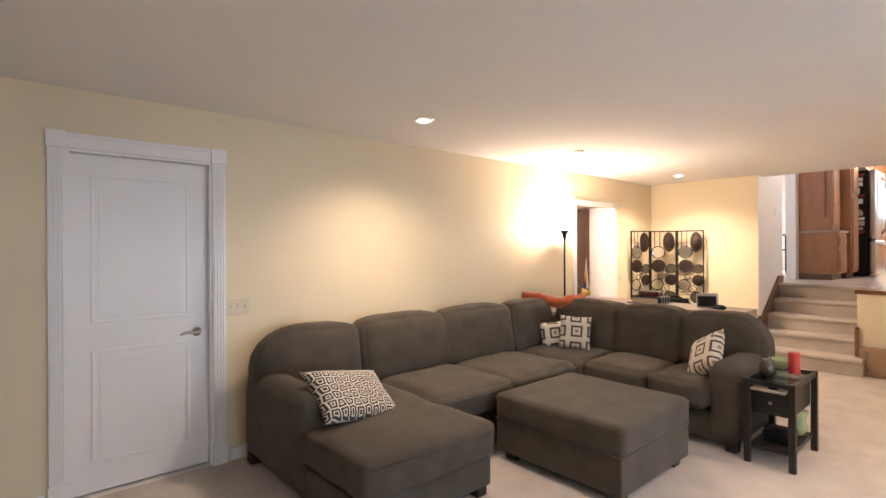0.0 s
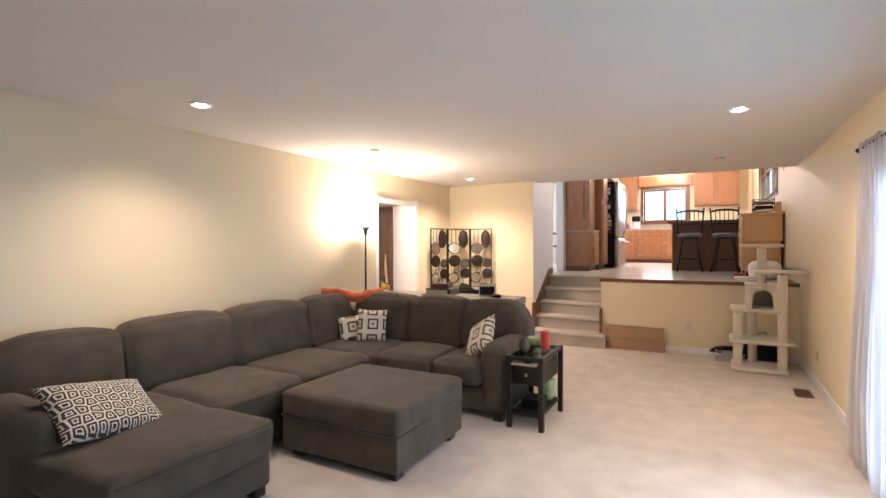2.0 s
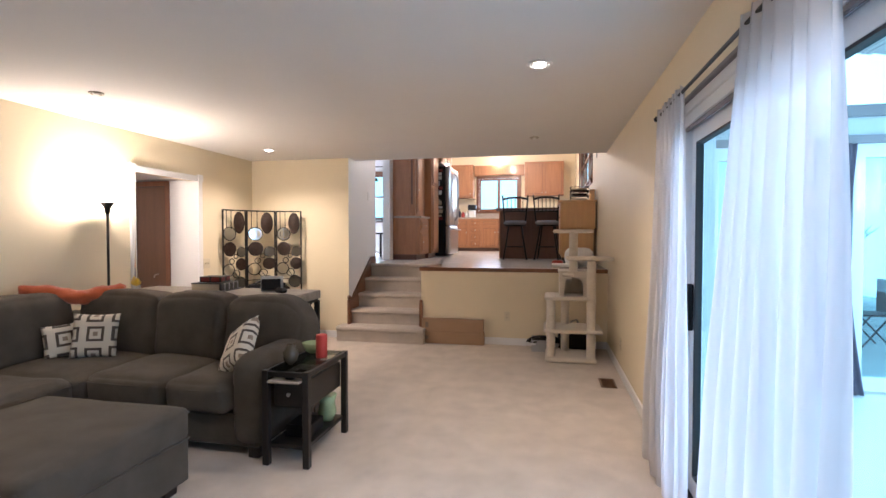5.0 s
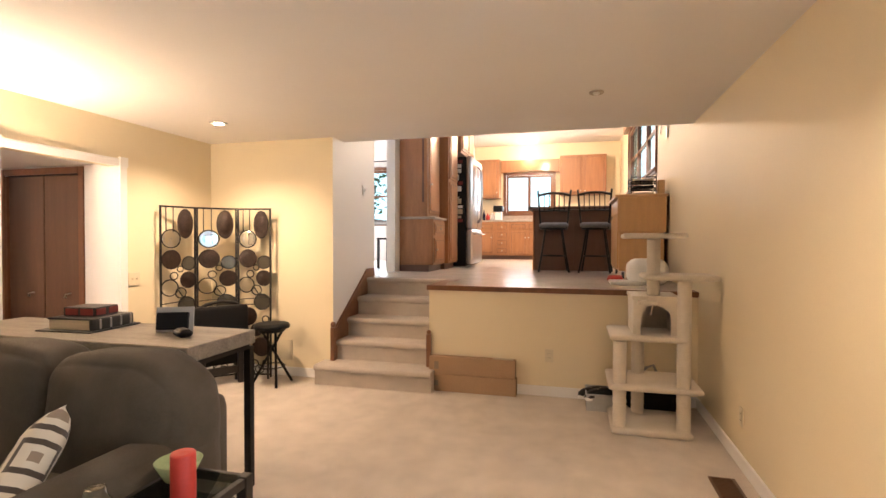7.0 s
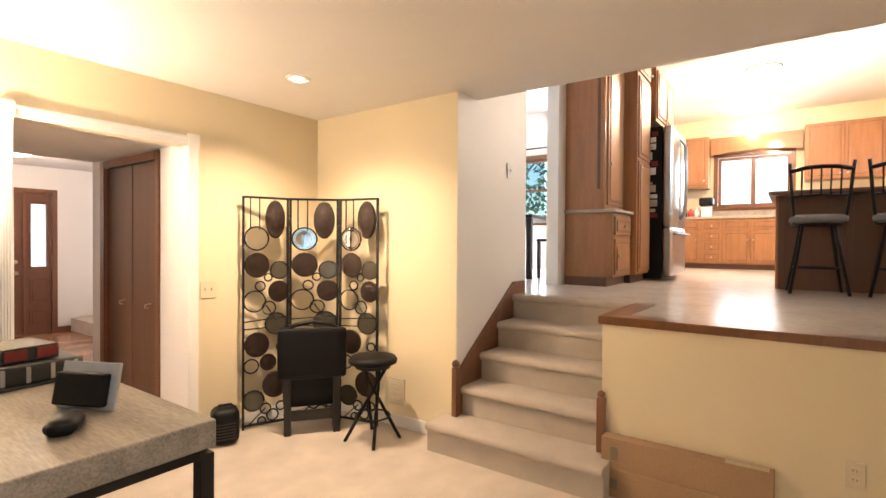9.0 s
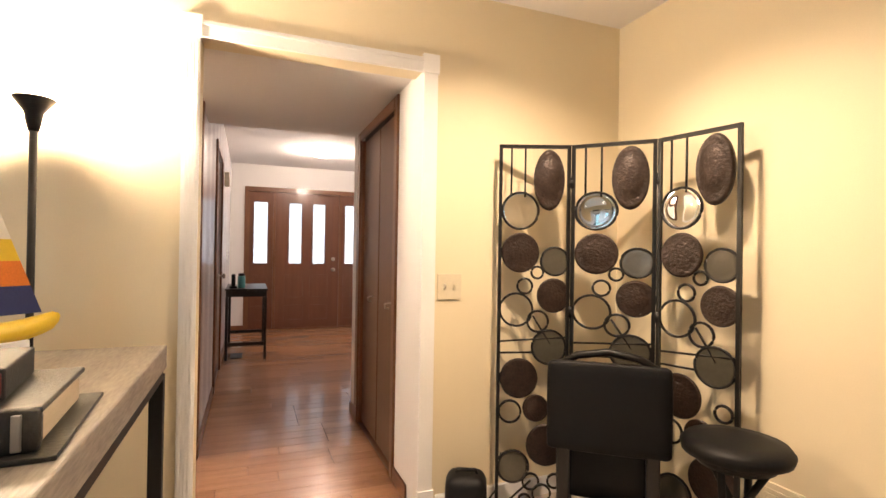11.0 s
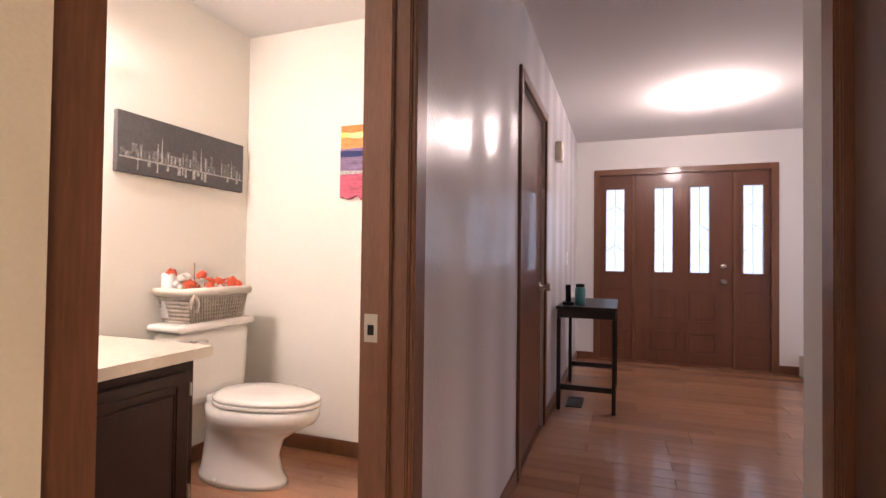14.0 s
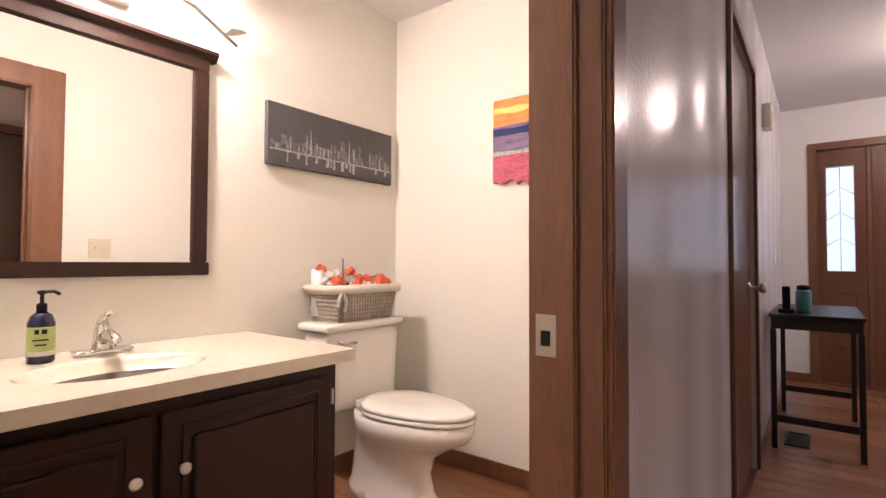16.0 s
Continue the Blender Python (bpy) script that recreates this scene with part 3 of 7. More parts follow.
def panel_door(name, label, material, axis, face, a0, a1, z0, z1, thick, out, panels, knob=None, knob_mat="nickel", lever=False):
    """A hinged door flat in a wall: axis 0 lies along x (face is y), axis 1 along y (face is x). out is the sign towards the viewer."""
    mid = (a0 + a1) / 2
    at = (mid, face, z0) if axis == 0 else (face, mid, z0)
    d = thing(name, at, label, "door")
    d["kind"] = "structure"

    def slab(u0, u1, w0, w1, d0, d1, r=0.003):
        lo, hi = sorted((face + out * d0, face + out * d1))
        return bbox(u0, u1, lo, hi, w0, w1, r) if axis == 0 else bbox(lo, hi, u0, u1, w0, w1, r)
    part("door_leaf", slab(a0, a1, z0, z1, -thick, 0), material, d)
    for u0, u1, w0, w1 in panels:
        bm = bmesh.new()
        for q in ((u0, u1, w0, w0 + 0.018), (u0, u1, w1 - 0.018, w1), (u0, u0 + 0.018, w0 + 0.018, w1 - 0.018), (u1 - 0.018, u1, w0 + 0.018, w1 - 0.018)):
            b2 = slab(*q, 0, 0.004)
            me = bpy.data.meshes.new("tmp")
            b2.to_mesh(me)
            bm.from_mesh(me)
            b2.free()
            bpy.data.meshes.remove(me)
        part("moulding", bm, material, d)
        part("raised_panel", slab(u0 + 0.04, u1 - 0.04, w0 + 0.04, w1 - 0.04, 0, 0.003, 0.001), material, d)
    if knob:
        ku, kz, side = knob
        p = Vector((ku, face, kz)) if axis == 0 else Vector((face, ku, kz))
        nrm = Vector((0, out, 0)) if axis == 0 else Vector((out, 0, 0))
        along = Vector((side, 0, 0)) if axis == 0 else Vector((0, side, 0))
        q = nrm.to_track_quat("Z", "Y").to_matrix()
        bm = lathe(bmesh.new(), p, [(0.030, 0), (0.030, 0.006), (0.012, 0.012), (0.010, 0.045)] + ([] if lever else [(0.024, 0.052), (0.028, 0.066), (0.020, 0.078)]), 18, q)
        if lever:
            tube(bm, [p + nrm * 0.045, p + nrm * 0.05 + along * 0.02, p + nrm * 0.05 + along * 0.07 + Vector((0, 0, 0.005)), p + nrm * 0.048 + along * 0.11 - Vector((0, 0, 0.004))], [0.010, 0.010, 0.008, 0.006])
        part("door_handle", bm, knob_mat, d, "brushed nickel handle")
    return d


panel_door("door_1", "closed white painted door with a lever handle", "trim", 0, WY + 0.055, 0.715, 1.475, 0.01, 2.035, 0.04, -1,
           [(0.82, 1.36, 1.02, 1.92), (0.82, 1.36, 0.18, 0.86)], (1.405, 0.91, -1), "nickel", True)
bm = bmesh.new()
for x0, x1 in ((0.615, 0.70), (1.49, 1.575)):
    box(bm, x0, x1, WY - 0.018, WY, 0.13, 2.05)
    for k in range(4):
        xx = x0 + 0.014 + k * (x1 - x0 - 0.028) / 3
        box(bm, xx - 0.005, xx + 0.005, WY - 0.024, WY - 0.018, 0.15, 2.03)
    box(bm, x0 - 0.006, x1 + 0.006, WY - 0.028, WY, 0, 0.13)
    box(bm, x0 - 0.006, x1 + 0.006, WY - 0.028, WY, 2.05, 2.145)
box(bm, 0.707, 1.483, WY - 0.018, WY, 2.052, 2.14)
box(bm, 0.707, 1.483, WY - 0.026, WY - 0.018, 2.118, 2.138)
box(bm, 0.70, 0.715, WY, 4.02, 0, 2.05)
box(bm, 1.475, 1.49, WY, 4.02, 0, 2.05)
box(bm, 0.715, 1.475, WY, 4.02, 2.037, 2.05)
tagged(part("trim_door", bm, "trim"), "white fluted door casing with corner blocks", "trim", kind="structure")

panel_door("door_2", "closed brown flush door in the hallway", "door_brown", 1, HX - 0.02, 6.29, 7.11, 0.01, 2.03, 0.035, 1, [], (7.04, 0.93, -1), "nickel")
trim("trim_hall_door", [(HX, HX + 0.016, 6.225, 6.285, 0, 2.095), (HX, HX + 0.016, 7.115, 7.175, 0, 2.095), (HX, HX + 0.016, 6.285, 7.115, 2.035, 2.095)], "oak_brown", "brown wooden casing of the hallway door")
# bathroom doorway with stop and strike plate
trim("trim_bath_door", [(HX, HX + 0.016, 4.045, 4.11, 0, 2.095), (HX, HX + 0.016, 4.885, 4.955, 0, 2.095), (HX, HX + 0.016, 4.11, 4.885, 2.03, 2.095),
                        (5.574, 5.59, 4.04, 4.11, 0, 2.11), (5.574, 5.59, 4.885, 5.03, 0, 2.14), (5.574, 5.59, 4.11, 4.885, 2.03, 2.14),
                        (5.585, HX + 0.004, 4.095, 4.115, 0, 2.03), (5.585, HX + 0.004, 4.875, 4.895, 0, 2.03), (5.585, HX + 0.004, 4.115, 4.875, 2.022, 2.04),
                        (5.635, 5.67, 4.863, 4.875, 0, 2.02), (5.635, 5.67, 4.115, 4.127, 0, 2.02)], "oak_brown", "brown wooden casing and jambs of the bathroom doorway")
strike = thing("strike_plate", (5.615, 4.875, 0.93), "brass strike plate on the bathroom door jamb", "door hardware")
bm = bmesh.new()
for b in ((5.595, 5.632, 4.8725, 4.8745, 0.895, 0.912), (5.595, 5.632, 4.8725, 4.8745, 0.938, 0.965), (5.595, 5.604, 4.8725, 4.8745, 0.912, 0.938), (5.622, 5.632, 4.8725, 4.8745, 0.912, 0.938)):
    box(bm, *b)
part("plate", bm, "nickel", strike)
part("latch_hole", box(bmesh.new(), 5.604, 5.622, 4.8735, 4.8749, 0.912, 0.938), "black_metal", strike)
# closet
trim("trim_closet", [(RX - 0.016, RX, 4.28, 4.34, 0, 2.02), (RX - 0.016, RX, 5.21, 5.29, 0, 2.02), (RX - 0.016, RX, 4.34, 5.21, 1.96, 2.02), (RX - 0.004, RX + 0.11, 4.335, 4.35, 0, 1.96), (RX - 0.004, RX + 0.11, 5.20, 5.215, 0, 1.96)],
     "oak_brown", "brown wooden casing of the closet")
closet = thing("closet_door", (RX + 0.03, 4.77, 0), "closed brown bifold closet door with two panels", "closet door")
for y0, y1 in ((4.352, 4.768), (4.782, 5.198)):
    leaf = part("bifold_panel", bbox(RX + 0.02, RX + 0.05, y0, y1, 0.015, 1.955, 0.006), "closet", closet)
    yk = (y0 + y1) / 2 - 0.06
    part("pull_handle", tube(bmesh.new(), [(RX + 0.02, yk - 0.030, 0.905), (RX - 0.001, yk - 0.024, 0.903), (RX - 0.010, yk, 0.895), (RX - 0.001, yk + 0.020, 0.872), (RX + 0.02, yk + 0.024, 0.868)], [0.006, 0.005, 0.005, 0.005, 0.006], 8), "nickel", leaf, "small arched metal pull")
part("track", bbox(RX + 0.015, RX + 0.06, 4.352, 5.198, 1.957, 1.985, 0.002), "black_metal", closet)
# front door with two sidelights
FY = 9.60
trim("trim_front_door", [(5.90, 5.965, 9.57, 9.59, 0, 2.12), (7.615, 7.68, 9.57, 9.59, 0, 2.12), (5.965, 7.615, 9.57, 9.59, 2.055, 2.12)], "oak_brown", "brown wooden casing of the front door")


def front_leaf(name, label, x0, x1, glasses, panels, knob=None):
    d = thing(name, ((x0 + x1) / 2, FY, 0.02), label, "door")
    d["kind"] = "structure"
    z0, z1, zg0, zg1 = 0.02, 2.05, 0.99, 1.90
    bm = bmesh.new()
    xs = [x0] + [v for g in glasses for v in g] + [x1]
    box(bm, x0, x1, FY, FY + 0.045, z0, zg0)
    box(bm, x0, x1, FY, FY + 0.045, zg1, z1)
    for a, b in zip(xs[::2], xs[1::2]):
        box(bm, a, b, FY, FY + 0.045, zg0, zg1)
    part("door_leaf", bm, "door_brown", d)
    for a, b in glasses:
        part("glass_pane", box(bmesh.new(), a, b, FY + 0.015, FY + 0.023, zg0, zg1), "door_glass", d).visible_shadow = False
        bm = bmesh.new()
        for q in ((a - 0.025, b + 0.025, zg0 - 0.025, zg0), (a - 0.025, b + 0.025, zg1, zg1 + 0.025), (a - 0.025, a, zg0, zg1), (b, b + 0.025, zg0, zg1)):
            box(bm, q[0], q[1], FY - 0.012, FY - 0.0005, q[2], q[3])
        part("glazing_frame", bm, "door_brown", d)
        bm = bmesh.new()
        for k in range(1, 4):
            tube(bm, [(a, FY + 0.012, zg0 + k * 0.22), ((a + b) / 2, FY + 0.012, zg0 + k * 0.22 + 0.07), (b, FY + 0.012, zg0 + k * 0.22)], 0.0025, 5)
        tube(bm, [((a + b) / 2, FY + 0.012, zg0), ((a + b) / 2, FY + 0.012, zg1)], 0.0025, 5)
        part("leading", bm, "steel", d)
    for a, b, w0, w1 in panels:
        bm = bmesh.new()
        for q in ((a, b, w0, w0 + 0.02), (a, b, w1 - 0.02, w1), (a, a + 0.02, w0 + 0.02, w1 - 0.02), (b - 0.02, b, w0 + 0.02, w1 - 0.02)):
            box(bm, q[0], q[1], FY - 0.010, FY - 0.0005, q[2], q[3])
        part("moulding", bm, "door_brown", d)
        part("raised_panel", bbox(a + 0.035, b - 0.035, FY - 0.006, FY - 0.0005, w0 + 0.035, w1 - 0.035, 0.003), "door_brown", d)
    if knob:
        q = Vector((0, -1, 0)).to_track_quat("Z", "Y").to_matrix()
        part("door_handle", lathe(bmesh.new(), (knob, FY, 0.90), [(0.03, 0), (0.03, 0.006), (0.012, 0.012), (0.01, 0.04), (0.026, 0.048), (0.028, 0.062), (0.018, 0.074)], 16, q), "nickel", d, "brushed nickel knob")
        part("deadbolt", lathe(bmesh.new(), (knob, FY, 1.06), [(0.03, 0), (0.03, 0.01), (0.024, 0.016), (0.012, 0.018)], 16, q), "nickel", d)
    return d


front_leaf("door_3", "dark reddish-brown front door with two tall glass lights", 6.335, 7.275, [(6.53, 6.71), (6.88, 7.06)], [(6.47, 6.76, 0.46, 0.82), (6.84, 7.13, 0.46, 0.82), (6.47, 6.76, 0.12, 0.36), (6.84, 7.13, 0.12, 0.36)], 7.19)
front_leaf("window_sidelight_1", "brown sidelight with tall leaded glass", 5.97, 6.30, [(6.03, 6.22)], [(6.02, 6.25, 0.46, 0.82), (6.02, 6.25, 0.12, 0.36)])
front_leaf("window_sidelight_2", "brown sidelight with tall leaded glass", 7.31, 7.61, [(7.37, 7.55)], [(7.35, 7.57, 0.46, 0.82), (7.35, 7.57, 0.12, 0.36)])
# two mullions; the other strips are added to block light through the gaps
trim("trim_front_mullion", [(6.302, 6.333, FY - 0.015, FY + 0.06, 0, 2.055), (7.277, 7.308, FY - 0.015, FY + 0.06, 0, 2.055), (5.95, 6.0, FY + 0.047, FY + 0.07, 0, 2.06), (6.27, 6.37, FY + 0.062, FY + 0.08, 0, 2.06), (7.24, 7.34, FY + 0.062, FY + 0.08, 0, 2.06), (7.58, 7.63, FY + 0.047, FY + 0.07, 0, 2.06), (5.95, 7.63, FY - 0.006, FY + 0.10, -0.02, 0.019), (5.95, 7.63, FY + 0.047, FY + 0.06, 0.0, 0.08), (5.95, 7.63, FY + 0.047, FY + 0.06, 2.0, 2.07)], "oak_brown", "brown front door mullions with hidden strips closing bright gaps")

# ---- sliding door, curtains, sunroom ----
SX0, SX1, SZ = 0.85, 4.45, 1.99
trim("trim_slider", [(SX0, SX0 + 0.05, SY - 0.14, SY + 0.012, 0, SZ), (SX1 - 0.05, SX1, SY - 0.14, SY + 0.012, 0, SZ), (SX0 + 0.05, SX1 - 0.05, SY - 0.14, SY + 0.012, SZ - 0.06, SZ),
                     (SX0 - 0.06, SX1 + 0.06, SY, SY + 0.014, SZ + 0.004, SZ + 0.075)], "vinyl_frame", "white frame of the sliding glass door")
trim("trim_slider_head", [(SX0 - 0.06, SX1 + 0.06, SY, SY + 0.03, SZ + 0.052, SZ + 0.078), (SX0 + 0.05, SX1 - 0.05, SY - 0.07, SY - 0.058, SZ - 0.10, SZ - 0.062), (SX0 + 0.05, SX1 - 0.05, SY - 0.005, SY + 0.008, SZ - 0.085, SZ - 0.062)], "taupe_beam", "grey head rails of the sliding glass door")
trim("trim_slider_track", [(SX0 + 0.05, SX1 - 0.05, SY - 0.14, SY + 0.01, 0, 0.03)], "rubber", "dark floor track of the sliding door")


def slider(name, label, x0, x1, y, handle=None):
    d = thing(name, ((x0 + x1) / 2, y, 0.03), label, "sliding door")
    bm = bmesh.new()
    for b in ((x0, x0 + 0.07, 0.03, 1.92), (x1 - 0.07, x1, 0.03, 1.92), (x0 + 0.07, x1 - 0.07, 0.03, 0.13), (x0 + 0.07, x1 - 0.07, 1.84, 1.92)):
        box(bm, b[0], b[1], y - 0.02, y + 0.02, b[2], b[3])
    bmesh.ops.bevel(bm, geom=list(bm.edges), offset=0.004, segments=1, affect="EDGES")
    part("sash", bm, "vinyl_frame", d)
    bm = bmesh.new()
    for b in ((x0 + 0.07, x0 + 0.08, 0.13, 1.84), (x1 - 0.08, x1 - 0.07, 0.13, 1.84), (x0 + 0.08, x1 - 0.08, 0.13, 0.14), (x0 + 0.08, x1 - 0.08, 1.83, 1.84)):
        box(bm, b[0], b[1], y - 0.012, y + 0.022, b[2], b[3])
    part("gasket", bm, "rubber", d)
    part("pane", box(bmesh.new(), x0 + 0.075, x1 - 0.075, y - 0.004, y + 0.004, 0.135, 1.835), "glass", d).visible_shadow = False
    if handle:
        part("handle", bbox(handle - 0.018, handle + 0.018, y + 0.021, y + 0.05, 0.88, 1.12, 0.008), "black_plastic", d, "black pull handle")
    return d


slider("sliding_door", "white-framed sliding glass door panel with black handle", 2.02, 4.39, SY - 0.045, 4.345)
slider("sliding_door", "white-framed fixed glass door panel", 0.91, 2.08, SY - 0.10)
rod = thing("curtain_rod", (2.9, SY + 0.08, 2.03), "thin black metal curtain rod above the sliding door", "curtain rod")
bm = tube(bmesh.new(), [(0.55, SY + 0.09, 2.045), (4.68, SY + 0.09, 2.045)], 0.008)
lathe(bm, (4.68, SY + 0.09, 2.045), [(0.008, 0), (0.016, 0.008), (0.016, 0.02), (0.006, 0.03)], 12, Vector((1, 0, 0)).to_track_quat("Z", "Y").to_matrix())
part("pole", bm, "black_metal", rod)
for bx in (0.7, 3.18, 4.645):
    bm = tube(bmesh.new(), [(bx, SY, 2.02), (bx, SY + 0.06, 2.02), (bx, SY + 0.09, 2.037)], 0.007)
    lathe(bm, (bx, SY, 2.02), [(0.02, 0), (0.02, 0.006)], 12, Vector((0, 1, 0)).to_track_quat("Z", "Y").to_matrix())
    part("bracket", bm, "black_metal", rod)


def sheer_curtain(x0, x1, b0, b1, seed, zb=0.02):
    """A gathered sheer hung from the rod, from x0..x1 at the top to b0..b1 at the hem."""
    rng = random.Random(seed)
    c = thing("sheer_curtain", ((x0 + x1) / 2, SY + 0.09, zb), "sheer white floor-length curtain gathered on a black rod", "curtain", "sheer curtains")
    bm = bmesh.new()
    nu, nv = 72, 26
    folds = [rng.uniform(0.7, 1.3) for _ in range(12)]
    grid = []
    for j in range(nv + 1):
        v = j / nv
        z = 2.075 + (zb - 2.075) * v
        row = []
        for i in range(nu + 1):
            u = i / nu
            amp = 0.016 + 0.022 * min(1, v * 1.6)
            ph = u * 2 * math.pi * 6.5 + 0.5 * math.sin(v * 3 + seed) + seed
            f = folds[int(u * 11)]
            x = (x0 + (x1 - x0) * u) * (1 - v) + (b0 + (b1 - b0) * u) * v + 0.010 * math.sin(ph * 2 + v * 4)
            y = SY + 0.09 + amp * f * math.sin(ph) + 0.03 * v * noise.noise(Vector((u * 3, v * 2, seed)))
            row.append(bm.verts.new((x, max(SY + 0.035, y), z)))
        grid.append(row)
    for j in range(nv):
        for i in range(nu):
            bm.faces.new((grid[j][i], grid[j][i + 1], grid[j + 1][i + 1], grid[j + 1][i])).smooth = True
    bmesh.ops.solidify(bm, geom=list(bm.faces), thickness=0.0015)
    part("cloth", bm, "sheer", c)
    return c


sheer_curtain(4.12, 4.62, 4.06, 4.80, 1)
sheer_curtain(2.86, 3.42, 2.74, 3.84, 2)
sheer_curtain(1.62, 2.18, 1.50, 2.46, 3)
sheer_curtain(0.62, 1.0, 0.55, 1.1, 4)

setting("floor_sunroom", [(0.2, 6.6, -4.9, SY - 0.14, -0.14, -0.03)], "sunroom_floor", "pale carpet of the sunroom", "floor")
setting("wall_sunroom", [(6.6, 6.7, -1.55, SY - 0.14, -0.1, 3.4), (6.6, 6.7, -2.72, -2.38, -0.1, 2.2), (6.6, 6.7, -4.9, -3.75, -0.1, 2.2), (6.6, 6.7, -4.9, -1.55, 2.2, 2.5),
                         (0.1, 0.2, -4.9, SY - 0.14, -0.1, 3.4), (0.2, 6.6, -5.0, -4.9, -0.1, 0.5), (0.2, 6.6, -5.0, -4.9, 2.2, 2.5)], "bead", "pale beadboard sunroom walls with large glass openings")
trim("trim_sunroom_beam", [(6.55, 6.598, -4.9, SY - 0.16, 2.40, 2.50), (6.56, 6.598, -4.9, -1.5, 2.17, 2.24)], "taupe_beam", "taupe beam across the sunroom end wall")
bm = bmesh.new()
prism(bm, [(SY - 0.14, 3.30), (-2.7, 2.98), (-2.7, 3.06), (SY - 0.14, 3.38)], 0, 0.1, 6.6)
prism(bm, [(-3.9, 2.72), (-5.0, 2.48), (-5.0, 2.56), (-3.9, 2.80)], 0, 0.1, 6.6)
prism(bm, [(-2.7, 2.98), (-3.9, 2.72), (-3.9, 2.80), (-2.7, 3.06)], 0, 5.3, 6.6)
prism(bm, [(-2.7, 2.98), (-3.9, 2.72), (-3.9, 2.80), (-2.7, 3.06)], 0, 0.1, 3.4)
for k in range(40):
    yy = SY - 0.2 - k * 0.045
    prism(bm, [(yy, 3.285 - 0.2 * (SY - 0.14 - yy)), (yy - 0.035, 3.278 - 0.2 * (SY - 0.14 - yy)), (yy - 0.035, 3.29 - 0.2 * (SY - 0.14 - yy)), (yy, 3.297 - 0.2 * (SY - 0.14 - yy))], 0, 0.15, 6.55)
tagged(part("ceiling_sunroom", bm, "bead"), "sloping beadboard sunroom ceiling with a skylight", "ceiling", kind="structure")
for name, y0, y1 in (("window_sunroom_1", -2.36, -1.57), ("window_sunroom_2", -3.73, -2.74)):
    w = thing(name, (6.63, (y0 + y1) / 2, 0), "tall white-framed sunroom glass door", "window")
    w["kind"] = "structure"
    bm = bmesh.new()
    for b in ((y0, y0 + 0.09, 0, 2.17), (y1 - 0.09, y1, 0, 2.17), (y0 + 0.09, y1 - 0.09, 0, 0.12), (y0 + 0.09, y1 - 0.09, 2.05, 2.17)):
        box(bm, 6.595, 6.66, b[0], b[1], b[2], b[3])
    part("window_frame", bm, "vinyl_frame", w)
    part("pane", box(bmesh.new(), 6.625, 6.631, y0 + 0.085, y1 - 0.085, 0.115, 2.055), "glass", w).visible_shadow = False
mauve = thing("mauve_curtain", (6.52, -2.55, 0), "mauve full-length curtain gathered beside the sunroom door", "curtain")
bm = bmesh.new()
g2 = []
for j in range(17):
    v = j / 16
    g2.append([bm.verts.new((6.52 + 0.03 * math.sin(i * 1.6 + v), -2.39 - (0.34 + 0.10 * v * v - 0.06 * math.sin(math.pi * v)) * i / 32, 2.16 - 2.18 * v)) for i in range(33)])
for j in range(16):
    for i in range(32):
        bm.faces.new((g2[j][i], g2[j][i + 1], g2[j + 1][i + 1], g2[j + 1][i])).smooth = True
bmesh.ops.solidify(bm, geom=list(bm.faces), thickness=0.004)
part("cloth", bm, "purple", mauve)

# ---- sofa, ottoman, tables ----
sofa = thing("sectional_sofa", (3.4, 3.2, 0), "large grey microfibre sectional sofa with a chaise", "sofa")


def cushion(name, x0, x1, y0, y1, z0, z1, r, b, seed, label=""):
    """Seat pads stay level with a soft crown; back pads lean, thin out and dip towards their upper corners."""
    bm = puff(x0, x1, y0, y1, z0, z1, r, b, 13, 0.010, seed)
    cx, cy, hx, hy = (x0 + x1) / 2, (y0 + y1) / 2, (x1 - x0) / 2, (y1 - y0) / 2
    along_x = x1 - x0 > y1 - y0
    for v in bm.verts:
        k = (v.co.z - z0) / (z1 - z0)
        if name == "back_cushion":
            u = (v.co.x - cx) / hx if along_x else (v.co.y - cy) / hy
            lean = 0.075 * max(0, k) ** 1.3
            crease = 0.008 * math.sin(u * 7 + seed * 2 + 2 * k) * (1 - abs(u)) * k
            front = min(1, max(0, (cy - v.co.y) / hy if along_x else (cx - v.co.x) / hx))
            if along_x:
                v.co.y += lean * front + crease
            else:
                v.co.x += lean * front + crease
            v.co.z -= 0.028 * max(0, k) * abs(u) ** 3
            side = {7: -1, 13: -1}.get(seed, 0)
            if side and u * side > 0.25:
                v.co.z -= 0.17 * max(0, k) * (u * side - 0.25) ** 2
        elif k > 0.6:
            v.co.z += 0.012 * noise.noise(Vector((v.co.x * 4, v.co.y * 4, seed)))
    ob = part(name, bm, "sofa", sofa, label)
    if name != "back_cushion":
        zz = z1 - r * 0.75
        part("piping", tube(bmesh.new(), [(x0 + 0.03, y0 - 0.001, zz), (cx, y0 - b * 0.8 - 0.001, zz), (x1 - 0.03, y0 - 0.001, zz)] if seed < 5 else
                            [(x0 - 0.001, y0 + 0.03, zz), (x0 - b * 0.8 - 0.001, cy, zz), (x0 - 0.001, y1 - 0.03, zz)], 0.005, 6), "sofa", ob)
    return ob


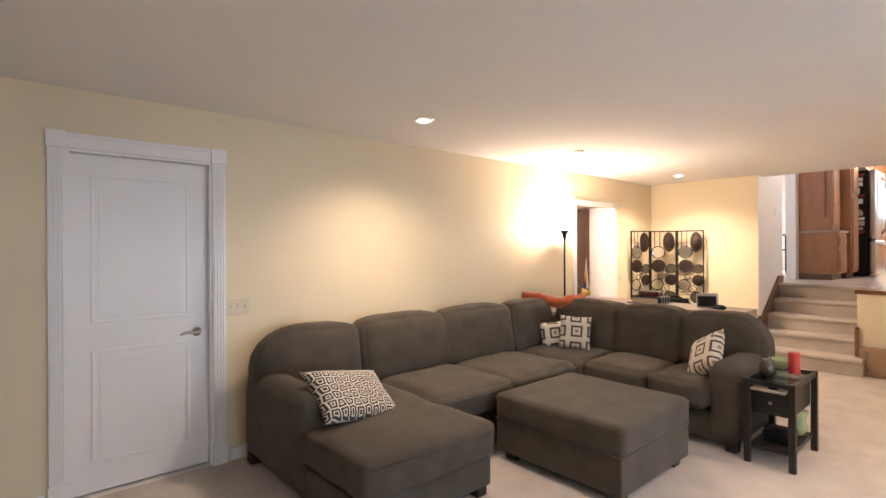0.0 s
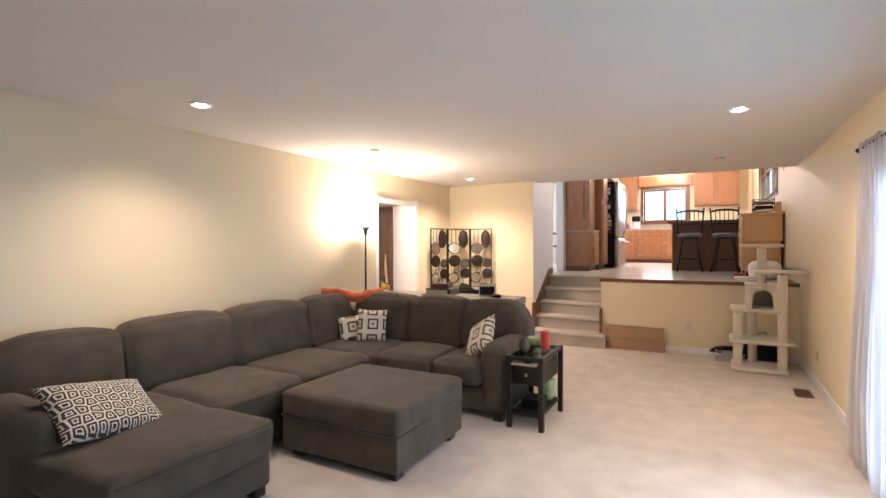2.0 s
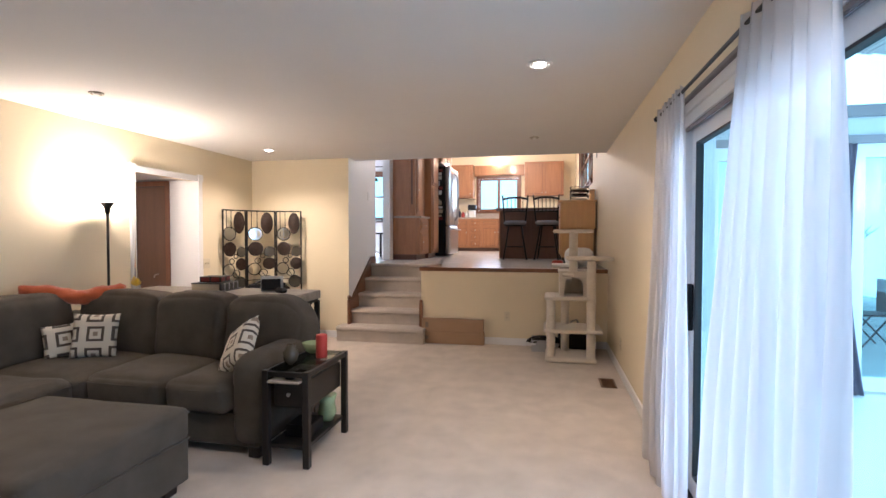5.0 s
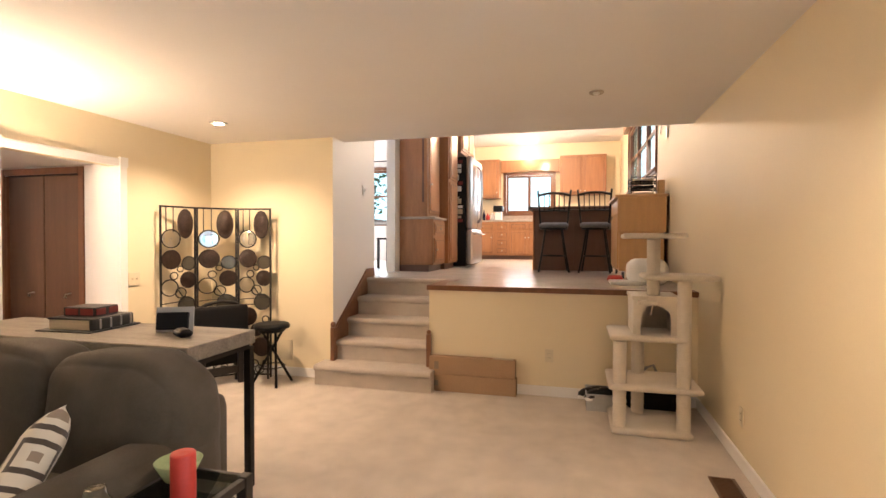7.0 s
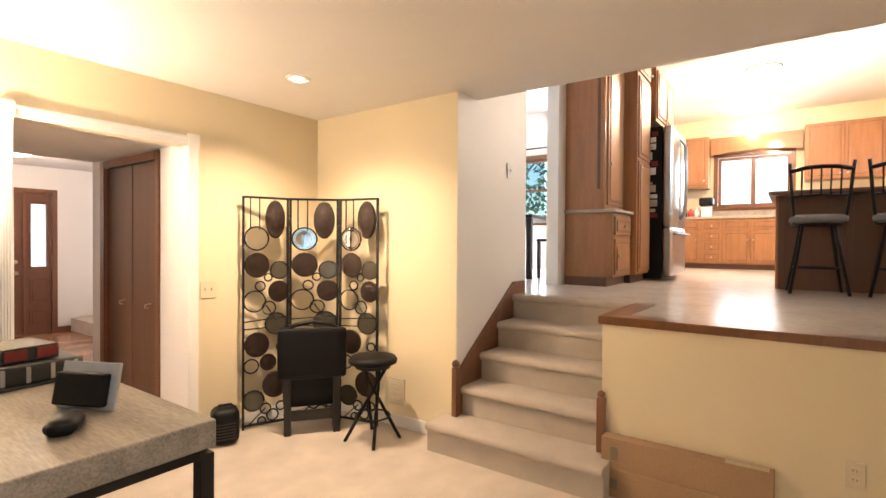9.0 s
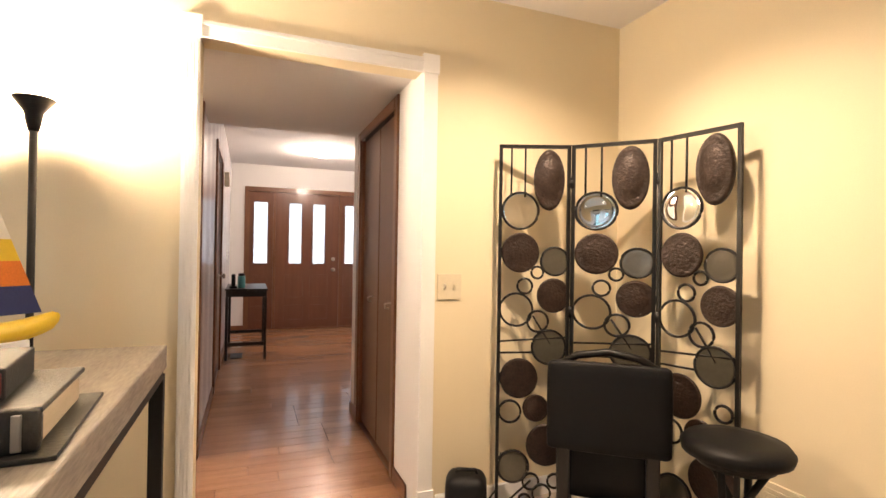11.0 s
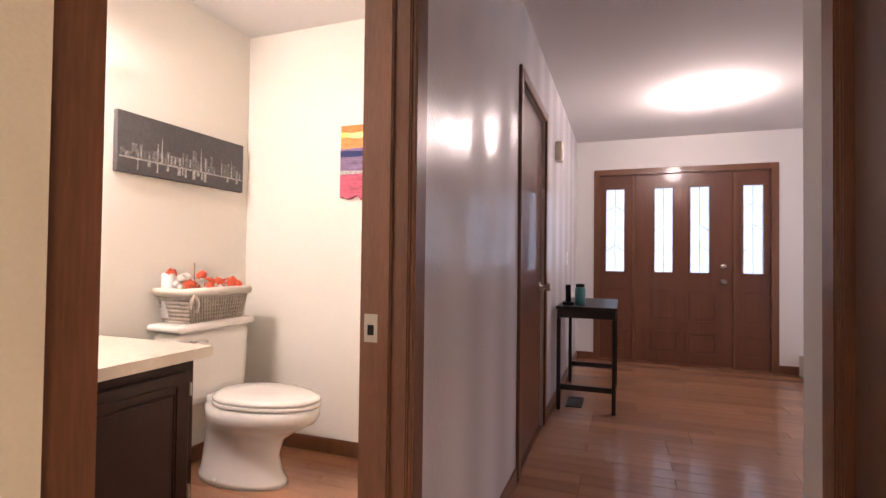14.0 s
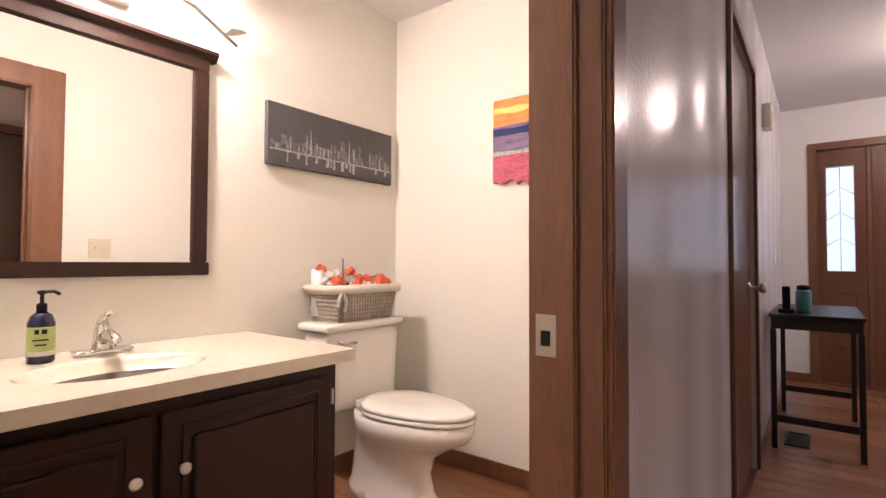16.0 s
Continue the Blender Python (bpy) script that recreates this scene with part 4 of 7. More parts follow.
part("base", bbox(1.69, 2.60, 2.36, 3.84, 0.06, 0.25, 0.02), "sofa", sofa)
part("base", bbox(2.60, 4.30, 2.86, 3.84, 0.06, 0.27, 0.02), "sofa", sofa)
part("base", bbox(4.30, 5.16, 1.60, 3.84, 0.06, 0.27, 0.02), "sofa", sofa)
part("back_frame", puff(1.69, 5.20, 3.60, 3.86, 0.10, 0.74, 0.08, 0.0, 9), "sofa", sofa)
part("back_frame", puff(4.95, 5.19, 1.60, 3.86, 0.10, 0.74, 0.08, 0.0, 9), "sofa", sofa)
part("arm", puff(1.65, 1.90, 2.92, 3.80, 0.06, 0.63, 0.10, 0.012, 9), "sofa", sofa)
part("arm", puff(4.27, 5.10, 1.55, 1.80, 0.06, 0.63, 0.10, 0.012, 9), "sofa", sofa)
cushion("chaise_cushion", 1.68, 2.58, 2.30, 3.62, 0.25, 0.46, 0.05, 0.008, 1)
cushion("seat_cushion", 2.56, 3.34, 2.80, 3.62, 0.27, 0.47, 0.06, 0.02, 2)
cushion("seat_cushion", 3.34, 4.16, 2.80, 3.62, 0.27, 0.47, 0.06, 0.02, 3)
cushion("corner_seat_cushion", 4.15, 4.98, 2.80, 3.62, 0.27, 0.47, 0.06, 0.02, 4)
cushion("seat_cushion", 4.22, 4.98, 2.22, 2.81, 0.27, 0.47, 0.06, 0.02, 5)
cushion("seat_cushion", 4.22, 4.98, 1.78, 2.22, 0.27, 0.47, 0.06, 0.02, 6)
cushion("back_cushion", 1.68, 2.46, 3.50, 3.78, 0.44, 0.91, 0.085, 0.02, 7)
cushion("back_cushion", 2.46, 3.30, 3.48, 3.78, 0.44, 0.92, 0.065, 0.022, 8)
cushion("back_cushion", 3.30, 4.16, 3.48, 3.78, 0.44, 0.92, 0.065, 0.022, 9)
cushion("back_cushion", 4.16, 4.78, 3.45, 3.78, 0.44, 0.92, 0.065, 0.022, 10)
cushion("back_cushion", 4.78, 5.10, 2.80, 3.52, 0.44, 0.92, 0.065, 0.022, 11)
cushion("back_cushion", 4.76, 5.08, 2.21, 2.80, 0.44, 0.92, 0.065, 0.022, 12)
cushion("back_cushion", 4.76, 5.12, 1.58, 2.21, 0.44, 0.91, 0.085, 0.02, 13)
for fx, fy in ((1.72, 3.76), (1.72, 2.42), (2.54, 2.42), (4.34, 1.64), (5.08, 1.64), (5.08, 3.76)):
    part("foot", bbox(fx - 0.04, fx + 0.04, fy - 0.04, fy + 0.04, 0, 0.07, 0.008), "black_wood", sofa, "dark wooden block foot")

ottoman = thing("ottoman", (3.45, 2.22, 0), "square grey microfibre ottoman with a padded top", "ottoman")
part("body", bbox(3.005, 3.885, 1.755, 2.695, 0.06, 0.30, 0.012, 3), "sofa", ottoman)
bm = bmesh.new()
tube(bm, [(3.004, 1.754, 0.425), (3.886, 1.754, 0.425), (3.886, 2.696, 0.425), (3.004, 2.696, 0.425)], 0.006, 6, True)
part("welt_cord", bm, "sofa", ottoman)
part("padded_top", puff(3.00, 3.89, 1.75, 2.70, 0.285, 0.455, 0.028, 0.010, 14, 0.004, 3), "sofa", ottoman)
bm = bmesh.new()
tube(bm, [(3.004, 1.754, 0.288), (3.886, 1.754, 0.288), (3.886, 2.696, 0.288), (3.004, 2.696, 0.288)], 0.006, 6, True)
part("piping", bm, "sofa", ottoman)
for fx in (3.10, 3.80):
    for fy in (1.84, 2.61):
        part("foot", bbox(fx - 0.045, fx + 0.045, fy - 0.045, fy + 0.045, 0, 0.07, 0.008), "black_wood", ottoman, "dark wooden block foot")

end_table = thing("end_table", (4.52, 1.39, 0), "black wooden end table with glass top and lower shelf", "side table")
for fx in (4.245, 4.795):
    for fy in (1.255, 1.515):
        part("leg", bbox(fx - 0.02, fx + 0.02, fy - 0.02, fy + 0.02, 0, 0.57, 0.004), "black_wood", end_table)
part("drawer_box", bbox(4.30, 4.775, 1.275, 1.495, 0.33, 0.50, 0.004), "black_wood", end_table)
part("drawer_front", bbox(4.285, 4.30, 1.28, 1.49, 0.345, 0.49, 0.004), "black_wood", end_table)
part("drawer_knob", lathe(bmesh.new(), (4.285, 1.385, 0.42), [(0.006, 0), (0.006, 0.012), (0.013, 0.02), (0.008, 0.028)], 12, Vector((-1, 0, 0)).to_track_quat("Z", "Y").to_matrix()), "nickel", end_table)
part("lower_shelf", bbox(4.25, 4.79, 1.26, 1.51, 0.10, 0.125, 0.004), "black_wood", end_table)
part("pull_shelf", bbox(4.20, 4.60, 1.285, 1.485, 0.505, 0.518, 0.003), "stone", end_table)
bm = bmesh.new()
for b in ((4.265, 4.775, 1.24, 1.262), (4.265, 4.775, 1.508, 1.53), (4.23, 4.252, 1.275, 1.495), (4.79, 4.81, 1.275, 1.495)):
    box(bm, *b, 0.535, 0.565)
part("top_rail", bm, "black_wood", end_table)
part("glass_top", bbox(4.25, 4.79, 1.262, 1.508, 0.562, 0.570, 0.002), "table_glass", end_table, "smoked glass top")

candle = single("red_candle", lathe(bmesh.new(), (4.60, 1.33, 0.570), [(0.036, 0), (0.037, 0.004), (0.037, 0.145), (0.034, 0.15), (0.012, 0.146)], 20), "red_wax", "thick red pillar candle on the end table", "candle")
single("green_bowl", lathe(bmesh.new(), (4.70, 1.44, 0.571), [(0.03, 0), (0.045, 0.01), (0.075, 0.07), (0.07, 0.07), (0.04, 0.02), (0.01, 0.016)], 22), "green_glass", "pale green ceramic bowl on the end table", "bowl")
single("dark_vase", lathe(bmesh.new(), (4.40, 1.44, 0.571), [(0.03, 0), (0.045, 0.03), (0.048, 0.07), (0.03, 0.10), (0.026, 0.12), (0.02, 0.12)], 20), "smoke", "small grey glass vase on the end table", "vase")
single("remote_control", bbox(4.24, 4.42, 1.34, 1.39, 0.5185, 0.536, 0.005), "black_plastic", "black remote control on the pull-out shelf", "remote control")
single("green_vase", lathe(bmesh.new(), (4.68, 1.33, 0.126), [(0.04, 0), (0.06, 0.05), (0.05, 0.12), (0.065, 0.17), (0.05, 0.17)], 18), "green_glass", "pale green vase on the lower shelf", "vase")
single("black_box", bbox(4.36, 4.56, 1.30, 1.46, 0.126, 0.20, 0.006), "black_plastic", "small black box on the lower shelf", "box")

# desk behind the sofa
DZ = 0.88
desk = thing("console_desk", (5.55, 2.8, 0), "grey wood-topped console desk with black metal frame", "desk")
part("desktop", bbox(5.23, 5.735, 1.885, 3.60, DZ - 0.075, DZ, 0.005), "desk_top", desk, "weathered grey wood top")
for fx in (5.255, 5.712):
    for fy in (1.91, 3.575):
        part("leg", bbox(fx - 0.02, fx + 0.02, fy - 0.02, fy + 0.02, 0, DZ - 0.09, 0.003), "black_metal", desk)
bm = bmesh.new()
for b in ((5.275, 5.692, 1.89, 1.93), (5.275, 5.692, 3.555, 3.595), (5.235, 5.275, 1.93, 3.555), (5.692, 5.732, 1.93, 3.555)):
    box(bm, *b, DZ - 0.10, DZ - 0.076)
part("apron_frame", bm, "black_metal", desk)

torch = thing("floor_lamp", (TORCH[0], TORCH[1], 0), "slim black torchiere floor lamp switched on", "floor lamp")
part("base", lathe(bmesh.new(), (TORCH[0], TORCH[1], 0), [(0.13, 0), (0.13, 0.012), (0.04, 0.025), (0.012, 0.035)], 28), "black_metal", torch)
part("pole", tube(bmesh.new(), [(TORCH[0], TORCH[1], 0.03), (TORCH[0], TORCH[1], 1.58)], 0.011, 10), "black_metal", torch)
part("shade", lathe(bmesh.new(), (TORCH[0], TORCH[1], 1.56), [(0.014, 0), (0.022, 0.03), (0.026, 0.06), (0.058, 0.105), (0.056, 0.107), (0.022, 0.065), (0.008, 0.06)], 28), "black_metal", torch, "black flared uplight shade")

# ---- patterned cloth ----


def banded(name, scale, bands, kind, rough=0.9):
    """Woven pattern: concentric squares or interlocking cells, by colour bands (stop, colour)."""
    m = mat(name, (0.6, 0.6, 0.6), rough, vary=0.05, grain=250, bump=0.25, sheen=0.2)
    n, l = m.node_tree.nodes, m.node_tree.links
    tc, vo, rp = n.new("ShaderNodeTexCoord"), n.new("ShaderNodeTexVoronoi"), n.new("ShaderNodeValToRGB")
    vo.voronoi_dimensions = "2D"
    vo.inputs["Scale"].default_value = scale
    if kind == "squares":
        vo.distance, vo.inputs["Randomness"].default_value = "CHEBYCHEV", 0.12
    else:
        vo.feature, vo.inputs["Randomness"].default_value = "DISTANCE_TO_EDGE", 0.45
    l.new(tc.outputs["Object"], vo.inputs["Vector"])
    l.new(vo.outputs["Distance"], rp.inputs[0])
    rp.color_ramp.interpolation = "CONSTANT"
    rp.color_ramp.elements[0].color = (*bands[0][1], 1)
    rp.color_ramp.elements[1].position, rp.color_ramp.elements[1].color = bands[1][0], (*bands[1][1], 1)
    for p, c in bands[2:]:
        rp.color_ramp.elements.new(p).color = (*c, 1)
    l.new(rp.outputs[0], n["Principled BSDF"].inputs["Base Color"])
    return m


CREAM, BROWN, TAUPE, INK = (0.62, 0.57, 0.48), (0.07, 0.055, 0.045), (0.26, 0.20, 0.15), (0.035, 0.030, 0.030)
M["pattern_cells"] = banded("black_and_cream_lattice_weave", 17, [(0, CREAM), (0.07, INK), (0.25, CREAM), (0.36, INK)], "cells")
M["pattern_squares"] = banded("brown_and_cream_square_weave", 6.8, [(0, TAUPE), (0.10, CREAM), (0.24, BROWN), (0.36, CREAM)], "squares")


def facing(at, normal, spin=0):
    return Matrix.Translation(at) @ Vector(normal).to_track_quat("Z", "Y").to_matrix().to_4x4() @ pose(0, 0, 0, 0, 0, spin)


def pillow(w, h, t, m, pattern, label):
    """A stuffed throw pillow about its own centre, turned by m."""
    p = thing("throw_pillow", (0, 0, 0), label, "pillow", "throw pillows")
    p.matrix_basis = m
    bm = bmesh.new()
    n = 16
    for side in (1, -1):
        g = []
        for j in range(n + 1):
            row = []
            for i in range(n + 1):
                u, v = 2 * i / n - 1, 2 * j / n - 1
                k = 1 - 0.06 * (1 - abs(u)) * abs(v) ** 3 * 1.0
                q = (max(0, 1 - u ** 4) * max(0, 1 - v ** 4)) ** 0.5
                x = w / 2 * u * (1 - 0.07 * (1 - v * v))
                y = h / 2 * v * (1 - 0.07 * (1 - u * u))
                row.append(bm.verts.new((x * k, y, side * (t / 2 * q + 0.004 * noise.noise(Vector((u * 3, v * 3, side))) * q))))
            g.append(row)
        for j in range(n):
            for i in range(n):
                f = (g[j][i], g[j][i + 1], g[j + 1][i + 1], g[j + 1][i])
                bm.faces.new(f if side > 0 else f[::-1]).smooth = True
    bmesh.ops.remove_doubles(bm, verts=list(bm.verts), dist=0.0008)
    part("cover", bm, pattern, p, keep=True)
    return p


pillow(0.58, 0.40, 0.13, facing((2.03, 2.99, 0.57), (0.20, -0.56, 0.80), -16), "pattern_cells", "cream and black lattice-patterned lumbar pillow on the chaise")
pillow(0.24, 0.25, 0.11, facing((4.54, 3.34, 0.60), (-0.62, -0.72, 0.22), 5), "pattern_squares", "brown and cream square-patterned pillow in the sofa corner")
pillow(0.30, 0.33, 0.12, facing((4.60, 3.12, 0.635), (-0.82, -0.52, 0.24), -3), "pattern_squares", "larger brown and cream square-patterned pillow in the sofa corner")
pillow(0.34, 0.36, 0.13, facing((4.53, 1.89, 0.62), (-0.62, 0.60, 0.48), 34), "pattern_squares", "brown and cream square-patterned pillow leaning on the sofa arm")

throw = thing("throw_blanket", (4.9, 3.4, 0.9), "burnt orange fleece throw draped over the sofa corner", "blanket")
bm = bmesh.new()
curve = [(4.55, 3.74, 0.955), (4.64, 3.68, 0.95), (4.72, 3.57, 0.915), (4.77, 3.48, 0.885), (4.83, 3.43, 0.885), (4.92, 3.36, 0.925), (4.98, 3.31, 0.935), (5.03, 3.25, 0.93)]
dense = []
for a, b in zip(curve, curve[1:]):
    dense += [Vector(a).lerp(Vector(b), k / 5) for k in range(5)]
tube(bm, dense, [0.026 + 0.028 * math.sin(math.pi * (i + 3) / (len(dense) + 5)) for i in range(len(dense))], 18)
for v in bm.verts:
    v.co += 0.022 * noise.noise_vector(v.co * 11) + 0.010 * noise.noise_vector(v.co * 26)
part("cloth", bm, "orange_throw", throw)

# ---- lamps, switches, vents ----


def downlight(x, y, z, lit=True, r=0.075):
    d = thing("recessed_light", (x, y, z - 0.012), "white recessed ceiling downlight, lit" if lit else "small unlit recessed ceiling fitting", "ceiling light", "recessed ceiling lights" if lit else "")
    bm = bmesh.new()
    lathe(bm, (x, y, z), [(r, -0.001), (r, -0.006), (r * 0.9, -0.012), (r * 0.72, -0.010), (r * 0.70, -0.001)], 28)
    part("trim_ring", bm, "white_plastic" if lit else "nickel", d)
    part("bulb", lathe(bmesh.new(), (x, y, z), [(r * 0.2, -0.020), (r * 0.42, -0.015), (r * 0.50, -0.004)], 24), "lamp_on" if lit else "white_plastic", d)


for rx_, ry_ in RECESSED:
    downlight(rx_, ry_, CEIL)
downlight(4.60, 3.07, CEIL, False, 0.05)
downlight(6.90, 0.02, CEIL, False, 0.05)


def plate(name, at, normal, label, category, w, h, toggles=0, slots=0, material="ivory"):
    """A wall plate with toggles or an outlet's two faces."""
    p = thing(name, (0, 0, 0), label, category)
    p.matrix_basis = facing(at, normal)
    part("cover_plate", bbox(-w / 2, w / 2, -h / 2, h / 2, 0, 0.006, 0.002), material, p, keep=True)
    for k in range(toggles):
        x = (k - (toggles - 1) / 2) * 0.046
        t = part("toggle", bbox(x - 0.006, x + 0.006, -0.012, 0.012, 0.004, 0.010, 0.002), material, p, keep=True)
        part("lever", bbox(x - 0.004, x + 0.004, 0.0, 0.010, 0.009, 0.020, 0.002), material, t, keep=True)
    for k in range(slots):
        y = 0.02 if k else -0.02
        t = part("socket", bbox(-0.016, 0.016, y - 0.014, y + 0.014, 0.005, 0.008, 0.002), material, p, keep=True)
        part("slots", box(box(bmesh.new(), -0.008, -0.006, y - 0.004, y + 0.006, 0.0075, 0.0085), 0.006, 0.008, y - 0.004, y + 0.006, 0.0075, 0.0085), "black_plastic", t, keep=True)
    return p


plate("light_switch", (1.66, WY - 0.001, 1.065), (0, -1, 0), "ivory triple light switch plate beside the white door", "light switch", 0.165, 0.115, 3)
plate("light_switch", (6.838, WY - 0.001, 1.035), (0, -1, 0), "ivory double light switch plate beside the hall opening", "light switch", 0.118, 0.118, 2)
plate("wall_outlet", (EX - 0.001, 0.37, 0.36), (-1, 0, 0), "ivory wall outlet on the half wall", "outlet", 0.07, 0.115, 0, 2)
plate("wall_outlet", (6.69, SY + 0.001, 0.31), (0, 1, 0), "ivory wall outlet low on the wall", "outlet", 0.07, 0.115, 0, 2)
plate("light_switch", (8.55, 2.475, 1.95), (0, -1, 0), "white light switch plate above the stairs", "light switch", 0.08, 0.12, 1, 0, "white_plastic")
plate("light_switch", (5.589, 5.22, 1.13), (-1, 0, 0), "ivory double light switch plate inside the bathroom", "light switch", 0.118, 0.118, 2)
plate("light_switch", (HX + 0.001, 8.52, 1.12), (1, 0, 0), "white light switch plate in the entry", "light switch", 0.07, 0.115, 1, 0, "white_plastic")
chime = thing("door_chime", (HX, 7.72, 1.95), "small beige door chime box high on the hallway wall", "door chime")
part("housing", bbox(HX, HX + 0.05, 7.66, 7.78, 1.88, 2.03, 0.008), "ivory", chime)
part("grille", bbox(HX + 0.05, HX + 0.054, 7.68, 7.76, 1.90, 1.96, 0.001), "white_plastic", chime)


def register(name, x0, x1, y0, y1, z, label, material):
    r = thing(name, ((x0 + x1) / 2, (y0 + y1) / 2, z), label, "floor vent")
    bm = bmesh.new()
    for b in ((x0, x1, y0, y0 + 0.015), (x0, x1, y1 - 0.015, y1), (x0, x0 + 0.015, y0 + 0.015, y1 - 0.015), (x1 - 0.015, x1, y0 + 0.015, y1 - 0.015)):
        box(bm, *b, z, z + 0.007)
    part("frame", bm, material, r)
    part("backing", box(bmesh.new(), x0 + 0.014, x1 - 0.014, y0 + 0.014, y1 - 0.014, z + 0.0005, z + 0.002), "black_metal", r)
    k = x0 + 0.022
    while k < x1 - 0.02:
        part("slat", box(bmesh.new(), k, k + 0.006, y0 + 0.015, y1 - 0.015, z + 0.002, z + 0.006), material, r)
        k += 0.016


register("floor_vent", 6.22, 6.50, -0.74, -0.60, 0.001, "brown metal floor vent in the carpet", "closet")
register("floor_vent", 5.80, 5.92, 7.62, 7.90, 0.001, "dark metal floor vent under the hall table", "black_metal")
wv = thing("wall_vent", (EX - 0.004, 2.86, 0.27), "beige metal return vent low on the end wall", "wall vent")
part("frame", bbox(EX - 0.012, EX, 2.93, 3.09, 0.16, 0.36, 0.003), "ivory", wv)
for k in range(9):
    part("slat", box(bmesh.new(), EX - 0.016, EX - 0.012, 2.945, 3.075, 0.175 + k * 0.019, 0.186 + k * 0.019), "ivory", wv)

# ---- folding metal screen: three alike panels ----
screen = thing("folding_screen", (7.45, 3.5, 0), "black metal folding screen with discs, rings and mirrors", "room divider")
PW, PH = 0.35, 1.70


def px(u):
    return (u - 190) / 145 * PW


def pz(v):
    return 0.012 + (860 - v) / 795 * (PH - 0.012)


def ring_bm(u, v, r, thick=0.006):
    bm = bmesh.new()
    R = r / 145 * PW
    tube(bm, [(px(u) + R * math.cos(a), 0, pz(v) + R * 0.95 * math.sin(a)) for a in [2 * math.pi * k / 28 for k in range(28)]], thick, 6, True)
    return bm


def disc_bm(u, v, r, ry=None, depth=0.012):
    R, RY = r / 145 * PW, (ry or r) / 145 * PW
    bm = lathe(bmesh.new(), (0, 0, 0), [(1.0, -0.5), (1.02, 0), (0.94, 0.6), (0.86, 0.35), (0.60, 0.9), (0.15, 1.0)], 28)
    for q in bm.verts:
        q.co = Vector((px(u) + q.co.x * R, -q.co.z * depth, pz(v) + q.co.y * RY))
    bmesh.ops.recalc_face_normals(bm, faces=list(bm.faces))
    return bm


def bars(segs, r=0.005):
    bm = bmesh.new()
    for a, b in segs:
        tube(bm, [(px(a[0]), 0, pz(a[1])), (px(b[0]), 0, pz(b[1]))], r, 6)
    return bm


fb = bmesh.new()
for b in ((0, 0.016, 0, PH), (PW - 0.016, PW, 0, PH), (0.016, PW - 0.016, PH - 0.016, PH), (0.016, PW - 0.016, 0.02, 0.034)):
    box(fb, b[0], b[1], -0.008, 0.008, b[2], b[3])
pieces = [("panel_frame", fb, "black_metal"), 
          ("oval_medallion", disc_bm(292, 142, 31, 58, 0.03), "bronze")]
for seg_ in (((215, 70), (215, 175)), ((243, 70), (243, 180)), ((192, 497), (330, 486)), ((192, 522), (262, 520)), ((262, 440), (297, 500)), ((212, 850), (262, 800))):
    pieces.append(("bar", bars([seg_]), "black_metal"))
for u, v, r in ((234, 210, 37), (245, 375, 15), (228, 427, 33), (272, 452, 21), (218, 650, 22), (270, 345, 12), (262, 802, 16), (284, 828, 18), (305, 320, 28), (295, 508, 34), (225, 770, 32), (310, 590, 14), (250, 843, 12), (310, 800, 14)):
    pieces.append(("ring", ring_bm(u, v, r), "black_metal"))
for u, v, r in ((235, 302, 38), (303, 395, 33), (235, 577, 38), (270, 642, 26), (292, 722, 40)):
    pieces.append(("disc", disc_bm(u, v, r), "bronze"))
for u, v, r in ((305, 320, 26), (295, 508, 32), (225, 770, 29)):
    pieces.append(("smoked_disc", disc_bm(u, v, r, None, 0.004), "smoke"))
pieces.append(("round_mirror", disc_bm(234, 210, 35, None, 0.003), "mirror"))
corners = [Vector((7.058, 3.843, 0)), Vector((7.37, 3.715, 0)), Vector((7.625, 3.445, 0)), Vector((7.701, 3.104, 0))]
made = [(n_, part(n_, b_, m_), m_) for n_, b_, m_ in pieces]
for i in range(3):
    a, b = corners[i], corners[i + 1]
    d = b - a
    turn = Matrix.Translation(a - Vector((7.45, 3.5, 0))) @ Matrix.Rotation(math.atan2(d.y, d.x), 4, "Z") @ Matrix.Diagonal((d.length / PW * 0.985, 1, 1, 1))
    for n_, o_, m_ in made:
        o = o_ if i == 0 else o_.copy()
        if i:
            scene.collection.objects.link(o)
        o.parent = screen
        o.matrix_local = turn
    for hz in (0.25, 0.9, 1.5) if i else ():
        part("hinge", tube(bmesh.new(), [(a.x, a.y, hz), (a.x, a.y, hz + 0.05)], 0.012, 8), "black_metal", screen)

# ---- folded tray chair, stool, small heater by the screen ----
chair = thing("folding_chair", (7.25, 3.42, 0), "black padded folding chair with a broad backrest", "chair")
ch = pose(7.33, 3.40, 0, 0, 0, -38)


def at_pose(bm, m):
    bmesh.ops.transform(bm, matrix=m, verts=list(bm.verts))
    return bm


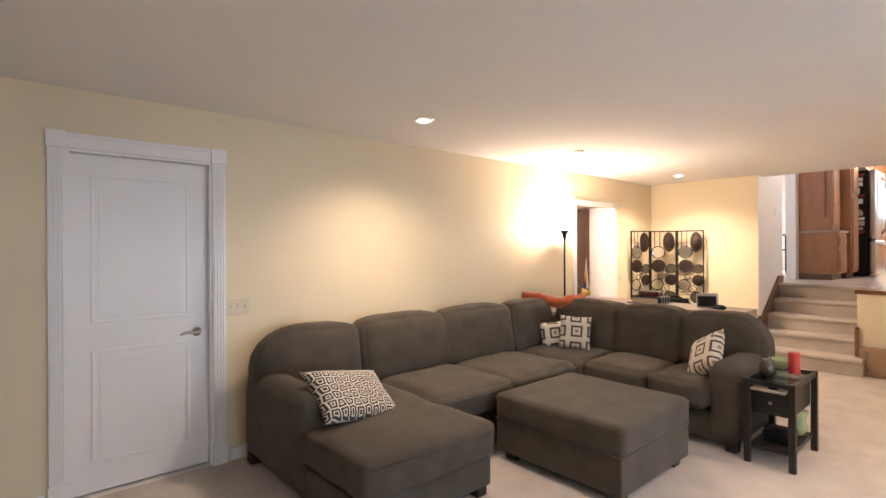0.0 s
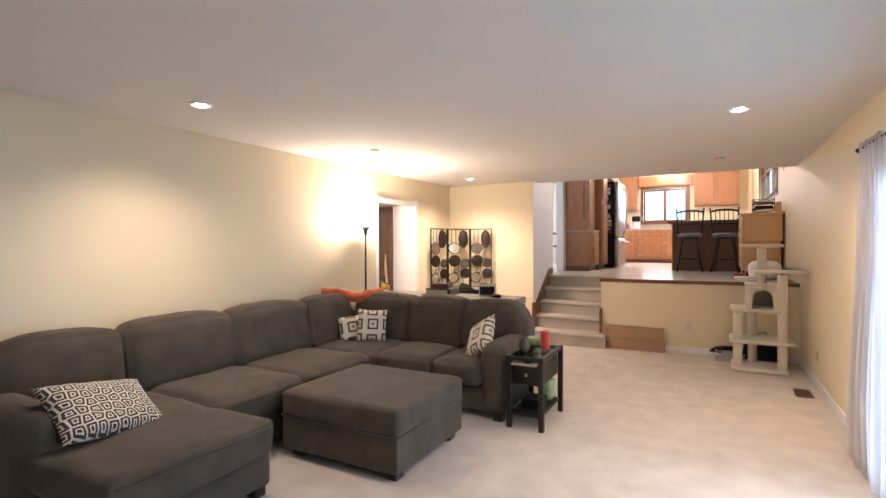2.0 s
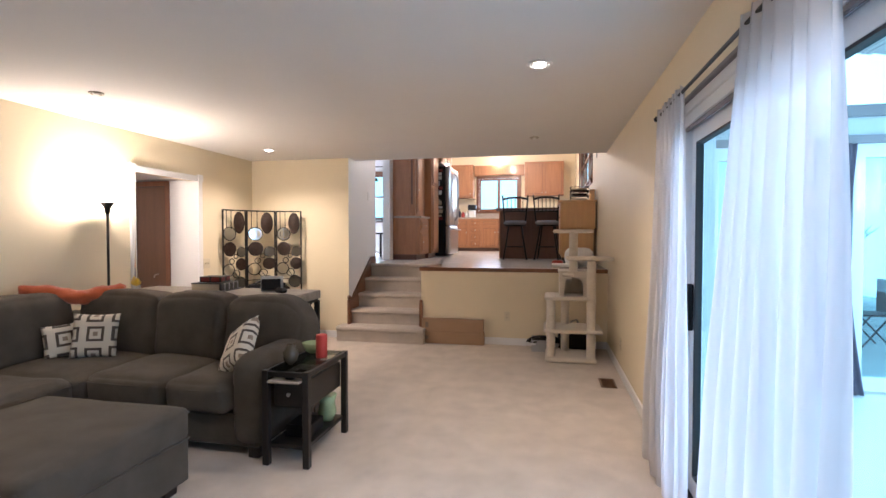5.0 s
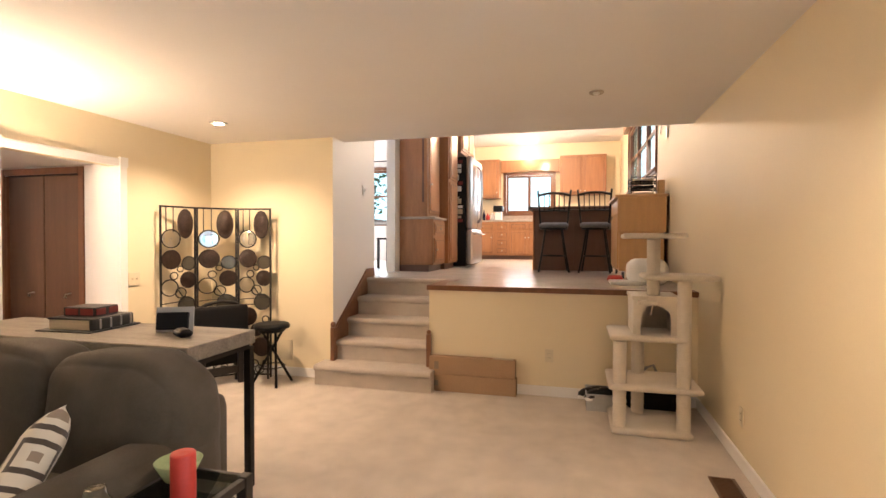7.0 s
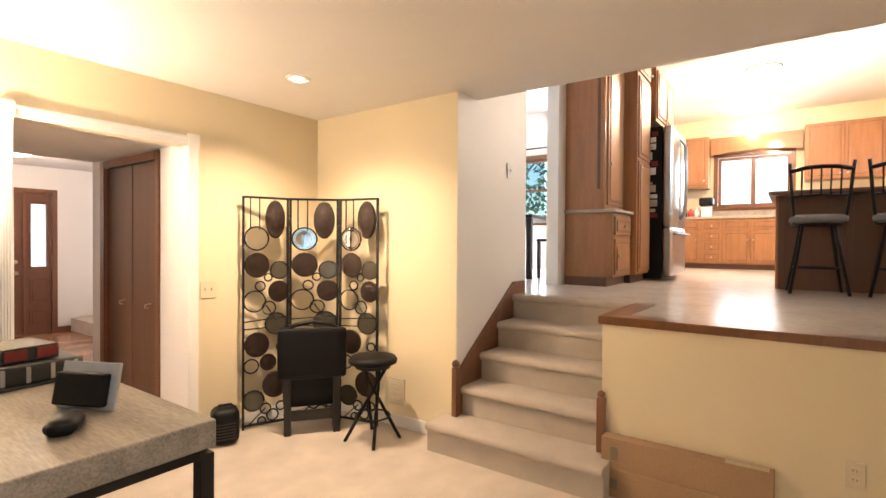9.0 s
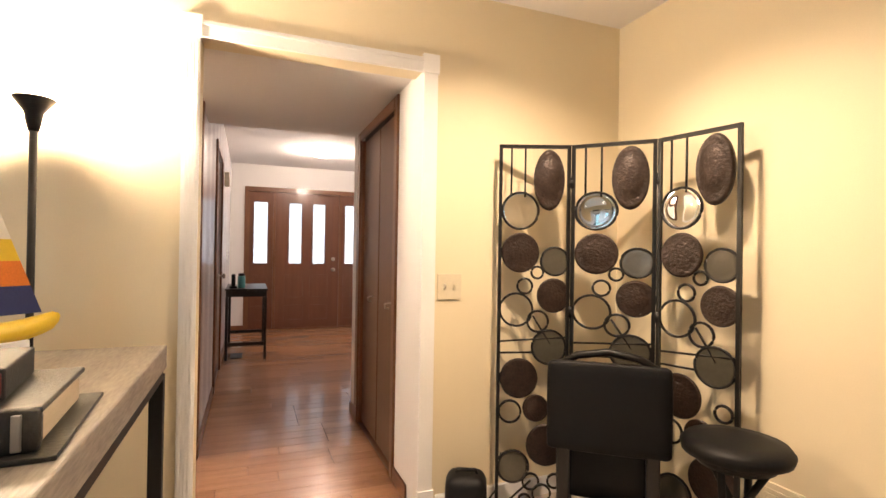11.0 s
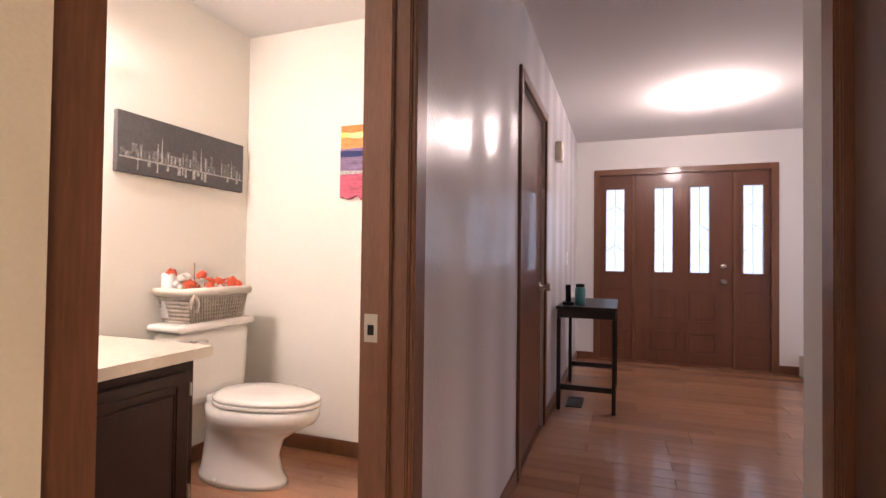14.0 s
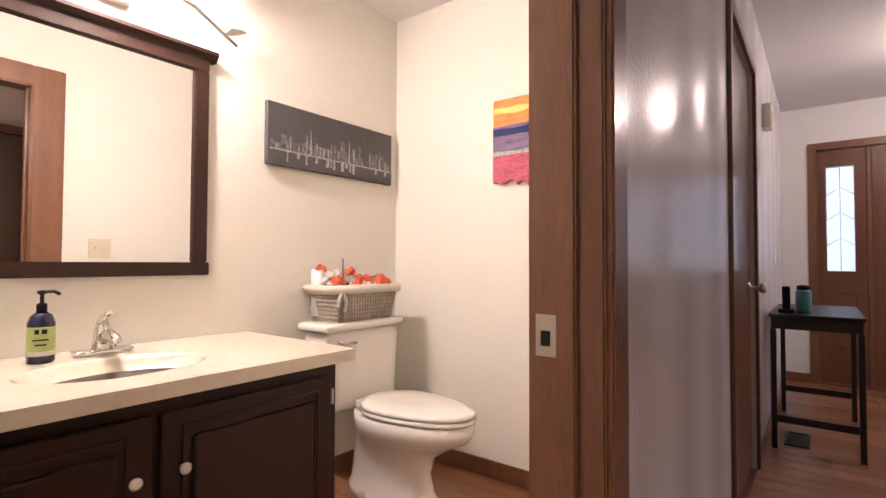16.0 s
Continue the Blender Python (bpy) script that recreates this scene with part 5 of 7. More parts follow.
part("backrest", at_pose(puff(-0.235, 0.235, -0.035, 0.01, 0.40, 0.755, 0.016, 0.004, 10), ch), "black_plastic", chair)
part("top_rail", at_pose(tube(bmesh.new(), [(-0.20, 0.03, 0.73), (-0.12, 0.03, 0.775), (0, 0.03, 0.795), (0.12, 0.03, 0.775), (0.20, 0.03, 0.73)], 0.016, 8), ch), "black_metal", chair)
part("seat", at_pose(puff(-0.20, 0.20, 0.04, 0.10, 0.18, 0.62, 0.03, 0.005, 8), ch), "black_plastic", chair, "folded-up padded seat")
for sx in (-0.17, 0.17):
    part("leg", at_pose(bbox(sx - 0.025, sx + 0.025, -0.03, 0.015, 0, 0.42, 0.006), ch), "black_wood", chair)
    part("leg", at_pose(bbox(sx - 0.022, sx + 0.022, 0.10, 0.13, 0, 0.46, 0.006), ch), "black_wood", chair)
part("stretcher", at_pose(bbox(-0.15, 0.15, -0.02, 0.01, 0.10, 0.17, 0.004), ch), "black_wood", chair)
stool = thing("folding_stool", (7.50, 2.98, 0), "round black padded folding stool on crossed legs", "stool")
sx, sy = 7.50, 2.97
part("seat", lathe(bmesh.new(), (sx, sy, 0.53), [(0.14, 0), (0.165, 0.008), (0.17, 0.03), (0.155, 0.05), (0.10, 0.056), (0.02, 0.058)], 30), "black_plastic", stool)
part("seat_ring", lathe(bmesh.new(), (sx, sy, 0.50), [(0.10, 0), (0.12, 0.004), (0.13, 0.03), (0.05, 0.03)], 24), "black_metal", stool)
for k in range(4):
    a = math.pi / 4 + k * math.pi / 2
    part("leg", tube(bmesh.new(), [(sx + 0.10 * math.cos(a + 2.6), sy + 0.10 * math.sin(a + 2.6), 0.51), (sx + 0.19 * math.cos(a), sy + 0.19 * math.sin(a), 0)], 0.012, 8), "black_metal", stool)
part("brace_ring", tube(bmesh.new(), [(sx + 0.12 * math.cos(q), sy + 0.12 * math.sin(q), 0.17) for q in [2 * math.pi * k / 20 for k in range(20)]], 0.006, 6, True), "black_metal", stool)
heater = thing("space_heater", (6.86, 3.74, 0), "small black portable heater on the carpet", "heater")
hm = pose(6.86, 3.73, 0, 0, 0, -25)
part("housing", at_pose(puff(-0.085, 0.085, -0.08, 0.08, 0.012, 0.245, 0.04, 0.004, 8), hm), "black_plastic", heater)
bm = bmesh.new()
for k in range(6):
    box(bm, -0.06, 0.06, -0.086, -0.079, 0.05 + k * 0.02, 0.058 + k * 0.02)
part("grille", at_pose(bm, hm), "rubber", heater)
part("handle", at_pose(tube(bmesh.new(), [(-0.05, 0, 0.24), (-0.04, 0, 0.262), (0.04, 0, 0.262), (0.05, 0, 0.24)], 0.008, 6), hm), "black_plastic", heater)
part("power_cord", tube(bmesh.new(), [(6.90, 3.80, 0.06), (6.99, 3.84, 0.02), (7.06, 3.83, 0.10), (7.10, 3.87, 0.25)], 0.004, 6), "black_plastic", heater)

# ---- things on the desk ----
album = thing("photo_album", (5.60, 2.90, DZ), "thick dark leather-bound photo album lying on the desk", "book")
am = pose(5.54, 2.82, DZ, 0, 0, -86) @ Matrix.Diagonal((0.85, 0.85, 1.0, 1))
part("lower_cover", at_pose(bbox(-0.22, 0.20, -0.20, 0.20, 0, 0.008, 0.002), am), "dark_leather", album)
part("page_block", at_pose(bbox(-0.17, 0.15, -0.15, 0.16, 0.008, 0.062, 0.004), am), "paper", album)
part("upper_cover", at_pose(bbox(-0.17, 0.16, -0.16, 0.17, 0.062, 0.072, 0.003), am), "dark_leather", album)
part("spine", at_pose(puff(0.14, 0.175, -0.16, 0.17, 0.004, 0.074, 0.015, 0.0, 5), am), "dark_leather", album)
for k in range(4):
    part("silver_band", at_pose(bbox(0.168, 0.178, -0.11 + k * 0.08, -0.095 + k * 0.08, 0.012, 0.066, 0.002), am), "steel", album)
rbx = thing("red_box", (5.62, 3.12, DZ), "small dark box with red panels on the album", "box")
rm = pose(5.54, 2.82, DZ + 0.075, 0, 0, -82) @ Matrix.Diagonal((0.9, 0.9, 0.9, 1))
part("case", at_pose(bbox(-0.11, 0.11, -0.09, 0.09, 0, 0.055, 0.004), rm), "dark_leather", rbx)
for k in (-0.05, 0.05):
    part("red_panel", at_pose(bbox(0.109, 0.114, k - 0.035, k + 0.035, 0.008, 0.047, 0.001), rm), "red", rbx)
    part("red_panel", at_pose(bbox(k - 0.042, k + 0.042, -0.094, -0.089, 0.008, 0.047, 0.001), rm), "red", rbx)
disp = thing("digital_frame", (5.55, 2.26, DZ), "small black digital picture frame with a pale bezel", "picture frame")
dm = pose(5.55, 2.26, DZ, -12, 0, -64)
part("bezel", at_pose(bbox(-0.095, 0.095, 0.0, 0.012, 0.0, 0.135, 0.003), dm), "clear_plastic", disp)
part("display", at_pose(bbox(-0.085, 0.075, -0.030, -0.001, 0.012, 0.105, 0.006), dm), "black_plastic", disp)
single("computer_mouse", at_pose(puff(-0.055, 0.055, -0.033, 0.033, 0, 0.036, 0.03, 0.006, 7), pose(5.46, 2.12, DZ, 0, 0, 60)), "black_plastic", "black computer mouse on the desk", "mouse")
boat = thing("model_sailboat", (5.55, 3.45, DZ), "model sailboat with yellow hull and striped sails", "model boat")
bx_, by_ = 5.34, 3.47
hull = puff(-0.16, 0.16, -0.035, 0.035, 0.045, 0.095, 0.03, 0.005, 8)
for v in hull.verts:
    v.co.y *= 1 - 0.85 * (abs(v.co.x) / 0.165) ** 2
    v.co.z += 0.03 * (v.co.x / 0.16) ** 2
bmt = Matrix.Translation((bx_, by_, DZ)) @ Matrix.Rotation(radians(228), 4, "Z")
part("hull", at_pose(hull, bmt), "yellow", boat)
part("stand", at_pose(bbox(-0.07, 0.07, -0.03, 0.03, 0, 0.05, 0.004), bmt), "white_plastic", boat)
part("mast", at_pose(tube(bmesh.new(), [(0.02, 0, 0.08), (0.02, 0, 0.46)], 0.004, 6), bmt), "sail_white", boat)
for z0, z1, mt in ((0.12, 0.20, "sail_navy"), (0.20, 0.27, "sail_orange"), (0.27, 0.33, "yellow"), (0.33, 0.45, "sail_white")):
    w0, w1 = 0.13 * (0.46 - z0) / 0.34, 0.13 * (0.46 - z1) / 0.34
    part("sail_band", at_pose(prism(bmesh.new(), [(0.016, z0), (0.016 - w0, z0), (0.016 - w1, z1), (0.016, z1)], 1, -0.002, 0.002), bmt), mt, boat)
part("jib", at_pose(prism(bmesh.new(), [(0.026, 0.13), (0.12, 0.13), (0.026, 0.40)], 1, -0.002, 0.002), bmt), "sail_white", boat)

# ---- by the half wall ----
cb = thing("cardboard_box", (7.70, 1.05, 0), "long flat brown cardboard box lying by the half wall", "box", "cardboard boxes")
part("carton", bbox(7.69, 7.782, 0.65, 1.44, 0.0, 0.155, 0.004), "cardboard", cb)
part("label", bbox(7.6885, 7.69, 1.36, 1.40, 0.05, 0.10, 0), "pillow_tan", cb)
cb2 = thing("cardboard_box", (7.70, 1.05, 0.156), "long flat brown cardboard box lying on another", "box", "cardboard boxes")
part("carton", bbox(7.70, 7.782, 0.66, 1.45, 0.156, 0.315, 0.004), "cardboard", cb2)
part("shipping_label", bbox(7.72, 7.77, 0.68, 0.86, 0.3155, 0.3165, 0), "paper", cb2)
part("tape", bbox(7.6985, 7.7, 1.36, 1.40, 0.20, 0.27, 0), "pillow_tan", cb2)

cat = thing("cat_tree", (7.25, -0.4, 0), "tall cream plush cat tree with platforms and a condo", "cat tree")


def shelf(x0, x1, y0, y1, z0, z1, r=0.05):
    return part("platform", puff(x0, x1, y0, y1, z0, z1, 0.025, 0.0, 9), "plush", cat)


def post(x, y, z0, z1, r=0.045):
    return part("sisal_post", lathe(bmesh.new(), (x, y, 0), [(r, z0)] + [(r + (0.003 if k % 2 else 0), z0 + (z1 - z0) * k / 24) for k in range(25)] + [(r * 0.9, z1)], 16), "plush", cat)


shelf(7.02, 7.52, -0.64, -0.10, 0.0, 0.05)
shelf(7.0, 7.50, -0.70, -0.08, 0.32, 0.36)
shelf(7.02, 7.50, -0.60, -0.09, 0.67, 0.71)
shelf(7.06, 7.40, -0.81, -0.32, 1.10, 1.14)
shelf(7.05, 7.36, -0.60, -0.18, 1.395, 1.435)
post(7.09, -0.16, 0.05, 0.67)
post(7.07, -0.58, 0.05, 1.10)
post(7.42, -0.32, 0.05, 0.67)
post(7.22, -0.40, 0.95, 1.395)
bm = bmesh.new()
for b in ((7.10, 7.46, -0.27, -0.25, 0.71, 0.96), (7.10, 7.46, -0.55, -0.53, 0.71, 0.96), (7.44, 7.46, -0.53, -0.27, 0.71, 0.96), (7.09, 7.47, -0.56, -0.24, 0.96, 0.985)):
    box(bm, *b)
arch = [(-0.53, 0.71), (-0.50, 0.71), (-0.50, 0.83)] + [(-0.40 + 0.10 * math.cos(q), 0.83 + 0.09 * math.sin(q)) for q in [math.pi - math.pi * k / 10 for k in range(11)]] + [(-0.30, 0.71), (-0.27, 0.71), (-0.27, 0.96), (-0.53, 0.96)]
prism(bm, arch, 0, 7.10, 7.12)
part("condo", bm, "plush", cat)
part("toy_string", tube(bmesh.new(), [(7.07, -0.36, 0.95), (7.06, -0.37, 0.90), (7.06, -0.36, 0.86)], 0.005, 6), "plush", cat)
part("perch", puff(7.02, 7.14, -0.40, -0.28, 0.93, 0.96, 0.012, 0, 6), "plush", cat)
bin_ = thing("storage_bin", (7.62, -0.05, 0), "cloudy grey plastic bin on the carpet", "storage bin")
bm = bmesh.new()
for b in ((7.50, 7.77, -0.20, 0.06, 0.0, 0.012), (7.50, 7.51, -0.20, 0.06, 0.012, 0.13), (7.76, 7.77, -0.20, 0.06, 0.012, 0.13), (7.51, 7.76, -0.20, -0.19, 0.012, 0.13), (7.51, 7.76, 0.05, 0.06, 0.012, 0.13)):
    box(bm, *b)
part("tub", bm, "clear_plastic", bin_)
part("rim", tube(bmesh.new(), [(7.50, -0.20, 0.13), (7.77, -0.20, 0.13), (7.77, 0.06, 0.13), (7.50, 0.06, 0.13)], 0.008, 6, True), "clear_plastic", bin_)


def shoe(x, y, z, rz):
    s = thing("shoe", (x, y, z), "dark grey athletic shoe lying in the bin", "shoe", "shoes")
    m_ = Matrix.Translation((x, y, z)) @ Matrix.Rotation(radians(rz), 4, "Z")
    up = puff(-0.13, 0.13, -0.045, 0.045, 0.02, 0.10, 0.04, 0.006, 8)
    for v in up.verts:
        if v.co.x > 0 and v.co.z > 0.05:
            v.co.z -= 0.30 * v.co.x
    part("upper", at_pose(up, m_), "black_plastic", s)
    part("sole", at_pose(puff(-0.135, 0.135, -0.047, 0.047, 0, 0.03, 0.012, 0, 6), m_), "white_plastic", s)
    part("laces", at_pose(tube(bmesh.new(), [(0.0, -0.02, 0.10), (0.03, 0.02, 0.092), (0.05, -0.02, 0.085)], 0.004, 5), m_), "paper", s)


shoe(7.63, -0.13, 0.06, 80)
shoe(7.64, -0.01, 0.062, 95)
shoe(7.56, -0.06, 0.075, 100)
bag = thing("black_bag", (7.62, -0.45, 0), "dark soft bag on the carpet behind the cat tree", "bag")
part("body", puff(7.54, 7.74, -0.66, -0.26, 0, 0.26, 0.07, 0.015, 9, 0.02, 5), "black_plastic", bag)
part("strap", tube(bmesh.new(), [(7.60, -0.36, 0.24), (7.58, -0.40, 0.36), (7.60, -0.46, 0.38), (7.62, -0.52, 0.24)], 0.010, 6), "clear_plastic", bag)

# ---- kitchen ----


def cabinet(name, label, x0, x1, y0, y1, z0, z1, face, doors, material="cabinet", kick=True, category="cabinet"):
    """A cabinet unit; face 'x' opens towards -x, 'y' towards -y. doors: (u0, u1, w0, w1, knob u, knob w)."""
    c = thing(name, ((x0 + x1) / 2, (y0 + y1) / 2, z0), label, category)
    zb = z0 + 0.09 if kick else z0
    part("body", bbox(x0, x1, y0, y1, zb, z1, 0.003), material, c)
    if kick:
        part("toe_kick", box(bmesh.new(), x0 + (0.06 if face == "x" else 0.0), x1, y0 + (0.06 if face == "y" else 0), y1, z0, zb), "island", c)
    for u0, u1, w0, w1, ku, kw in doors:
        def slab(a0, a1, b0, b1, d0, d1, r=0.003):
            return bbox(x0 - d1, x0 - d0, a0, a1, b0, b1, r) if face == "x" else bbox(a0, a1, y0 - d1, y0 - d0, b0, b1, r)
        d = part("cabinet_door" if w1 - w0 > 0.25 else "drawer_front", slab(u0, u1, w0, w1, 0.0, 0.018, 0.004), material, c)
        if min(u1 - u0, w1 - w0) > 0.12:
            part("raised_panel", slab(u0 + 0.05, u1 - 0.05, w0 + 0.045, w1 - 0.045, 0.018, 0.025, 0.006), material, d)
            bm = bmesh.new()
            for q in ((u0 + 0.035, u1 - 0.035, w0 + 0.032, w0 + 0.038), (u0 + 0.035, u1 - 0.035, w1 - 0.038, w1 - 0.032), (u0 + 0.035, u0 + 0.041, w0 + 0.038, w1 - 0.038), (u1 - 0.041, u1 - 0.035, w0 + 0.038, w1 - 0.038)):
                if face == "x":
                    box(bm, x0 - 0.022, x0 - 0.018, *q)
                else:
                    box(bm, q[0], q[1], y0 - 0.022, y0 - 0.018, q[2], q[3])
            part("moulding", bm, "island", d)
        if ku is not None:
            p = (x0 - 0.018, ku, kw) if face == "x" else (ku, y0 - 0.018, kw)
            nrm = Vector((-1, 0, 0)) if face == "x" else Vector((0, -1, 0))
            part("knob", lathe(bmesh.new(), p, [(0.006, 0), (0.006, 0.012), (0.015, 0.02), (0.012, 0.03)], 12, nrm.to_track_quat("Z", "Y").to_matrix()), "nickel", d)
    return c


K = PZ
# buffet with hutch, pantry, refrigerator along the dining wall
cabinet("buffet_cabinet", "honey oak buffet base cabinet with drawers", 9.80, 10.42, 2.02, 2.498, K, K + 0.72, "y",
        [(9.84, 10.38, K + 0.12, K + 0.46, 9.9, K + 0.3), (9.84, 10.38, K + 0.50, K + 0.68, 10.1, K + 0.59)])
single("buffet_counter", bbox(9.775, 10.42, 1.985, 2.498, K + 0.722, K + 0.752, 0.006), "stone", "speckled laminate counter on the buffet", "countertop")
hut = cabinet("hutch_cabinet", "honey oak hutch with a glazed door up to the ceiling", 9.80, 10.42, 2.10, 2.498, K + 0.754, KC - 0.02, "y", [(9.86, 10.38, K + 0.80, KC - 0.5, 9.9, K + 1.2)], kick=False)
part("side_moulding", bbox(9.788, 9.80, 2.11, 2.20, K + 0.80, KC - 0.06, 0.004), "cabinet", hut)
part("side_moulding", bbox(9.784, 9.789, 2.14, 2.17, K + 0.95, KC - 0.4, 0.002), "island", hut)
cabinet("pantry_cabinet", "tall honey oak pantry cabinet", 10.42, 10.98, 1.96, 2.498, K, KC - 0.02, "y",
        [(10.46, 10.94, K + 0.12, K + 1.30, 10.9, K + 1.1), (10.46, 10.94, K + 1.34, K + 2.2, 10.9, K + 1.5), (10.46, 10.94, K + 2.24, KC - 0.06, 10.9, K + 2.3)])
cabinet("over_fridge_cabinet", "honey oak cabinet above the refrigerator", 10.99, 11.95, 1.90, 2.498, K + 1.82, KC - 0.25, "y", [(11.02, 11.46, K + 1.86, KC - 0.29, 11.4, K + 1.9), (11.48, 11.92, K + 1.86, KC - 0.29, 11.5, K + 1.9)], kick=False)
fr = thing("refrigerator", (11.45, 2.1, K), "black and stainless refrigerator covered with magnets", "refrigerator")
part("body", bbox(11.02, 11.92, 1.83, 2.48, K + 0.02, K + 1.76, 0.008), "black_plastic", fr)
for x0, x1, z0, z1, hx in ((11.02, 11.465, K + 0.62, K + 1.76, 11.42), (11.475, 11.92, K + 0.62, K + 1.76, 11.52), (11.02, 11.92, K + 0.06, K + 0.605, None)):
    bm = puff(x0, x1, 1.73, 1.828, z0, z1, 0.03, 0.012, 8)
    d = part("fridge_door", bm, "steel", fr, "stainless steel door")
    if hx:
        part("handle", tube(bmesh.new(), [(hx, 1.72, z0 + 0.1), (hx, 1.665, z0 + 0.18), (hx, 1.655, (z0 + z1) / 2), (hx, 1.665, z1 - 0.18), (hx, 1.72, z1 - 0.1)], 0.012, 8), "steel", d)
    else:
        part("handle", tube(bmesh.new(), [(11.10, 1.72, z1 - 0.07), (11.16, 1.66, z1 - 0.07), (11.78, 1.66, z1 - 0.07), (11.84, 1.72, z1 - 0.07)], 0.012, 8), "steel", d)
rng = random.Random(4)
zz = K + 0.72
while zz < K + 1.70:
    hgt = rng.uniform(0.035, 0.09)
    y0 = rng.choice((1.88, 1.90, 1.94))
    part("magnet", bbox(11.012, 11.0195, y0, y0 + rng.uniform(0.06, 0.12), zz, zz + hgt, 0.002), rng.choice(("white_plastic", "white_plastic", "paper", "red", "white_plastic")), fr)
    zz += hgt + rng.uniform(0.012, 0.03) + (0.1 if 0.95 < zz - K < 1.02 else 0)
# back run
cabinet("base_cabinet", "honey oak base cabinet below the kitchen counter", 14.62, 15.19, 1.92, 2.49, K, K + 0.86, "x", [(1.95, 2.46, K + 0.12, K + 0.64, 2.0, K + 0.5), (1.95, 2.46, K + 0.68, K + 0.83, 2.2, K + 0.75)])
cabinet("drawer_cabinet", "honey oak cabinet with a stack of drawers", 14.62, 15.19, 1.60, 1.92, K, K + 0.86, "x", [(1.615, 1.905, K + 0.12 + k * 0.18, K + 0.285 + k * 0.18, 1.76, K + 0.2 + k * 0.18) for k in range(4)], category="cabinet")
cabinet("sink_cabinet", "honey oak sink base cabinet", 14.62, 15.19, 0.78, 1.60, K, K + 0.86, "x", [(0.80, 1.18, K + 0.12, K + 0.64, 1.15, K + 0.5), (1.20, 1.58, K + 0.12, K + 0.64, 1.23, K + 0.5), (1.20, 1.58, K + 0.68, K + 0.83, None, 0), (0.80, 1.18, K + 0.68, K + 0.83, None, 0)])
cabinet("base_cabinet", "honey oak base cabinet beside the sink", 14.62, 15.19, SY + 0.01, 0.78, K, K + 0.86, "x", [(0.30, 0.74, K + 0.12, K + 0.82, 0.7, K + 0.6), (-0.2, 0.26, K + 0.12, K + 0.82, 0.2, K + 0.6)])
single("kitchen_counter", bbox(14.59, 15.195, SY + 0.005, 2.495, K + 0.862, K + 0.90, 0.006), "stone", "speckled laminate kitchen counter", "countertop")
single("backsplash", bbox(15.185, 15.199, SY + 0.005, 2.495, K + 0.902, K + 1.05, 0.003), "stone", "speckled backsplash behind the counter", "backsplash")
cabinet("wall_cabinet", "honey oak wall cabinet beside the window", 14.86, 15.195, 1.86, 2.49, 2.38, 3.28, "x", [(1.88, 2.47, 2.40, 3.26, 1.92, 2.5)], kick=False)
cabinet("wall_cabinet", "honey oak double wall cabinet beside the window", 14.86, 15.195, -0.52, 0.48, 2.42, 3.31, "x", [(-0.50, -0.025, 2.44, 3.29, -0.06, 2.5), (-0.015, 0.46, 2.44, 3.29, 0.03, 2.5)], kick=False)


def timber_window(name, label, axis, face, a0, a1, z0, z1, mulls, inward, bars_z=None):
    """A brown wooden window in an opening; axis 1 spans y with face x, axis 0 spans x with face y."""
    at = (face, (a0 + a1) / 2, z0) if axis else ((a0 + a1) / 2, face, z0)
    w = thing(name, at, label, "window")
    w["kind"] = "structure"

    def blk(bm, u0, u1, w0, w1, d0, d1):
        lo, hi = sorted((face + inward * d0, face + inward * d1))
        box(bm, lo, hi, u0, u1, w0, w1) if axis else box(bm, u0, u1, lo, hi, w0, w1)
    bm = bmesh.new()
    for q in ((a0 - 0.07, a0, z0 - 0.07, z1 + 0.07), (a1, a1 + 0.07, z0 - 0.07, z1 + 0.07), (a0, a1, z1, z1 + 0.07), (a0, a1, z0 - 0.07, z0)):
        blk(bm, *q, 0.002, 0.02)
    part("casing", bm, "oak_brown", w)
    bm = bmesh.new()
    for q in ((a0, a0 + 0.05, z0, z1), (a1 - 0.05, a1, z0, z1), (a0 + 0.05, a1 - 0.05, z1 - 0.05, z1), (a0 + 0.05, a1 - 0.05, z0, z0 + 0.05)):
        blk(bm, *q, -0.08, -0.02)
    for k in mulls:
        blk(bm, k - 0.035, k + 0.035, z0 + 0.05, z1 - 0.05, -0.08, -0.02)
    if bars_z:
        edges = [a0] + list(mulls) + [a1]
        for e0, e1 in zip(edges, edges[1:]):
            blk(bm, e0 + 0.05, e1 - 0.05, bars_z - 0.02, bars_z + 0.02, -0.07, -0.03)
    part("window_frame", bm, "oak_brown", w)
    bm = bmesh.new()
    blk(bm, a0 - 0.09, a1 + 0.09, z0 - 0.03, z0 - 0.004, 0.021, 0.05)
    part("window_sill", bm, "oak_brown", w)
    edges = [a0] + list(mulls) + [a1]
    for e0, e1 in zip(edges, edges[1:]):
        bm = bmesh.new()
        blk(bm, e0 + 0.03, e1 - 0.03, z0 + 0.03, z1 - 0.03, -0.052, -0.048)
        part("pane", bm, "glass", w).visible_shadow = False
    return w


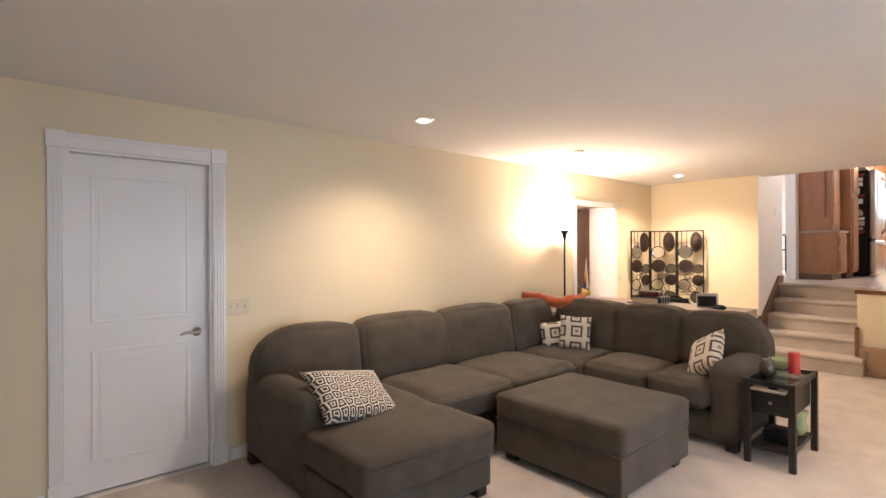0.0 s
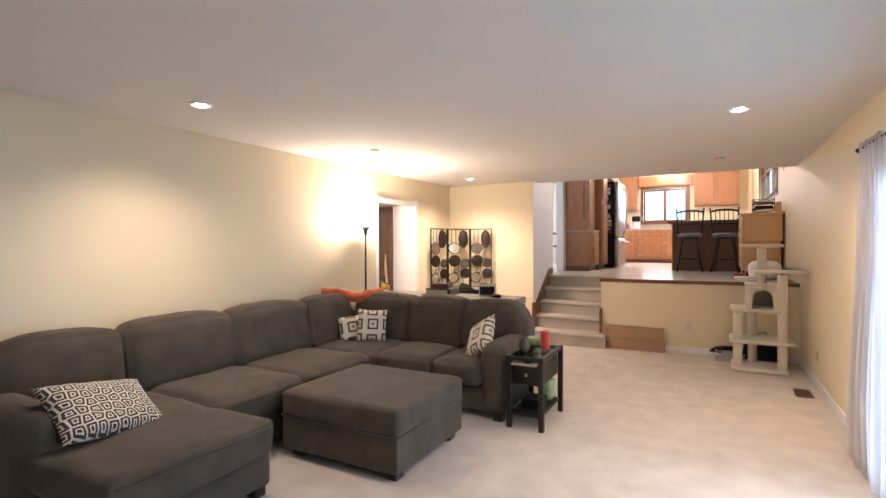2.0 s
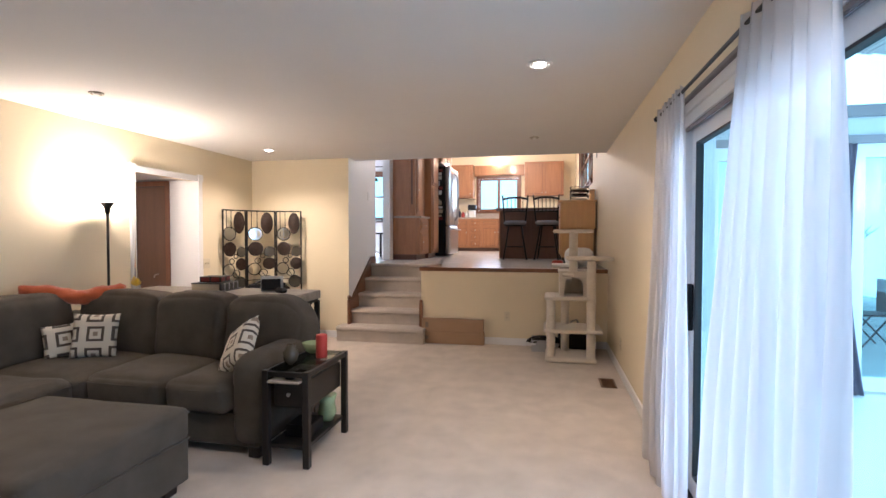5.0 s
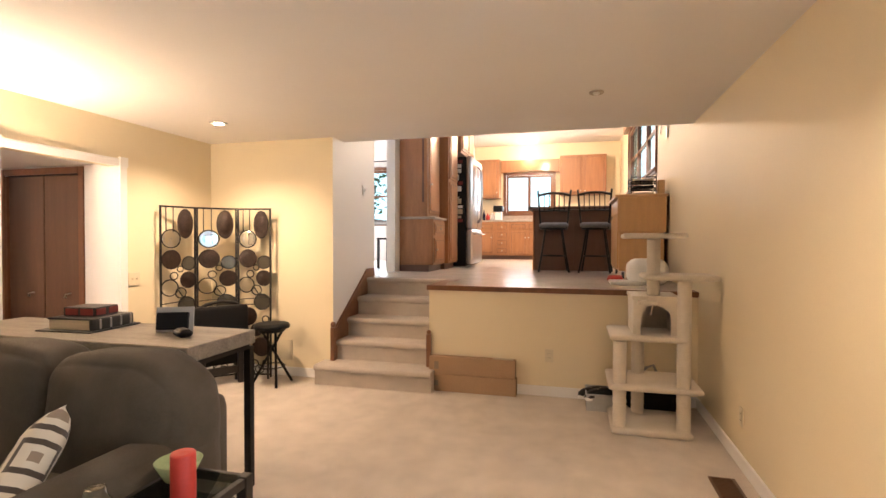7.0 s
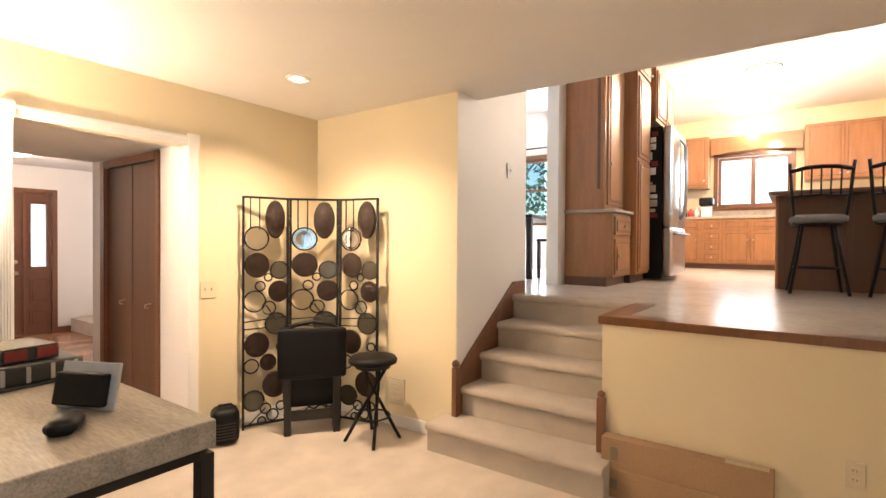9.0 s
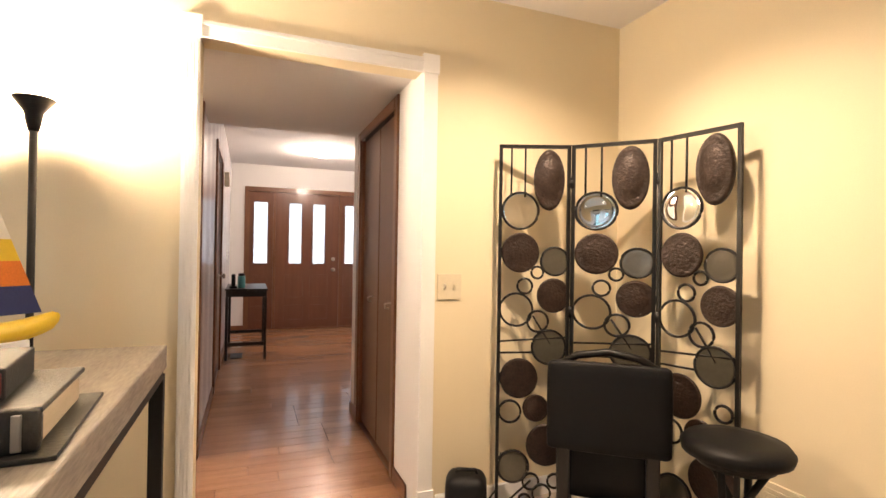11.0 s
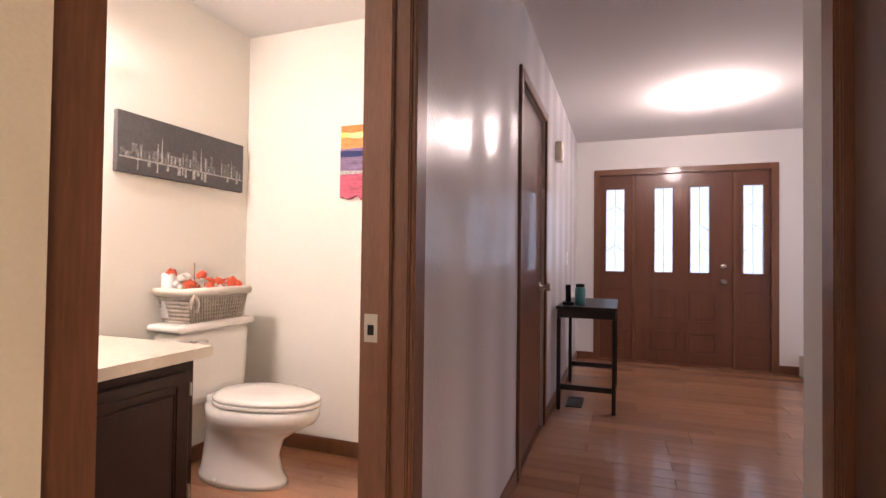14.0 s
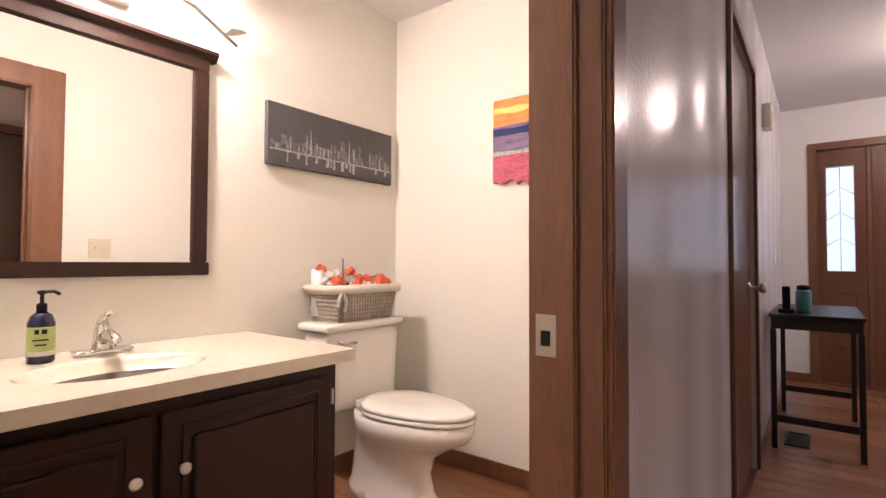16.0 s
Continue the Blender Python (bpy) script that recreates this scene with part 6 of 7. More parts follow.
timber_window("window_kitchen", "brown-framed kitchen window over the sink", 1, 15.2, 0.66, 1.74, 2.05, 2.93, [1.20], -1)
timber_window("window_kitchen_side", "brown-framed three-part kitchen window", 0, SY, 10.05, 13.25, 2.30, 3.38, [11.1, 12.2], 1, 2.85)
timber_window("window_dining", "brown-framed dining room window", 1, 13.0, 3.72, 5.18, 1.76, 2.84, [], -1, 2.3)
val = thing("window_valance", (15.1, 1.2, 2.95), "honey oak valance over the kitchen window", "valance")
bm = bmesh.new()
prism(bm, [(0.50, 2.97), (0.50, 3.27), (1.84, 3.27), (1.84, 2.97)] + [(1.84 - 1.34 * k / 16, 2.97 + 0.05 * math.sin(math.pi * k / 16)) for k in range(1, 16)], 0, 15.02, 15.04)
part("board", bm, "cabinet", val)
shade = thing("window_blind", (11.6, SY + 0.05, 3.35), "brown wooden blind head rail over the side window", "window blind")
part("head_rail", bbox(9.95, 13.35, SY + 0.022, SY + 0.10, 3.40, 3.56, 0.006), "oak_brown", shade)
# island with two stools
isl = thing("kitchen_island", (10.9, 0.2, K), "dark brown kitchen island with an overhanging top", "kitchen island")
part("body", bbox(10.62, 11.35, -0.34, 0.72, K, K + 0.865, 0.004), "island", isl)
part("end_panel", bbox(10.60, 11.36, 0.722, 0.745, K, K + 0.865, 0.003), "cabinet", isl)
for k in range(3):
    part("stile", bbox(10.608, 10.619, -0.33 + k * 0.50, -0.27 + k * 0.50, K + 0.02, K + 0.85, 0.002), "island", isl)
part("top", bbox(10.42, 11.40, -0.40, 0.80, K + 0.867, K + 0.905, 0.008), "island", isl, "dark brown island top")
st = thing("bar_stool", (0, 0, 0), "dark metal swivel bar stool with spindle back and grey seat", "stool", "bar stools at the island")
part("seat", puff(-0.19, 0.19, -0.19, 0.19, 0.60, 0.67, 0.03, 0.008, 8), "seat_cloth", st, "grey upholstered seat", keep=True)
part("seat_frame", tube(bmesh.new(), [(0.18 * math.cos(q), 0.18 * math.sin(q), 0.59) for q in [2 * math.pi * k / 20 for k in range(20)]], 0.012, 6, True), "black_metal", st, keep=True)
for a, b in ((-1, -1), (1, -1), (1, 1), (-1, 1)):
    part("leg", tube(bmesh.new(), [(a * 0.11, b * 0.11, 0.59), (a * 0.15, b * 0.15, 0.3), (a * 0.20, b * 0.20, 0)], 0.013, 8), "black_metal", st, keep=True)
part("foot_ring", tube(bmesh.new(), [(0.165 * math.cos(q), 0.165 * math.sin(q), 0.22) for q in [2 * math.pi * k / 24 for k in range(24)]], 0.009, 6, True), "black_metal", st, keep=True)
for a in (-1, 1):
    part("back_post", tube(bmesh.new(), [(a * 0.17, -0.15, 0.60), (a * 0.19, -0.20, 0.80), (a * 0.21, -0.23, 1.06), (a * 0.215, -0.24, 1.10)], 0.013, 8), "black_metal", st, keep=True)
part("crest_rail", tube(bmesh.new(), [(-0.21, -0.23, 1.03), (-0.1, -0.25, 1.055), (0, -0.26, 1.06), (0.1, -0.25, 1.055), (0.21, -0.23, 1.03)], 0.017, 8), "black_metal", st, keep=True)
part("lower_rail", tube(bmesh.new(), [(-0.19, -0.205, 0.82), (0, -0.22, 0.83), (0.19, -0.205, 0.82)], 0.010, 8), "black_metal", st, keep=True)
for k in range(5):
    x = -0.13 + k * 0.065
    part("spindle", tube(bmesh.new(), [(x, -0.215, 0.825), (x, -0.25, 1.05)], 0.007, 6), "black_metal", st, keep=True)
st.matrix_basis = pose(10.34, 0.44, K, 0, 0, -86)
copy_thing(st, pose(10.34, -0.12, K, 0, 0, -97))
# maple cart with trays
cart = thing("kitchen_cart", (9.6, -0.56, K), "pale maple kitchen cart on black casters", "cart")
part("body", bbox(9.14, 10.15, -0.78, -0.32, K + 0.09, K + 0.90, 0.004), "maple", cart)
part("drop_leaf", bbox(9.10, 9.138, -0.80, -0.30, K + 0.52, K + 0.93, 0.008), "maple", cart, "folded-down maple leaf")
part("top", bbox(9.08, 10.20, -0.82, -0.27, K + 0.902, K + 0.935, 0.008), "maple", cart)
for k in range(3):
    d = part("cart_door" if k else "drawer_front", bbox(9.18 + 0.32 * k, 9.48 + 0.32 * k, -0.319, -0.302, K + 0.12, K + 0.70, 0.004), "maple", cart)
    part("cart_drawer", bbox(9.18 + 0.32 * k, 9.48 + 0.32 * k, -0.319, -0.302, K + 0.73, K + 0.88, 0.004), "maple", cart)
for a in (9.20, 10.09):
    for b in (-0.73, -0.37):
        q = Vector((0, 1, 0)).to_track_quat("Z", "Y").to_matrix()
        part("caster", lathe(bmesh.new(), (a, b - 0.012, K + 0.04), [(0.034, 0), (0.04, 0.006), (0.04, 0.022), (0.034, 0.028)], 16, q), "rubber", cart)
tray = thing("letter_tray", (9.5, -0.6, K + 0.936), "stack of black wire letter trays on the cart", "letter tray")
for k in range(3):
    bm = bmesh.new()
    z = K + 0.945 + k * 0.075
    tube(bm, [(9.30, -0.72, z), (9.62, -0.72, z), (9.62, -0.46, z), (9.30, -0.46, z)], 0.006, 6, True)
    tube(bm, [(9.30, -0.72, z + 0.05), (9.62, -0.72, z + 0.05), (9.62, -0.46, z + 0.05), (9.30, -0.46, z + 0.05)], 0.006, 6, True)
    for j in range(6):
        tube(bm, [(9.30, -0.70 + j * 0.045, z), (9.62, -0.70 + j * 0.045, z)], 0.003, 5)
    for cx_, cy_ in ((9.30, -0.72), (9.62, -0.72), (9.62, -0.46), (9.30, -0.46)):
        tube(bm, [(cx_, cy_, z), (cx_, cy_, z + 0.075)], 0.005, 5)
    part("tray", bm, "black_metal", tray)
    part("papers", bbox(9.32, 9.60, -0.70, -0.48, z + 0.004, z + 0.03, 0.003), "black_plastic" if k % 2 else "paper", tray)
single("wicker_box", bbox(9.22, 9.40, -0.80, -0.725, K + 0.936, K + 1.10, 0.012), "maple", "small tan wicker box on the cart", "box")
single("paper_stack", bbox(9.75, 10.05, -0.62, -0.36, K + 0.936, K + 0.985, 0.006), "white_plastic", "stack of white papers on the cart", "papers")
single("white_pet_carrier", puff(8.45, 8.78, -0.72, -0.36, K + 0.001, K + 0.24, 0.08, 0.01, 9), "white_plastic", "white rounded plastic pet fountain on the kitchen floor", "pet fountain")
single("pet_mat", bbox(8.35, 8.70, -0.50, -0.18, K + 0.001, K + 0.03, 0.01), "white_plastic", "white plastic tray on the kitchen floor", "tray")
single("red_bowl", lathe(bmesh.new(), (8.88, -0.26, K + 0.001), [(0.07, 0), (0.085, 0.01), (0.07, 0.055), (0.06, 0.055), (0.05, 0.02), (0.01, 0.016)], 20), "red_wax", "red pet bowl on the kitchen floor", "bowl")
hook = thing("wall_sconce", (9.25, SY + 0.03, 2.6), "small brass wall hook high on the wall", "wall hook")
part("back_plate", bbox(9.22, 9.28, SY + 0.001, SY + 0.015, 2.52, 2.70, 0.004), "nickel", hook)
part("arm", tube(bmesh.new(), [(9.25, SY + 0.012, 2.66), (9.25, SY + 0.07, 2.66), (9.25, SY + 0.08, 2.56)], 0.008, 6), "nickel", hook)
# counter clutter
for i, (yy, hh, rr, mt, nm, lb) in enumerate(((2.30, 0.20, 0.03, "black_plastic", "oil_bottle", "dark glass bottle on the counter"), (2.22, 0.24, 0.03, "navy", "oil_bottle", "tall dark bottle on the counter"), (2.13, 0.16, 0.045, "red_wax", "spice_jar", "reddish jar on the counter"), (2.02, 0.18, 0.05, "white_plastic", "canister", "white canister on the counter"))):
    single(nm, lathe(bmesh.new(), (14.85, yy, K + 0.901), [(rr, 0), (rr, hh * 0.65), (rr * 0.4, hh * 0.8), (rr * 0.4, hh), (rr * 0.3, hh)], 14), mt, lb, "bottle" if "bottle" in nm else "jar")
cof = thing("coffee_maker", (14.85, 1.88, K + 0.9), "black and white coffee maker on the counter", "coffee maker")
part("housing", bbox(14.76, 14.96, 1.80, 1.95, K + 0.901, K + 1.10, 0.01), "white_plastic", cof)
part("top_unit", puff(14.70, 14.96, 1.76, 1.98, K + 1.10, K + 1.24, 0.03, 0, 6), "black_plastic", cof)
dome = thing("ceiling_light", (KITCHEN_LIGHT[0], KITCHEN_LIGHT[1], KC), "lit frosted dome ceiling light in the kitchen", "ceiling light")
part("diffuser", lathe(bmesh.new(), (KITCHEN_LIGHT[0], KITCHEN_LIGHT[1], KC), [(0.05, -0.11), (0.14, -0.09), (0.19, -0.05), (0.20, -0.015)], 28), "dome_on", dome)
part("rim", lathe(bmesh.new(), (KITCHEN_LIGHT[0], KITCHEN_LIGHT[1], KC), [(0.20, -0.02), (0.215, -0.015), (0.215, -0.001)], 28), "nickel", dome)
# dining room
dt = thing("dining_table", (10.9, 3.5, K), "dark wooden dining table", "table")
part("tabletop", bbox(10.2, 11.7, 3.05, 3.95, K + 0.71, K + 0.75, 0.006), "black_wood", dt)
for a in (10.26, 11.64):
    for b in (3.11, 3.89):
        part("leg", bbox(a - 0.03, a + 0.03, b - 0.03, b + 0.03, K, K + 0.71, 0.004), "black_wood", dt)
dc = thing("dining_chair", (0, 0, 0), "dark wooden dining chair with ladder back", "chair", "dining chairs")
part("seat", bbox(-0.21, 0.21, -0.21, 0.21, 0.44, 0.47, 0.008), "black_wood", dc, keep=True)
for a in (-0.19, 0.19):
    part("leg", bbox(a - 0.018, a + 0.018, -0.20, -0.165, 0, 0.44, 0.003), "black_wood", dc, keep=True)
    part("back_post", bbox(a - 0.018, a + 0.018, 0.165, 0.20, 0, 0.98, 0.003), "black_wood", dc, keep=True)
for z in (0.62, 0.76, 0.90):
    part("slat", bbox(-0.17, 0.17, 0.175, 0.19, z, z + 0.07, 0.003), "black_wood", dc, keep=True)
dc.matrix_basis = pose(9.95, 3.35, K, 0, 0, 90)
copy_thing(dc, pose(10.7, 2.92, K, 0, 0, 180))
drape = thing("dining_curtain", (12.93, 3.6, K), "beige curtain beside the dining window", "curtain")
bm = bmesh.new()
prof = [(12.93 + 0.025 * math.sin(i * 1.3), 3.45 + 0.25 * i / 16) for i in range(17)] + [(12.945 + 0.025 * math.sin(i * 1.3), 3.45 + 0.25 * i / 16) for i in range(16, -1, -1)]
prism(bm, prof, 2, K + 0.02, 3.0)
part("cloth", bm, "linen", drape)
part("rod", tube(bmesh.new(), [(12.93, 3.3, 3.02), (12.93, 5.4, 3.02)], 0.012, 8), "black_metal", drape)

# ---- entry ----
ct = thing("console_table", (5.95, 8.0, 0), "narrow black console table with two lower shelves", "table")
TX0, TX1, TY0, TY1 = 5.74, 6.17, 7.52, 8.44
part("tabletop", bbox(TX0, TX1, TY0, TY1, 0.745, 0.765, 0.003), "black_wood", ct)
part("apron", bbox(TX0 + 0.01, TX1 - 0.01, TY0 + 0.01, TY1 - 0.01, 0.68, 0.744, 0.003), "black_wood", ct)
for a in (TX0 + 0.02, TX1 - 0.02):
    for b in (TY0 + 0.02, TY1 - 0.02):
        part("leg", bbox(a - 0.014, a + 0.014, b - 0.014, b + 0.014, 0, 0.68, 0.003), "black_wood", ct)
part("stretcher", bbox(TX0 + 0.034, TX1 - 0.034, TY0 + 0.008, TY0 + 0.032, 0.15, 0.19, 0.003), "black_wood", ct)
part("stretcher", bbox(TX0 + 0.034, TX1 - 0.034, TY1 - 0.032, TY1 - 0.008, 0.15, 0.19, 0.003), "black_wood", ct)
bt = thing("water_bottle", (5.90, 7.70, 0.766), "teal patterned water bottle with dark lid on the table", "bottle")
part("body", lathe(bmesh.new(), (5.90, 7.70, 0.766), [(0.036, 0), (0.040, 0.01), (0.040, 0.12), (0.032, 0.135)], 20), "teal", bt)
part("lid", lathe(bmesh.new(), (5.90, 7.70, 0.901), [(0.033, 0), (0.033, 0.022), (0.012, 0.026)], 20), "black_plastic", bt)
ph = thing("cordless_phone", (5.82, 7.66, 0.766), "black cordless phone in a cradle on the table", "phone")
part("cradle", bbox(5.78, 5.86, 7.60, 7.68, 0.766, 0.79, 0.006), "black_plastic", ph)
part("handset", at_pose(bbox(-0.02, 0.02, -0.012, 0.012, 0, 0.14, 0.008), pose(5.82, 7.64, 0.785, 14, 0, 0)), "black_plastic", ph)
hl = thing("ceiling_light", (HALL_LIGHT[0], HALL_LIGHT[1], 2.45), "lit frosted dome ceiling light in the entry", "ceiling light")
part("diffuser", lathe(bmesh.new(), (HALL_LIGHT[0], HALL_LIGHT[1], 2.45), [(0.06, -0.075), (0.13, -0.062), (0.175, -0.038), (0.185, -0.012)], 32), "dome_on", hl)
part("rim", lathe(bmesh.new(), (HALL_LIGHT[0], HALL_LIGHT[1], 2.45), [(0.16, -0.012), (0.175, -0.010), (0.175, -0.001)], 28), "white_plastic", hl)
fp = thing("framed_picture", (9.99, 8.6, 1.5), "dark framed landscape picture on the white wall", "picture")
bm = bmesh.new()
for b in ((8.1, 8.9, 1.30, 1.34), (8.1, 8.9, 1.86, 1.90), (8.1, 8.14, 1.34, 1.86), (8.86, 8.9, 1.34, 1.86)):
    box(bm, 9.97, 9.998, *b)
part("frame", bm, "black_wood", fp)
part("print", box(bmesh.new(), 9.98, 9.997, 8.14, 8.86, 1.34, 1.86), "print_mid", fp)

# ---- bathroom ----
BX = 4.04
VZ = 0.76
van = thing("bathroom_vanity", (4.38, 4.66, 0), "espresso-painted bathroom vanity with two panelled doors", "vanity")
part("cabinet_body", bbox(BX + 0.002, 4.66, 4.04, 5.235, 0.09, VZ - 0.04, 0.004), "vanity", van)
part("toe_kick", box(bmesh.new(), BX + 0.002, 4.60, 4.04, 5.225, 0, 0.09), "black_wood", van)
for y0, y1, ky in ((4.10, 4.645, 4.60), (4.665, 5.20, 4.715)):
    d = part("cabinet_door", bbox(4.661, 4.680, y0, y1, 0.13, VZ - 0.085, 0.006), "vanity", van)
    part("raised_panel", bbox(4.680, 4.690, y0 + 0.075, y1 - 0.075, 0.20, VZ - 0.155, 0.009, 1), "vanity", d)
    bm = bmesh.new()
    for q in ((y0 + 0.05, y1 - 0.05, 0.175, 0.185), (y0 + 0.05, y1 - 0.05, VZ - 0.135, VZ - 0.125), (y0 + 0.05, y0 + 0.06, 0.185, VZ - 0.135), (y1 - 0.06, y1 - 0.05, 0.185, VZ - 0.135)):
        box(bm, 4.680, 4.686, *q)
    part("moulding", bm, "vanity", d)
    part("knob", lathe(bmesh.new(), (4.680, ky, 0.53), [(0.006, 0), (0.006, 0.010), (0.014, 0.017), (0.015, 0.024), (0.008, 0.030)], 16, Vector((1, 0, 0)).to_track_quat("Z", "Y").to_matrix()), "knob", d, "white ceramic knob")
    for hz in (0.20, 0.58):
        hy = y1 if y0 > 4.5 else y0
        part("hinge", bbox(4.664, 4.686, hy - 0.004, hy + 0.006, hz, hz + 0.05, 0.002), "nickel", d)
# one-piece top with an oval basin
bm = bmesh.new()
cx_, cy_, ax_, ay_ = 4.42, 4.66, 0.165, 0.235
X0, X1, Y0, Y1 = BX + 0.002, 4.715, 4.032, 5.265
n = 48
inner = []
outer = []
for k in range(n):
    a = 2 * math.pi * k / n
    c_, s_ = math.cos(a), math.sin(a)
    inner.append(bm.verts.new((cx_ + ax_ * c_, cy_ + ay_ * s_, VZ)))
    t = min(((X1 - cx_) / c_ if c_ > 0 else (X0 - cx_) / c_) if abs(c_) > 1e-6 else 9, ((Y1 - cy_) / s_ if s_ > 0 else (Y0 - cy_) / s_) if abs(s_) > 1e-6 else 9)
    outer.append(bm.verts.new((cx_ + t * c_, cy_ + t * s_, VZ)))
for k in range(n):
    bm.faces.new((inner[k], outer[k], outer[(k + 1) % n], inner[(k + 1) % n]))
prev = inner
for f_, d_ in ((0.97, 0.003), (0.93, 0.012), (0.82, 0.035), (0.62, 0.060), (0.35, 0.075), (0.10, 0.08)):
    cur = [bm.verts.new((cx_ + ax_ * f_ * math.cos(2 * math.pi * k / n), cy_ + ay_ * f_ * math.sin(2 * math.pi * k / n), VZ - d_)) for k in range(n)]
    for k in range(n):
        bm.faces.new((prev[k], prev[(k + 1) % n], cur[(k + 1) % n], cur[k])).smooth = True
    prev = cur
bm.faces.new(prev)
bmesh.ops.recalc_face_normals(bm, faces=list(bm.faces))
box(bm, X1 - 0.03, X1 + 0.004, Y0, Y1 + 0.004, VZ - 0.04, VZ - 0.0005)
box(bm, X0, X1 - 0.03, Y1 - 0.03, Y1 + 0.004, VZ - 0.04, VZ - 0.0005)
part("vanity_top", bm, "vanity_top", van, "cream cultured-marble top with oval basin")
faucet = thing("sink_faucet", (4.18, 4.70, VZ), "chrome single-lever bathroom faucet", "faucet")
part("deck_plate", puff(4.145, 4.20, 4.62, 4.785, VZ, VZ + 0.018, 0.015, 0, 7), "chrome", faucet)
part("body", lathe(bmesh.new(), (4.172, 4.70, VZ + 0.015), [(0.030, 0), (0.026, 0.03), (0.024, 0.06), (0.018, 0.078), (0.006, 0.084)], 20), "chrome", faucet)
part("spout", tube(bmesh.new(), [(4.175, 4.70, VZ + 0.05), (4.23, 4.70, VZ + 0.065), (4.285, 4.70, VZ + 0.055), (4.30, 4.70, VZ + 0.035)], [0.020, 0.018, 0.015, 0.012], 12), "chrome", faucet)
part("lever", tube(bmesh.new(), [(4.165, 4.70, VZ + 0.09), (4.185, 4.70, VZ + 0.115), (4.235, 4.70, VZ + 0.135)], [0.018, 0.014, 0.007], 10), "chrome", faucet)
soap = thing("soap_dispenser", (4.19, 4.54, VZ), "navy pump soap bottle with a green label", "soap bottle")
part("bottle", lathe(bmesh.new(), (4.19, 4.54, VZ), [(0.030, 0), (0.033, 0.006), (0.033, 0.115), (0.026, 0.135), (0.012, 0.146)], 24), "navy", soap)
part("label", lathe(bmesh.new(), (4.19, 4.54, VZ + 0.035), [(0.0331, 0), (0.0336, 0.001), (0.0336, 0.068), (0.0331, 0.069)], 24), "label", soap, "pale green paper label")
part("label_band", lathe(bmesh.new(), (4.19, 4.54, VZ + 0.022), [(0.0331, 0), (0.0336, 0.001), (0.0336, 0.012), (0.0331, 0.013)], 24), "knob", soap)
bm = bmesh.new()
q = Vector((0.97, -0.25, 0)).normalized()
for z0, z1, w0, w1 in ((0.085, 0.098, -0.014, -0.004), (0.085, 0.098, 0.002, 0.014), (0.066, 0.070, -0.018, 0.018), (0.052, 0.056, -0.013, 0.013)):
    b2 = box(bmesh.new(), w0, w1, -0.0352, -0.0338, z0, z1)
    at_pose(b2, Matrix.Translation((4.19, 4.54, VZ)) @ Matrix.Rotation(radians(75), 4, "Z"))
    me = bpy.data.meshes.new("tmp")
    b2.to_mesh(me)
    bm.from_mesh(me)
    b2.free()
    bpy.data.meshes.remove(me)
part("label_print", bm, "navy", soap)
part("pump", tube(lathe(bmesh.new(), (4.19, 4.54, VZ + 0.146), [(0.013, 0), (0.013, 0.022), (0.005, 0.026), (0.005, 0.05), (0.012, 0.052), (0.012, 0.06), (0.003, 0.062)], 16), [(4.19, 4.54, VZ + 0.203), (4.225, 4.56, VZ + 0.205), (4.24, 4.568, VZ + 0.198)], 0.005, 6), "black_plastic", soap, "black pump head")
cup = single("candle_cup", lathe(bmesh.new(), (4.18, 4.41, VZ), [(0.024, 0), (0.032, 0.004), (0.036, 0.07), (0.033, 0.07), (0.028, 0.012), (0.004, 0.01)], 20), "pillow_tan", "small amber glass candle cup on the vanity", "candle holder")
# mirror with crown moulding
mir = thing("wall_mirror", (BX, 4.70, 1.0), "framed wall mirror with dark wooden crown moulding", "mirror")
MY0, MY1, MZ0, MZ1 = 4.31, 5.085, 1.0, 1.80
bm = bmesh.new()
for b in ((MY0, MY0 + 0.055, MZ0 + 0.05, MZ1), (MY1 - 0.055, MY1, MZ0 + 0.05, MZ1), (MY0 - 0.01, MY1 + 0.01, MZ0, MZ0 + 0.05), (MY0, MY1, MZ1, MZ1 + 0.05)):
    box(bm, BX + 0.001, BX + 0.028, *b)
bmesh.ops.bevel(bm, geom=list(bm.edges), offset=0.004, segments=2, affect="EDGES")
part("frame", bm, "vanity", mir)
bm = bmesh.new()
prism(bm, [(BX + 0.001, MZ1 + 0.045), (BX + 0.03, MZ1 + 0.045), (BX + 0.035, MZ1 + 0.055), (BX + 0.05, MZ1 + 0.068), (BX + 0.05, MZ1 + 0.082), (BX + 0.001, MZ1 + 0.082)], 1, MY0 - 0.025, MY1 + 0.025)
part("crown", bm, "vanity", mir)
part("mirror_glass", box(bmesh.new(), BX + 0.003, BX + 0.012, MY0 + 0.05, MY1 - 0.05, MZ0 + 0.045, MZ1 + 0.005), "mirror", mir, "clear mirror glass")
